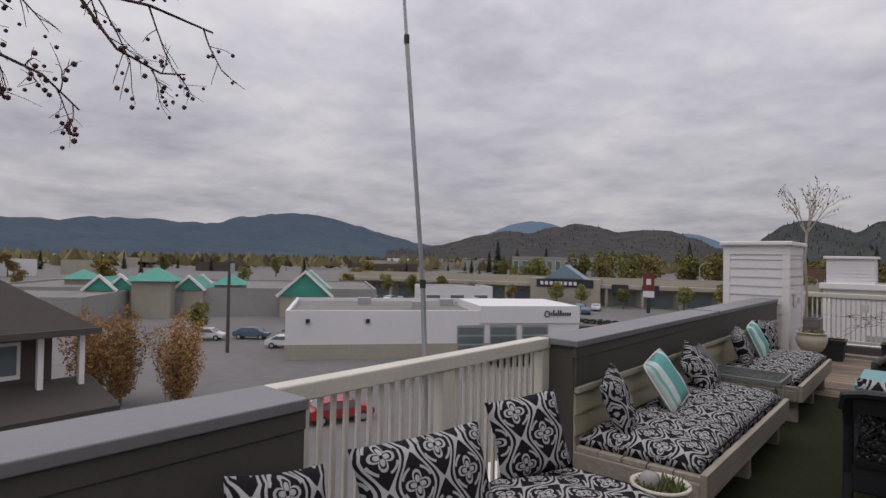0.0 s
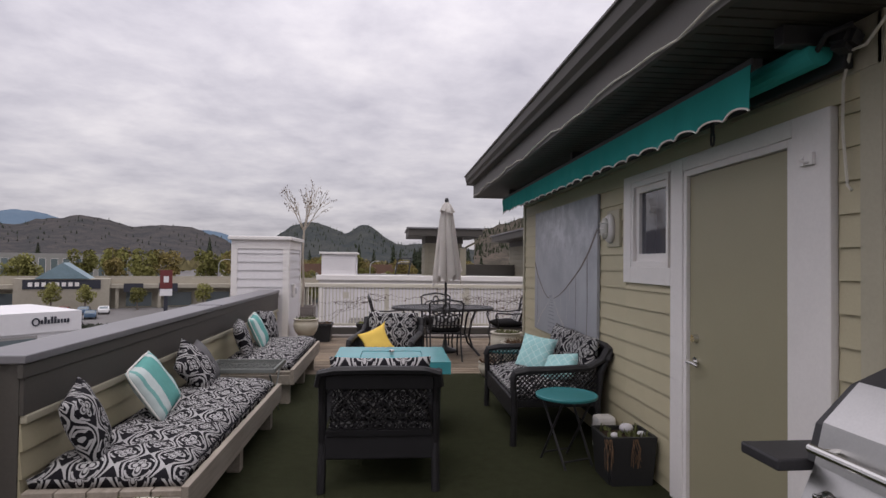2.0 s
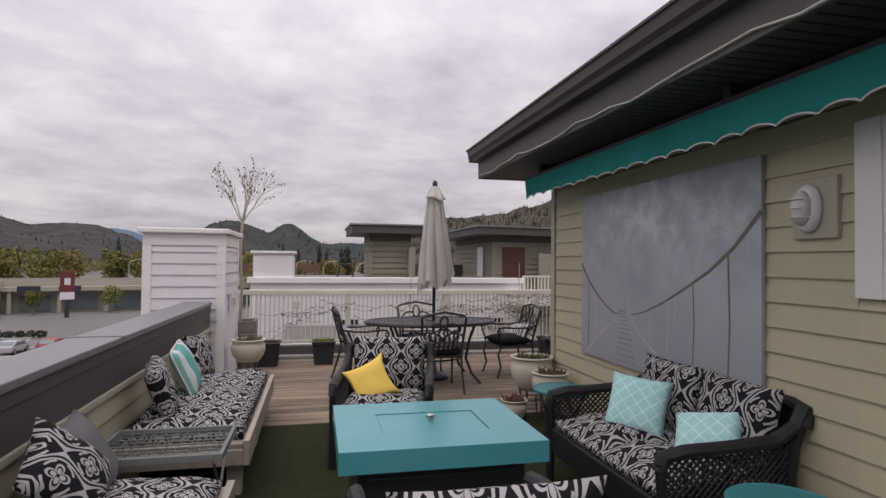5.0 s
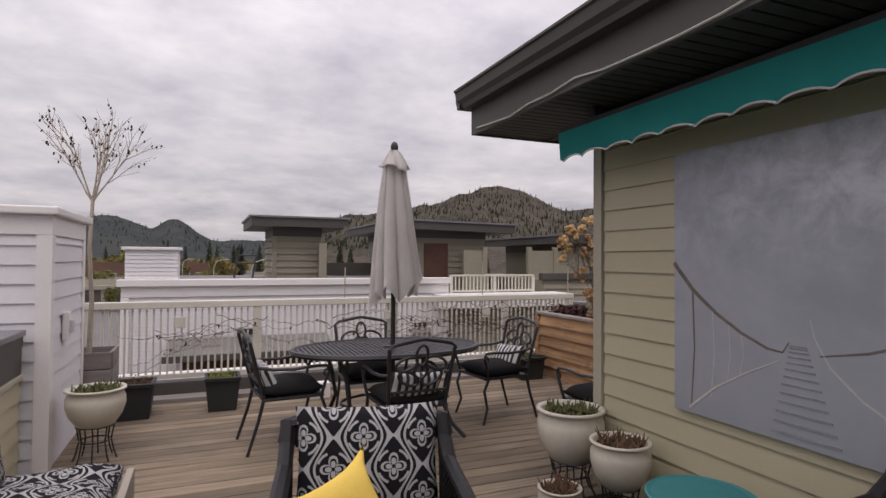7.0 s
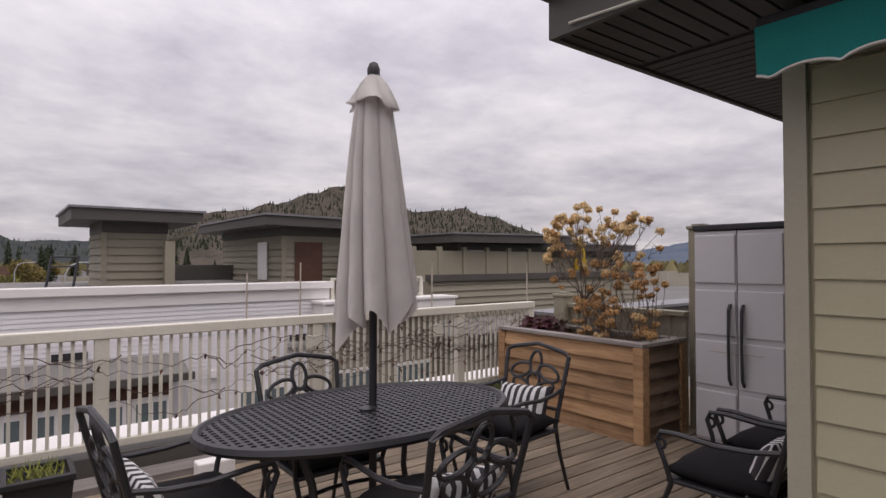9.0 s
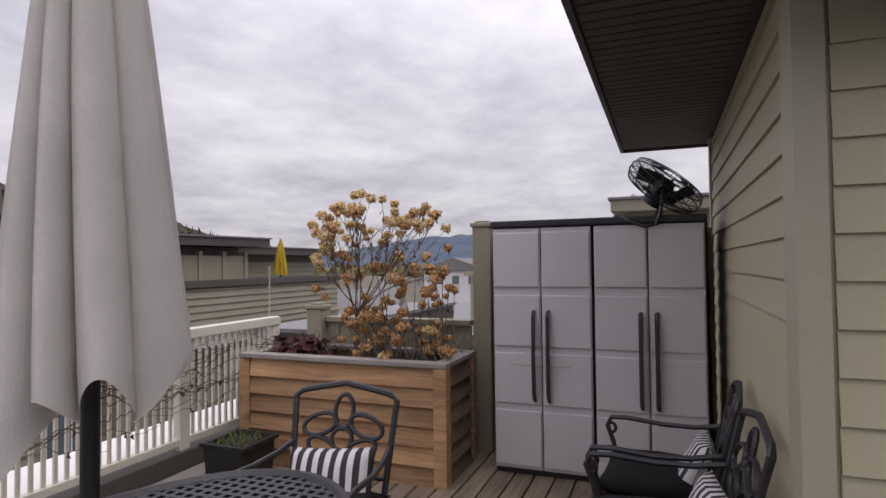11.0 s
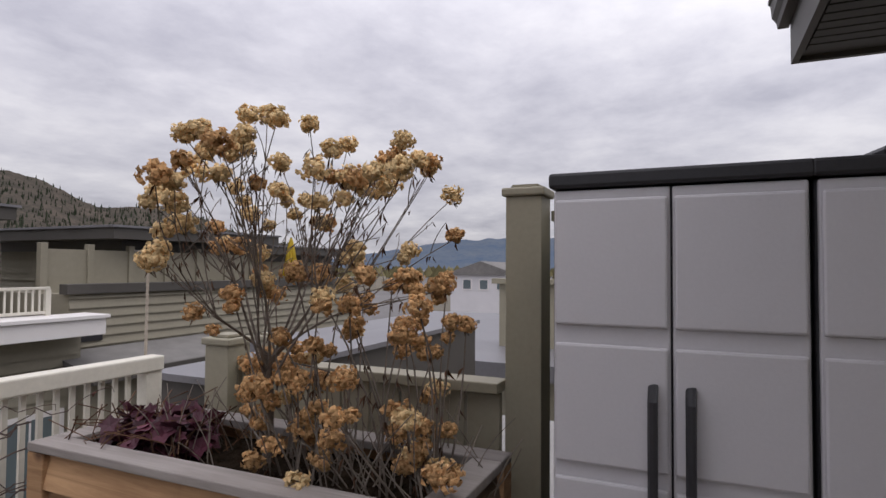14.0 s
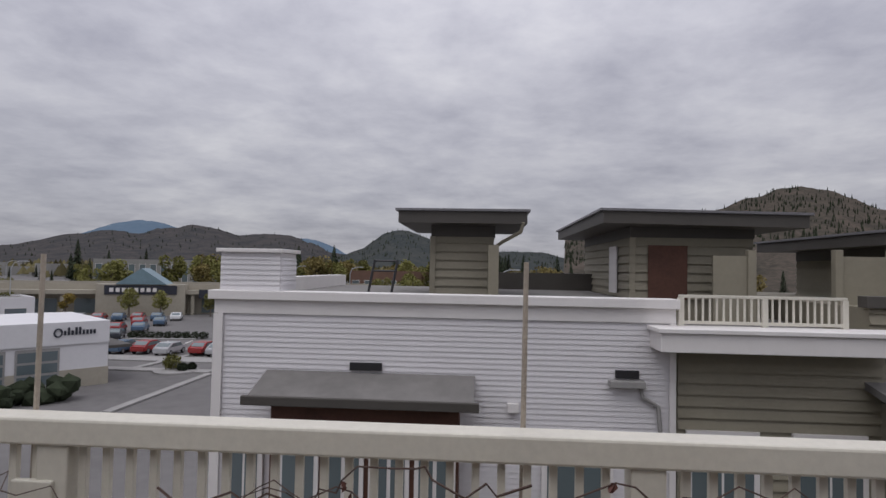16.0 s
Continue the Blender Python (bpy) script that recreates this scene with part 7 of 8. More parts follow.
block(he_, "wall", 0, 4.0, -2.6, 0.0, -0.5, 2.75, TAN_FAR)
block(he_, "roof", -0.5, 4.5, -3.1, 0.35, 2.752, 3.05, TAN_FAR, 0.02)
block(he_, "roof_edge", -0.56, 4.56, -3.16, 0.41, 3.052, 3.12, CAP, 0.01)
nf2 = thing("roof_fence", "tan board fence round the neighbour's roof", "fence", (0, 0, 0))
nf2.matrix_basis = ROW
for k in range(7):
    block(nf2, "post", 10.3 + k * 0.95, 10.44 + k * 0.95, 22.5, 22.64, 0.5, 1.98, TAN_FAR, 0.008)
for k in range(6):
    block(nf2, "panel", 10.442 + k * 0.95, 11.248 + k * 0.95, 22.55, 22.59, 0.5, 1.86, TAN_FAR)
ea = thing("roof_easel", "dark metal frame standing on the white roof", "frame", (2.0, 22.6, 0.932))
ea.matrix_basis = ROW @ ea.matrix_basis
bm = bmesh.new()
for x in (-0.25, 0.2):
    rod(bm, (x - 0.08, 0, 0), (x + 0.03, 0.1, 0.72), 0.025)
rod(bm, (-0.25, 0.06, 0.5), (0.2, 0.06, 0.5), 0.02)
rod(bm, (-0.23, 0.1, 0.70), (0.24, 0.1, 0.70), 0.02)
part("frame", bm, IRON, ea)
yp = thing("yellow_parasol", "closed yellow parasol on a neighbour's terrace", "parasol", (17.6, 22.35, 0.46))
yp.matrix_basis = ROW @ yp.matrix_basis
bm = bmesh.new()
rod(bm, (0, 0, 0.03), (0, 0, 2.0), 0.03)
part("pole", bm, IRON, yp)
bm = bmesh.new()
lathe(bm, [(0.2, 0.0), (0.2, 0.04), (0.04, 0.08)], 14)
part("base", bm, IRON, yp)
bm = bmesh.new()
folds(bm, 1.98, 0.75, 0.03, 0.24, 6, 0.25, 2, 0.04, 8, 48)
part("canopy", bm, YELLOWCLOTH, yp)
wh = thing("white_far_house", "white gabled house beyond the terraces", "house", (54.4, 27.1, 0))
block(wh, "wall", -3, 5, -2, 4, -9.0, 0.9, WHITE_SIDING)
bm = bmesh.new()
prism(bm, [(-2.6, 0.9), (4.6, 0.9), (1.0, 2.1)], 0, -3.3, 5.3)
part("roof", bm, FLATROOF, wh)
for k in range(3):
    w = block(wh, "window", -3.06, -3.005, -1.3 + k * 1.6, -0.4 + k * 1.6, -0.5, 0.5, WHITE)
    block(w, "pane", -3.075, -3.061, -1.2 + k * 1.6, -0.5 + k * 1.6, -0.4, 0.4, FARGLASS)
bh2 = thing("tan_roof_block", "tan low building with a grey roof next door", "house", (11.5, 11.0, 0))
block(bh2, "wall", -1.2, 6, -2, 6, -9.0, 0.1, TAN_FAR)
block(bh2, "coping", -1.3, 6.1, -2.1, 6.1, 0.1, 0.3, CAP)
block(bh2, "screen", 0.2, 0.35, -1.5, 2.2, 0.3, 1.25, FENCE)
block(bh2, "screen_cap", 0.12, 0.43, -1.6, 2.3, 1.25, 1.33, FENCE)

# ---- town below: one ground sheet to the horizon ----
bm = bmesh.new()
R = 4300
c0 = bm.verts.new((0, 0, -9.0))
prev = None
for r in (40, 120, 400, 1400, R):
    ring = [bm.verts.new((r * math.cos(2 * math.pi * j / 48), r * math.sin(2 * math.pi * j / 48), -9.0)) for j in range(48)]
    for j in range(48):
        if prev is None:
            bm.faces.new((c0, ring[j], ring[(j + 1) % 48]))
        else:
            bm.faces.new((prev[j], ring[j], ring[(j + 1) % 48], prev[(j + 1) % 48]))
    prev = ring
structure("ground", bm, ASPHALT, "grey asphalt lots and streets of the town")
slab("pavement_verge", -60, -18, 70, 73, -9.0, -8.87, CONCRETE, "pale concrete kerb strip by the street")
slab("pavement_island", -36, -22, 64.5, 66, -9.0, -8.86, CONCRETE, "concrete island in the car park")
slab("ground_lawn", -200, 60, 170, 300, -9.0, -8.9, mat("dull_grass", (0.085, 0.09, 0.035), 1.0, 0.4, 0.05, 1, 0.1), "dull grass beyond the shops")


def spread(x, y, k=1.05):
    """Place in the town plan, turned a little outwards round the terrace."""
    d, a = math.hypot(x - 1.2, y - 1.3), math.atan2(x - 1.2, y - 1.3) * k
    return 1.2 + d * math.sin(a), 1.3 + d * math.cos(a)


def town_box(name, label, cx, cy, rz, w, d, h, wall_m, roof_m=FLATROOF, parapet=0.5, base=None, windows=0, wh_=2.0):
    t = thing(name, label, "building", (*spread(cx, cy), -9.0), rz)
    block(t, "wall", -w / 2, w / 2, -d / 2, d / 2, 0, h, wall_m)
    block(t, "roof", -w / 2 + 0.4, w / 2 - 0.4, -d / 2 + 0.4, d / 2 - 0.4, h + 0.001, h + 0.06, roof_m)
    for x0, x1, y0, y1 in ((-w / 2, w / 2, -d / 2, -d / 2 + 0.38), (-w / 2, w / 2, d / 2 - 0.38, d / 2), (-w / 2, -w / 2 + 0.38, -d / 2 + 0.38, d / 2 - 0.38), (w / 2 - 0.38, w / 2, -d / 2 + 0.38, d / 2 - 0.38)):
        block(t, "parapet", x0, x1, y0, y1, h, h + parapet, wall_m)
    if base:
        block(t, "base_band", -w / 2 - 0.05, w / 2 + 0.05, -d / 2 - 0.05, -d / 2, 0, 1.5, base)
    for k in range(windows):
        x = -w / 2 + (k + 0.5) * w / windows
        ww = w / windows * 0.6
        wd = block(t, "window", x - ww / 2, x + ww / 2, -d / 2 - 0.08, -d / 2 - 0.002, 0.5, 0.5 + wh_, WHITE)
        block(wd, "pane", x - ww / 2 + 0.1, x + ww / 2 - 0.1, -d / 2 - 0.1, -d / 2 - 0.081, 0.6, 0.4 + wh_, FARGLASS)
    return t


RZ = math.degrees(math.atan2(24.5, 19.5))
# white service building: its long side runs from (-46, 36) to (-26.5, 60.5)
ux, uy = math.cos(radians(RZ)), math.sin(radians(RZ))
cx, cy = -36.2 - uy * 9, 48.3 + ux * 9
svc = town_box("white_service_building", "white stucco single-storey service building with a flat roof", cx, cy, RZ, 31.4, 18, 4.5, STUCCO, FLATROOF, 0.45, BEIGE)
for k in range(3):
    x = 3.4 + k * 3.6
    wd = block(svc, "bay_door", x - 1.5, x + 1.5, -9.07, -9.003, 0.0, 3.4, CONCRETE)
    for j in range(3):
        block(wd, "pane", x - 1.35, x + 1.35, -9.09, -9.071, 0.5 + j * 0.95, 1.25 + j * 0.95, FARGLASS)
for x in (-13.5, -7.5):
    block(svc, "wall_lamp", x - 0.2, x + 0.2, -9.25, -9.003, 3.7, 4.1, IRON)
block(svc, "tower", 4.4, 15.72, -9.15, 2.0, 3.6, 5.45, STUCCO)
for k in range(9):
    block(svc, "sign_letter", 12.3 + k * 0.27, 12.46 + k * 0.27, -9.24, -9.152, 4.4, 4.4 + (0.62 if k in (1, 3, 4) else 0.36), SIGNDARK)
bm = bmesh.new()
tube(bm, [(11.9 + 0.27 * math.cos(a), -9.2, 4.6 + 0.32 * math.sin(a)) for a in [j * math.pi / 8 for j in range(16)]], 0.07, 6, closed=True)
part("sign_mark", bm, SIGNDARK, svc)
block(svc, "canopy", 15.73, 17.6, -9.0, -2.0, 3.0, 3.25, DARK)
for k, (x, y) in enumerate(((-8, 3), (-2, -3), (6, 4), (2, 1))):
    block(svc, "roof_unit", x, x + 1.6, y, y + 1.2, 4.56, 5.4, GALV)
bm = bmesh.new()
for k in range(34):
    bmesh.ops.create_icosphere(bm, subdivisions=1, radius=random.uniform(0.5, 0.85), matrix=Matrix.Translation((random.uniform(-4.5, 3), random.uniform(-1, 1), random.uniform(0.3, 1.2))))
for v in bm.verts:
    v.co += noise.noise_vector(v.co * 3) * 0.35
tagged(single("hedge", bm, CONIFER, "clipped dark hedge beside the white building", "hedge", m=pose(*spread(-27.5, 51.5), -9.0, 0, 0, RZ)), kind="stuff")

town_box("grey_mall", "long grey block mall with a flat roof", -104, 62, RZ, 64, 34, 4.3, GREYWALL, FLATROOF, 0.4)
town_box("grey_annex", "grey annex of the mall behind the yard", -98, 30, RZ, 26, 20, 4.0, GREYWALL, FLATROOF, 0.4, windows=3)
for k, (x, y, s, hh) in enumerate(((-93.6, 47.5, 4.0, 5.9), (-89, 57.6, 3.2, 5.2), (-116, 45.6, 3.2, 5.4))):
    t = thing("pyramid_turret", "turquoise pyramid roof on a square turret", "turret", (*spread(x, y), -9.0), RZ, "turquoise roofs of the mall")
    block(t, "wall", -s * 0.72, s * 0.72, -s * 0.72, s * 0.72, 0, hh, BEIGE)
    bm = bmesh.new()
    bmesh.ops.create_cone(bm, cap_ends=True, segments=4, radius1=s * 1.28, radius2=0.15, depth=s * 0.55, matrix=Matrix.Translation((0, 0, hh + s * 0.275)) @ Matrix.Rotation(radians(45), 4, "Z"))
    part("roof", bm, GREENROOF, t)
for k, (x, y) in enumerate(((-97.9, 45.6), (-99.1, 42.9), (-92.7, 53.5), (-78.5, 65.2))):
    t = thing("gabled_front", "turquoise gabled roof with white edges on the mall", "gable", (*spread(x, y), -9.0), RZ - 6, "turquoise roofs of the mall")
    s = 4.2 if k == 3 else 2.2
    gz = 3.6 if k == 3 else 4.4
    block(t, "wall", -s, s, -3, 3, 0, gz, BEIGE)
    bm = bmesh.new()
    prism(bm, [(-s - 0.4, gz - 0.1), (s + 0.4, gz - 0.1), (0, gz + s * 0.95)], 1, -3.2, 3.2)
    part("roof", bm, GREENROOF, t)
    for q in (-3.35, 3.35):
        bm = bmesh.new()
        tube(bm, [(-s - 0.5, q, gz - 0.1), (0, q, gz + 0.15 + s * 0.95), (s + 0.5, q, gz - 0.1)], 0.32, 4)
        part("edge_trim", bm, WHITE, t)

# strip of shops across the wide car park
shops = town_box("beige_shops", "long beige strip of shops with a blue gabled entrance", -66, 132, 20, 120, 16, 5.6, BEIGE, FLATROOF, 0.6)
for k in range(15):
    x = -55 + k * 7.8
    wd = block(shops, "shop_window", x - 2.6, x + 2.6, -8.12, -8.003, 0.2, 3.4, FENCE)
    block(wd, "pane", x - 2.4, x + 2.4, -8.16, -8.122, 0.3, 3.2, FARGLASS)
    block(shops, "column", x - 4.2, x - 3.6, -10.2, -9.5, 0, 4.2, BEIGE)
block(shops, "arcade_roof", -59, 59, -10.6, -8.01, 4.2, 5.0, BEIGE)
ent = block(shops, "entrance", -6, 10, -11.5, -8.02, 0, 6.2, BEIGE)
bm = bmesh.new()
prism(bm, [(-4.6, 6.2), (4.6, 6.2), (0, 9.4)], 1, -11.9, -4)
for v in bm.verts:
    v.co.x += 2
part("gable_roof", bm, BLUEROOF, ent)
block(ent, "sign_panel", -4.5, 8.5, -11.66, -11.51, 4.2, 6.0, SIGNDARK)
for k in range(8):
    block(ent, "sign_letter", -3.6 + k * 1.1, -2.9 + k * 1.1, -11.72, -11.661, 4.7, 5.5, WHITE)
for k in (12.5, 19.0):
    block(shops, "sign_panel", k, k + 3.6, -10.72, -10.62, 3.4, 5.2, SIGNDARK)
town_box("grey_apartments", "pale grey four-storey apartment block beyond the shops", -110, 235, 18, 60, 16, 11.5, GREYWALL, BROWNROOF, 0.3, windows=16, wh_=9.5)
town_box("brown_apartments", "brown apartment block among trees", -14, 190, 10, 44, 14, 9.0, mat("brown_brick", (0.16, 0.095, 0.07), 0.9, 0.2, 0.3, 3, 0.1), BROWNROOF, 0.3, windows=12, wh_=6.0)
town_box("low_shop", "low white shop among parked cars", -78, 104, RZ, 16, 10, 4.0, STUCCO, FLATROOF, 0.3, windows=3)
rng = random.Random(77)
for k in range(46):
    a, d = radians(rng.uniform(-15, 85)), rng.uniform(240, 900)
    town_box("far_house", "small far building in the town", -d * math.sin(a), d * math.cos(a), rng.uniform(0, 90), rng.uniform(10, 30), rng.uniform(9, 16), rng.uniform(4, 9), rng.choice((STUCCO, BEIGE, GREYWALL, BROWNWALL)), rng.choice((BROWNROOF, FLATROOF, FLATROOF)), 0.2)["group"] = "far buildings of the town"
for k in range(8):
    a, d = radians(rng.uniform(-75, -30)), rng.uniform(60, 300)
    town_box("far_house", "small far building in the town", -d * math.sin(a), d * math.cos(a), rng.uniform(0, 90), rng.uniform(10, 20), rng.uniform(9, 16), rng.uniform(5, 9), rng.choice((STUCCO, BEIGE)), BROWNROOF, 0.2)["group"] = "far buildings of the town"

# brown house next door with a hipped roof
bhx = thing("brown_house", "dark brown house with hipped roof and white windows", "house", (*spread(-33.2, 3.5), -8.25), 3)
block(bhx, "wall", -8, 5.0, -9, 8.2, -0.8, 6.4, BROWNWALL)
bm = bmesh.new()
lo = [bm.verts.new(p) for p in ((-9.4, -10.4, 6.3), (6.4, -10.4, 6.3), (6.4, 9.6, 6.3), (-9.4, 9.6, 6.3))]
hi = [bm.verts.new(p) for p in ((-4.0, -4.0, 11.0), (0.0, -4.0, 11.0), (0.0, 3.0, 11.0), (-4.0, 3.0, 11.0))]
for k in range(4):
    bm.faces.new((lo[k], lo[(k + 1) % 4], hi[(k + 1) % 4], hi[k]))
bm.faces.new(lo[::-1])
bm.faces.new(hi)
part("roof", bm, BROWNROOF, bhx)
block(bhx, "eave_board", 6.38, 6.5, -10.45, 9.65, 6.05, 6.34, DARK)
bm = bmesh.new()
prism(bm, [(5.0, 3.7), (8.2, 2.9), (8.2, 3.1), (5.0, 4.0)], 1, -9.5, 9.8)
part("porch_roof", bm, BROWNROOF, bhx)
for k, y in enumerate((-6.0, -1.2, 3.6)):
    w = block(bhx, "window", 5.0, 5.08, y, y + 3.4, 4.2, 5.8, WHITE)
    for j in range(3):
        block(w, "pane", 5.081, 5.1, y + 0.15 + j * 1.08, y + 1.1 + j * 1.08, 4.4, 5.65, FARGLASS)
for y in (7.4, 9.0):
    block(bhx, "porch_post", 5.6, 5.85, y, y + 0.22, 3.6, 6.05, WHITE)


# ---- cars ----
def car(body_m):
    c = thing("parked_car", "parked car in the town's car park", "car", (0, 0, 0), 0, "parked cars")
    bm = bmesh.new()
    prism(bm, [(-2.15, 0.35), (2.15, 0.35), (2.2, 0.75), (1.3, 0.92), (0.75, 1.42), (-1.0, 1.45), (-1.7, 0.98), (-2.2, 0.92)], 1, -0.86, 0.86)
    bmesh.ops.bevel(bm, geom=list(bm.edges), offset=0.09, segments=2, affect="EDGES")
    b = part("body", bm, body_m, c)
    for s in (-1, 1):
        bm = bmesh.new()
        prism(bm, [(1.1, 0.95), (0.68, 1.34), (-0.92, 1.36), (-1.5, 0.98)], 1, s * 0.862 - 0.006, s * 0.862 + 0.006)
        part("side_window", bm, FARGLASS, b)
    bm = bmesh.new()
    obox(bm, (1.05, 0, 1.18), (0.02, 1.4, 0.62), (0, -48, 0))
    part("windscreen", bm, FARGLASS, b)
    bm = bmesh.new()
    obox(bm, (-1.38, 0, 1.24), (0.02, 1.4, 0.66), (0, 58, 0))
    part("rear_window", bm, FARGLASS, b)
    for x in (-1.35, 1.35):
        for s in (-1, 1):
            bm = bmesh.new()
            rod(bm, (x, s * 0.68, 0.33), (x, s * 0.89, 0.33), 0.33, None, 16)
            w = part("wheel", bm, TYRE, c)
            bm = bmesh.new()
            rod(bm, (x, s * 0.88, 0.33), (x, s * 0.90, 0.33), 0.2, None, 12)
            part("rim", bm, GALV, w)
    return c


protos = []
for nm, col in (("silver", (0.42, 0.42, 0.43)), ("white", (0.7, 0.7, 0.7)), ("red", (0.30, 0.03, 0.03)), ("dark", (0.04, 0.045, 0.055)), ("blue", (0.08, 0.13, 0.2))):
    c = car(mat(nm + "_car_paint", col, 0.25, 0.05, 1, 30, 0.0, spec=0.6))
    tagged(c, nm + " car parked on the asphalt")
    protos.append(c)
spots = [(-26.5, 26.0, 70), (-30.5, 24.5, 72), (-23.0, 29.5, 66), (-61, 43, 40), (-57.5, 46.5, 38), (-52.5, 41.5, 40), (-50.0, 44.5, 40), (-64, 39, 45)]
for r in range(4):
    for k in range(17):
        if rng.random() < 0.72:
            t = -52 + k * 3.0
            spots.append((-66 + t * math.cos(radians(20)) + 20 + r * 2, 132 + t * math.sin(radians(20)) - 16 - r * 9, 110 + rng.uniform(-4, 4)))
for k in range(9):
    spots.append((-24 - k * 2.9 - rng.uniform(0, 1), 76 + rng.uniform(-1, 1), 90))
for i, (x, y, rz) in enumerate(spots):
    src = protos[(2 if i == 0 else i * 7 + i // 3) % 5] if i > 4 else protos[(2, 1, 0, 4, 0)[i]]
    if i < 5:
        src.matrix_basis = pose(*spread(x, y), -9.0, 0, 0, rz)
    if i >= 5:
        copy_thing(src, pose(*spread(x, y), -9.0, 0, 0, rz))
protos[3].matrix_basis = pose(*spread(-47.5, 47.5), -9.0, 0, 0, 40)

# utility pole, street lamps, pylon sign
up = thing("utility_pole", "tall dark wooden utility pole by the yard", "pole", (*spread(-54.0, 35.5), -9.0))
bm = bmesh.new()
rod(bm, (0, 0, 0), (0, 0, 10.6), 0.2, 0.14, 10)
part("mast", bm, BROWNWALL, up)
bm = bmesh.new()
bbox(bm, -0.9, 0.9, -0.08, 0.08, 9.6, 9.8)
part("crossarm", bm, BROWNWALL, up)
bm = bmesh.new()
rod(bm, (0.3, 0.2, 8.6), (0.3, 0.2, 9.5), 0.25)
part("transformer", bm, GALV, up)


def street_lamp():
    s = thing("street_lamp", "grey curved street lamp by the road", "street lamp", (0, 0, 0), 0, "street lamps")
    bm = bmesh.new()
    tube(bm, [(0, 0, 0), (0, 0, 6), (0, 0, 9.0), (0.4, 0, 10.0), (1.3, 0, 10.4), (2.2, 0, 10.4)], 0.10, 8, 0.06)
    part("mast", bm, GALV, s)
    bm = bmesh.new()
    bbox(bm, 1.9, 2.7, -0.14, 0.14, 10.32, 10.48, 0.03)
    part("head", bm, GALV, s)
    return s


sl = street_lamp()
sl.matrix_basis = pose(*spread(-40, 150), -9, 0, 0, 20)
for x, y, rz in ((-78, 112, 40), (-22, 128, 10), (-4, 150, 30), (2, 118, -20), (-110, 150, 0), (6.0, 86, -10)):
    copy_thing(sl, pose(*spread(x, y), -9, 0, 0, rz))
py = thing("pylon_sign", "tall red and white pylon sign at the car park", "sign", (*spread(-40.5, 118), -9.0), 20)
block(py, "post", -0.35, 0.35, -0.3, 0.3, 0, 3.2, SIGNDARK)
block(py, "upper_panel", -1.1, 1.1, -0.35, 0.35, 4.6, 8.2, SIGNRED)
block(py, "lower_panel", -1.1, 1.1, -0.35, 0.35, 3.2, 4.5, STUCCO)
block(py, "symbol", -0.45, 0.45, -0.38, -0.352, 5.8, 7.0, STUCCO)


# ---- trees ----
def leaf_mass(bm, blobs, count, size, rng):
    """Crown of many small leaf clumps scattered through overlapping lobes."""
    for _ in range(count):
        c, r = rng.choice(blobs)
        d = Vector((rng.gauss(0, 1), rng.gauss(0, 1), rng.gauss(0, 1))).normalized() * rng.uniform(0.5, 1.0)
        p = Vector(c) + Vector((d.x * r[0], d.y * r[1], d.z * r[2]))
        s = size * rng.uniform(0.5, 1.2)
        q = Vector((rng.gauss(0, 1), rng.gauss(0, 1), rng.gauss(0, 1))).normalized()
        t1 = q.orthogonal().normalized() * s
        t2 = q.cross(t1)
        v = [bm.verts.new(p + x) for x in (-t1, -t2 * 0.6 + q * s * 0.3, t1, t2 * 0.6 - q * s * 0.2)]
        bm.faces.new((v[0], v[1], v[2]))
        bm.faces.new((v[0], v[2], v[3]))


def broad_tree(h, seed, crown_m, label, group, count=900, size=0.28, slim=1.0):
    r = random.Random(seed)
    t = thing("tree", label, "tree", (0, 0, 0), 0, group)
    bm = bmesh.new()
    tube(bm, [(0, 0, -0.05), (0.05 * h * 0.1, 0, h * 0.25), (0, 0, h * 0.55), (0, 0, h * 0.85)], 0.035 * h, 7, 0.008 * h)
    blobs = []
    for k in range(8):
        a = k * 2.4 + r.uniform(-.4, .4)
        z = h * r.uniform(0.42, 0.82)
        q = h * 0.17 * slim * r.uniform(0.5, 1.2)
        p = (q * math.cos(a), q * math.sin(a), z)
        tube(bm, [(0, 0, h * 0.30 + k * h * 0.03), (p[0] * 0.5, p[1] * 0.5, z * 0.85), p], 0.012 * h, 5, 0.004 * h)
        blobs.append((p, (h * 0.17 * slim * r.uniform(.7, 1.2), h * 0.17 * slim * r.uniform(.7, 1.2), h * 0.16 * r.uniform(.7, 1.2))))
    part("trunk", bm, BARK, t)
    bm = bmesh.new()
    leaf_mass(bm, blobs, count, size, r)
    tagged(part("crown", bm, crown_m, t), kind="stuff")
    return t


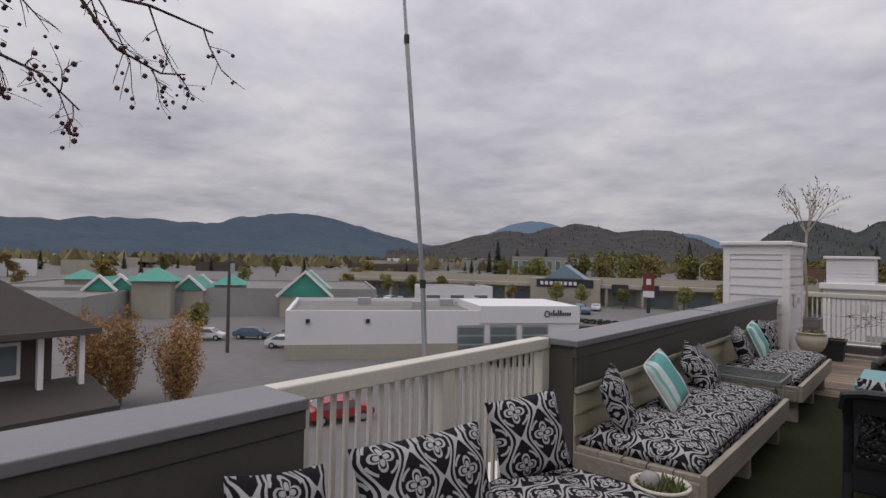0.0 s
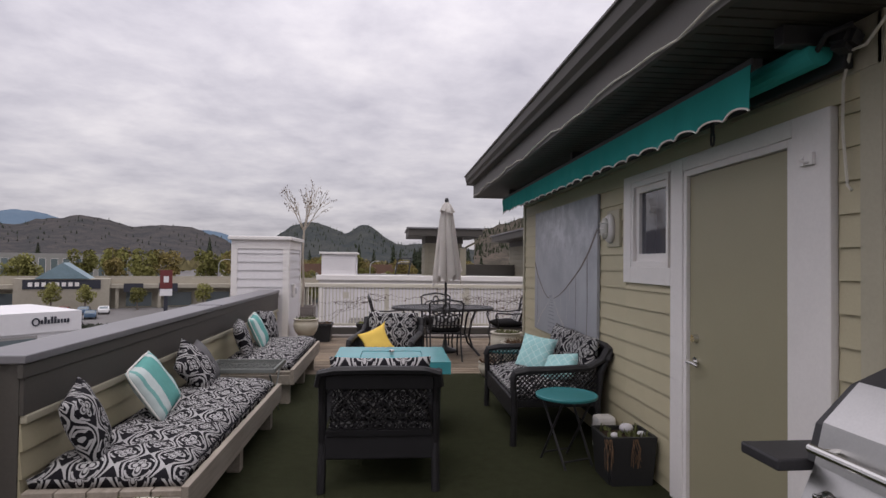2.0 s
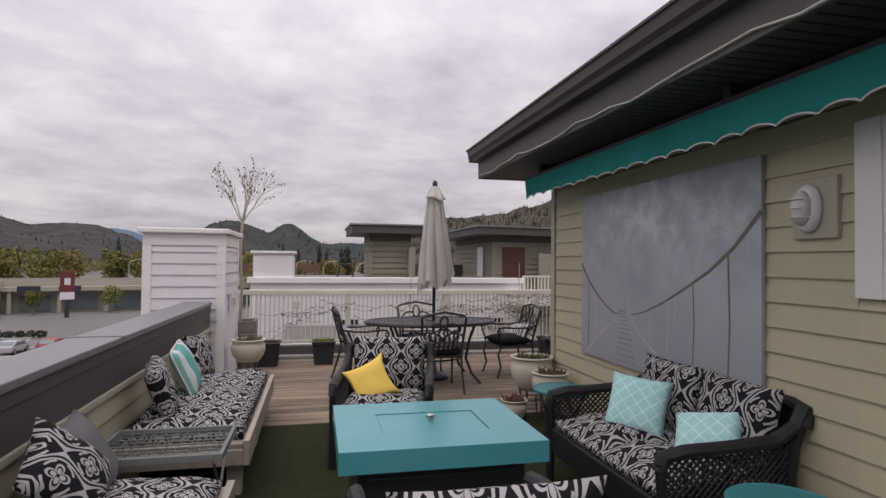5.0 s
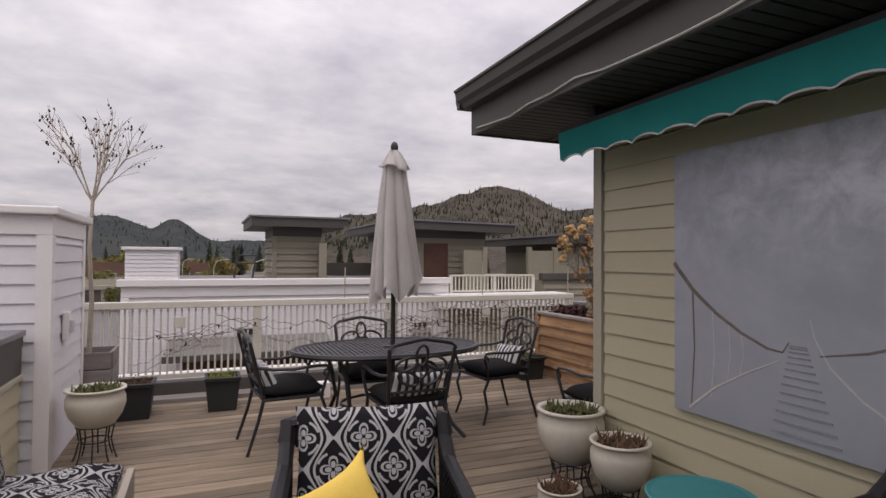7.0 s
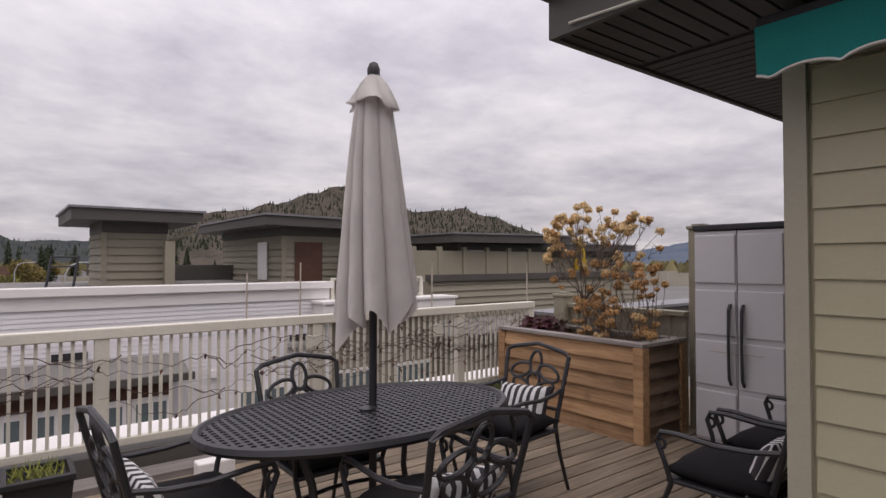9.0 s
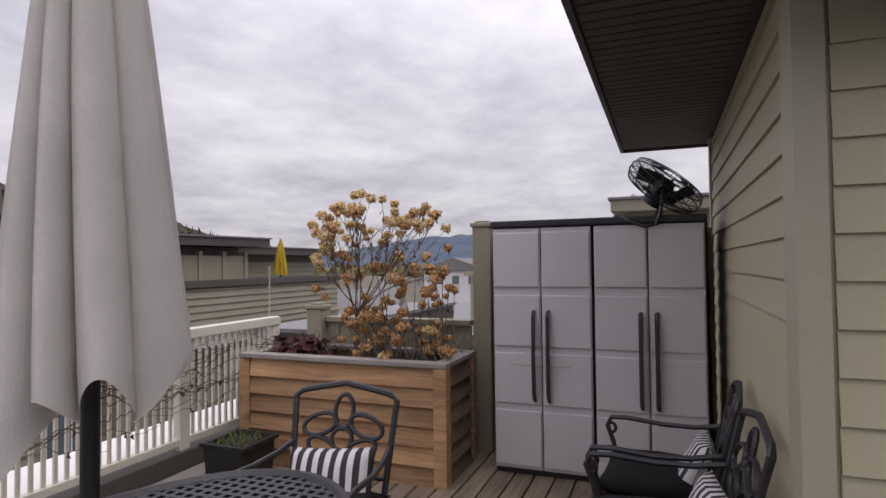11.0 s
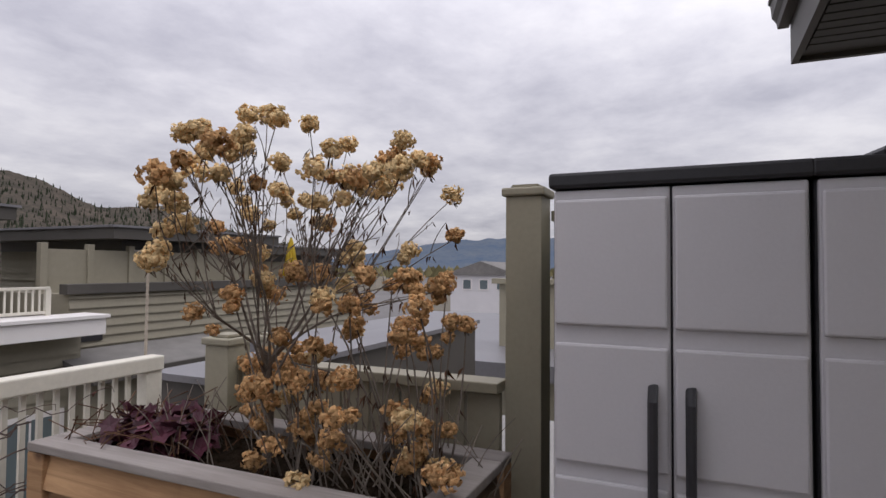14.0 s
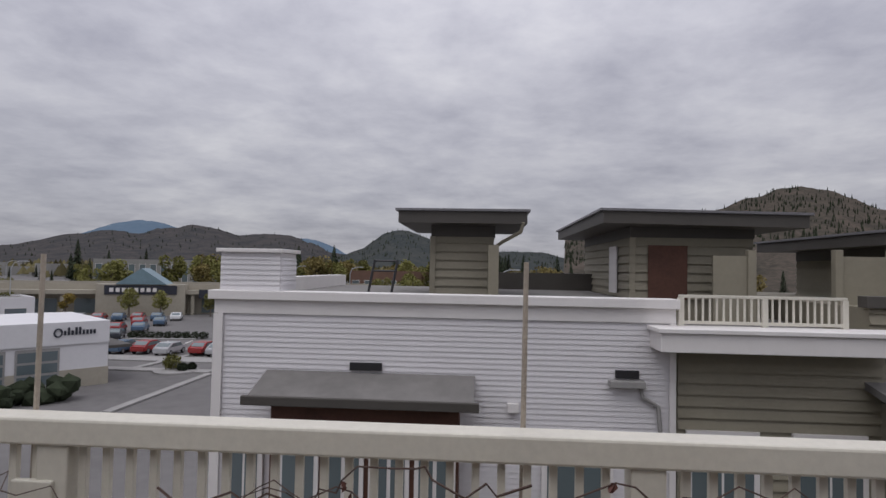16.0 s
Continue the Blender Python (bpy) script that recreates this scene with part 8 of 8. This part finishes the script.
def conifer(h, seed, label, group):
    r = random.Random(seed)
    t = thing("conifer", label, "tree", (0, 0, 0), 0, group)
    bm = bmesh.new()
    rod(bm, (0, 0, -0.05), (0, 0, h * 0.97), 0.016 * h, 0.003 * h, 7)
    part("trunk", bm, BARK, t)
    bm = bmesh.new()
    for k in range(22):
        f = k / 21
        z = h * (0.08 + 0.9 * f)
        reach = h * 0.17 * (1 - f) ** 0.85 + 0.02 * h
        for j in range(9):
            a = j * 0.698 + k * 1.3 + r.uniform(-.25, .25)
            l = reach * r.uniform(0.65, 1.12)
            c, s = math.cos(a), math.sin(a)
            v = [bm.verts.new(p) for p in ((0.05 * c, 0.05 * s, z + 0.03 * h), (l * c - 0.28 * l * s, l * s + 0.28 * l * c, z - 0.035 * h), (l * 1.12 * c, l * 1.12 * s, z - 0.05 * h), (l * c + 0.28 * l * s, l * s - 0.28 * l * c, z - 0.035 * h))]
            bm.faces.new((v[0], v[1], v[2]))
            bm.faces.new((v[0], v[2], v[3]))
    tagged(part("crown", bm, CONIFER, t), kind="stuff")
    return t


GT = "trees of the town"
bt = [broad_tree(7.0, 1, LEAFY, "yellow-green spring tree in the town", GT, 1500, 0.22), broad_tree(7.0, 2, mat("olive_orange_foliage", (0.20, 0.162, 0.065), 0.95, 0.3, 0.25, 3, 0.2, rnd=0.3, island=0.22, spec=0.05), "olive-orange spring tree in the town", GT, 1500, 0.22)]
ot = broad_tree(6.5, 5, mat("golden_foliage", (0.22, 0.165, 0.05), 0.95, 0.4, 0.4, 3, 0.2, rnd=0.2, island=0.4, spec=0.05), "golden yellow tree at the car park", GT, 900, 0.26)


def columnar_tree(h, seed, crown_m, label, group):
    """Upright flame-shaped tree, its crown reaching nearly to the ground."""
    r = random.Random(seed)
    t = thing("tree", label, "tree", (0, 0, 0), 0, group)
    bm = bmesh.new()
    tube(bm, [(0, 0, -0.05), (0.03, 0, h * 0.3), (0, 0.02, h * 0.8)], 0.12, 7, 0.03)
    blobs = []
    for k in range(16):
        a, top = k * 2.4, h * r.uniform(0.45, 0.9)
        q = h * 0.15 * math.sqrt(r.random()) * (1.2 - top / h) * 2.6
        p = Vector((q * math.cos(a), q * math.sin(a), top))
        foot = Vector((0.2 * p.x, 0.2 * p.y, h * 0.08))
        tube(bm, [foot, foot.lerp(p, 0.5) + Vector((0.2 * p.x, 0.2 * p.y, -0.1)), p], 0.04, 5, 0.01)
        for f in (0.25, 0.5, 0.75, 1.0):
            blobs.append((foot.lerp(p, f), (h * 0.075, h * 0.075, h * 0.13)))
    part("trunk", bm, BARK, t)
    bm = bmesh.new()
    leaf_mass(bm, blobs, 11000, 0.085, r)
    tagged(part("crown", bm, crown_m, t), kind="stuff")
    return t


pop = columnar_tree(7.2, 9, AUTUMN, "upright rust-orange tree beside the yard", "rust-orange trees by the yard")
cf = [conifer(13.0, s, "dark conifer standing among the town's trees", GT) for s in (3, 4)]
pop.matrix_basis = pose(*spread(-39.8, 19.1), -9.0)
copy_thing(pop, pose(*spread(-37.6, 21.9), -9.3, 0, 0, 80))
copy_thing(pop, pose(*spread(-42.0, 18.0), -9.2, 0, 0, 200))
used = set()


def plant(src, x, y, s, rz):
    x, y = spread(x, y) if math.hypot(x, y) > 45 else (x, y)
    if src not in used:
        used.add(src)
        src.matrix_basis = pose(x, y, -9.0, 0, 0, rz)
        return src
    o = copy_thing(src, pose(x, y, -9.0, 0, 0, rz))
    o.scale = (s, s, s)
    return o


for k in range(13):
    t = -50 + k * 8.2 + rng.uniform(-2, 2)
    plant(bt[0] if k % 5 else ot, -66 + t * 0.94 + 5.5, 132 + t * 0.342 - 14 + rng.uniform(-2, 2), rng.uniform(0.7, 1.05), rng.uniform(0, 360))
for k in range(60):
    a, d = radians(rng.uniform(-8, 82)), rng.uniform(150, 420)
    plant(rng.choice((bt[0], bt[1], bt[0], ot)), -d * math.sin(a), d * math.cos(a), rng.uniform(0.9, 1.6), rng.uniform(0, 360))
for k in range(26):
    a, d = radians(rng.uniform(2, 32)), rng.uniform(175, 230)
    plant(rng.choice((bt[0], bt[1])), -d * math.sin(a), d * math.cos(a), rng.uniform(1.5, 2.2), rng.uniform(0, 360))
for k in range(34):
    a, d = radians(rng.uniform(-26, 8)), rng.uniform(120, 210)
    plant(rng.choice((bt[0], bt[1])), -d * math.sin(a), d * math.cos(a), rng.uniform(1.2, 1.7), rng.uniform(0, 360))
for k in range(46):
    a, d = radians(rng.uniform(-32, 34)), rng.uniform(260, 440)
    plant(cf[k % 2], -d * math.sin(a), d * math.cos(a), rng.uniform(0.8, 1.7), rng.uniform(0, 360))
for k in range(26):
    a, d = radians(rng.uniform(30, 82)), rng.uniform(230, 500)
    plant(cf[k % 2], -d * math.sin(a), d * math.cos(a), rng.uniform(0.5, 0.85), rng.uniform(0, 360))
plant(bt[0], -64.0, 38.0, 0.75, 30)
for x, y, s in ((24, 10.7, 1.0), (26, 10.1, 1.06), (29, 11.8, 0.95), (16, 38, 0.55)):
    plant(cf[0], x, y, s, 40 * x)

# ---- woods and hills, joined because nobody could count them ----
bm = bmesh.new()
for k in range(2600):
    a, d = radians(rng.uniform(-80, 85)), rng.uniform(420, 1100)
    x, y = -d * math.sin(a), d * math.cos(a)
    h = rng.uniform(5, 13)
    w = h * rng.uniform(0.35, 0.7)
    c = bm.verts.new((x, y, -9 + h))
    ring = [bm.verts.new((x + w * rng.uniform(.7, 1.2) * math.cos(j * 1.0472), y + w * rng.uniform(.7, 1.2) * math.sin(j * 1.0472), -9 + h * rng.uniform(0.1, 0.35))) for j in range(6)]
    for j in range(6):
        bm.faces.new((c, ring[j], ring[(j + 1) % 6]))
ob = new("far_trees", finish("far_trees", bm, mat("far_woods", (0.135, 0.118, 0.062), 1.0, 0.5, 0.01, 0.05, 0.0, island=0.6, spec=0.0)))
tagged(ob, "mixed green and brown trees across the far town", "trees", kind="stuff")


def hill_material(name, cols, scale):
    m, nt, b = nodes_of(name)
    tc = nt.nodes.new("ShaderNodeTexCoord").outputs["Object"]
    a, f = noise_tex(nt, tc, scale, 8, 0.65, 0.4), noise_tex(nt, tc, scale * 9, 6, 0.7)
    c = mixc(nt, 0.5, ramp(nt, a, [(0.36, cols[0]), (0.64, cols[1])]), ramp(nt, f, [(0.36, cols[0]), (0.66, cols[1])]))
    nt.links.new(c, b.inputs["Base Color"])
    b.inputs["Roughness"].default_value = 1.0
    b.inputs["Specular IOR Level"].default_value = 0.0
    return m


def ridge(name, label, dist, depth, a0, a1, bumps, material, rough, seed, floor=0.3, pines=0, pine_h=10):
    """A range of hills at one distance: smooth peaks at (azimuth, height in degrees, half width) with broken detail."""
    bm = bmesh.new()
    na, nd = int((a1 - a0) / 0.35), 14
    grid = {}

    def crest(az):
        e = floor + max((h * math.exp(-((az - c) / w) ** 2) for c, h, w in bumps), default=0) * 0.6 + 0.4 * sum(h * math.exp(-((az - c) / w) ** 2) for c, h, w in bumps)
        return e + rough * noise.fractal((az * 0.6 + seed, seed, 0), 1.0, 2.0, 5)
    for i in range(na + 1):
        az = a0 + (a1 - a0) * i / na
        hh = dist * math.tan(radians(crest(az)))
        s, c = -math.sin(radians(az * 1.05)), math.cos(radians(az * 1.05))
        for j in range(nd + 1):
            f = j / nd
            d = dist - depth * (1 - f)
            z = -9 + (hh + 9) * f ** 1.3 * (1 + 0.25 * (1 - f) * noise.fractal((az * 0.9, f * 6, seed), 1.0, 2.0, 4))
            grid[i, j] = bm.verts.new((s * d, c * d, z))
        grid[i, nd + 1] = bm.verts.new((s * (dist + depth * 0.3), c * (dist + depth * 0.3), -9 + hh * 0.4))
    for i in range(na):
        for j in range(nd + 1):
            bm.faces.new((grid[i, j], grid[i + 1, j], grid[i + 1, j + 1], grid[i, j + 1]))
    spots = {k: v.co.copy() for k, v in grid.items()}
    ob = new(name, finish(name, bm, material, True))
    tagged(ob, label, "hills", kind="structure")
    if pines:
        r = random.Random(seed)
        bm = bmesh.new()
        for k in range(pines):
            i, j = r.randrange(na), r.randrange(5, nd)
            fa, fb = r.random(), r.random()
            q = spots[i, j].lerp(spots[i + 1, j], fa).lerp(spots[i, j + 1].lerp(spots[i + 1, j + 1], fa), fb)
            h = pine_h * r.uniform(0.5, 1.2)
            for lv in range(2):
                z0, z1, w = q.z - h * 0.1 + lv * h * 0.3, q.z + h * (0.65 + 0.4 * lv), h * (0.22 - 0.07 * lv)
                c = bm.verts.new((q.x, q.y, z1))
                ring = [bm.verts.new((q.x + w * math.cos(j * 1.2566), q.y + w * math.sin(j * 1.2566), z0)) for j in range(5)]
                for j in range(5):
                    bm.faces.new((c, ring[j], ring[(j + 1) % 5]))
        ob = new("hill_pines", finish("hill_pines", bm, CONIFER))
        tagged(ob, "dark pines scattered over the hill", "trees", kind="stuff")


# distance haze is painted into the far slopes as bluish base colours
HAZE1 = hill_material("hazy_far_slopes", ((0.052, 0.075, 0.105), (0.085, 0.105, 0.125)), 0.004)
HAZE2 = hill_material("pale_hazy_far_slopes", ((0.10, 0.145, 0.20), (0.13, 0.175, 0.225)), 0.003)
BROWNHILL = hill_material("brown_wooded_slopes", ((0.038, 0.044, 0.048), (0.098, 0.086, 0.082)), 0.02)
GREYHILL = hill_material("dark_wooded_slopes", ((0.034, 0.044, 0.048), (0.080, 0.080, 0.074)), 0.012)
PINEHILL = hill_material("rocky_pine_slopes", ((0.040, 0.041, 0.034), (0.12, 0.098, 0.082)), 0.03)
ridge("mountain_west", "long hazy blue-grey mountain across the valley", 3900, 1500, 36, 96, [(52, 3.2, 9), (66, 1.9, 10), (82, 2.0, 16)], HAZE1, 0.22, 3, 0.75)
ridge("mountain_far", "pale hazy blue mountains in the far distance", 4200, 800, 8, 40, [(30.0, 3.1, 6), (16.5, 2.0, 3.5)], HAZE2, 0.15, 5, 0.7)
ridge("hill_north", "brown wooded hills beyond the town", 2300, 1000, 10, 44, [(33, 1.9, 5.5), (26, 2.6, 5), (19, 2.2, 5)], BROWNHILL, 0.26, 7, 0.7, 260, 9)
ridge("hill_north_east", "dark wooded round hills beyond the town", 2000, 800, -16, 16, [(7.6, 3.0, 3.8), (2.4, 2.5, 2.6), (-4, 1.1, 5)], GREYHILL, 0.2, 9, 0.75, 500, 9)
ridge("hill_pine", "rocky hill dotted with dark pines", 760, 420, -50, -8, [(-26.4, 5.4, 6.6), (-19.5, 2.4, 3.5), (-37, 3.2, 7), (-14, 2.6, 7)], PINEHILL, 0.32, 11, 1.9, 2400, 4.6)
# the air's haze is mixed into this slope colour too
ridge("mountain_east", "hazy blue mountains beyond the lake", 3600, 1200, -120, -48, [(-66, 2.4, 12), (-80, 3.0, 12), (-100, 3, 14)], hill_material("hazy_blue_slopes", ((0.07, 0.10, 0.15), (0.13, 0.145, 0.165)), 0.004), 0.2, 13, 0.2)
ridge("hill_south", "hazy blue hills closing the valley behind", 3600, 1200, 96, 240, [(130, 3, 20), (180, 3.5, 25), (220, 3, 15)], HAZE1, 0.2, 15, 0.3)

# ---- kerbs, lanes and planting beds of the street below ----
for x0, y0, x1, y1 in ((-20.8, 50.0, -20.6, 64.5), (-28.7, 66.0, -27.2, 79.0), (-24.0, 80.0, -40.0, 77.0), (-33.5, 88.4, -44.0, 87.0)):
    length, ang = math.hypot(x1 - x0, y1 - y0), math.degrees(math.atan2(y1 - y0, x1 - x0))
    bm = bmesh.new()
    bbox(bm, 0, length, -0.35, 0.35, 0.0, 0.15, 0.03)
    tagged(single("kerb", bm, CONCRETE, "long concrete kerb beside a car park lane", "kerb", "kerbs of the car park", m=pose(*spread(x0, y0), -8.995, 0, 0, ang)), kind="structure")
for k in range(10):
    bm = bmesh.new()
    bbox(bm, -0.07, 0.07, 0.0, 4.8, 0.0, 0.006)
    tagged(single("bay_line", bm, WHITE, "white painted parking bay line", "line", "painted lines of the car park", m=pose(*spread(-30.0 - k * 2.7, 84.0 - k * 0.9), -8.994, 0, 0, 12)), kind="structure")
bed = thing("planting_bed", "round planting bed of golden and dark shrubs", "planting bed", (*spread(-24.2, 65.5), -9.0))
bm = bmesh.new()
lathe(bm, [(2.0, 0.0), (2.0, 0.18), (1.8, 0.2), (0.01, 0.24)], 28)
part("kerb_ring", bm, CONCRETE, bed)
r_bed = random.Random(3)
for nm, p, s, m_ in (("golden_shrub", (-0.5, 0.2, 0.9), 0.9, LEAFY), ("dark_shrub", (0.8, -0.3, 0.5), 0.5, CONIFER), ("dark_shrub", (1.3, 0.6, 0.45), 0.45, CONIFER)):
    bm = bmesh.new()
    leaf_mass(bm, [(p, (s, s, s * 0.9))], 700, 0.12, r_bed)
    tagged(part(nm, bm, m_, bed), kind="stuff")
for k in range(9):
    bm = bmesh.new()
    leaf_mass(bm, [((0, 0, 0.5), (0.7, 0.7, 0.55))], 320, 0.12, r_bed)
    tagged(single("clipped_shrub", bm, CONIFER, "low dark clipped shrub beside the lane", "shrub", "shrubs along the lane", m=pose(*spread(-33.0 - k * 1.15, 89.6 - k * 0.13), -9.0)), kind="stuff")
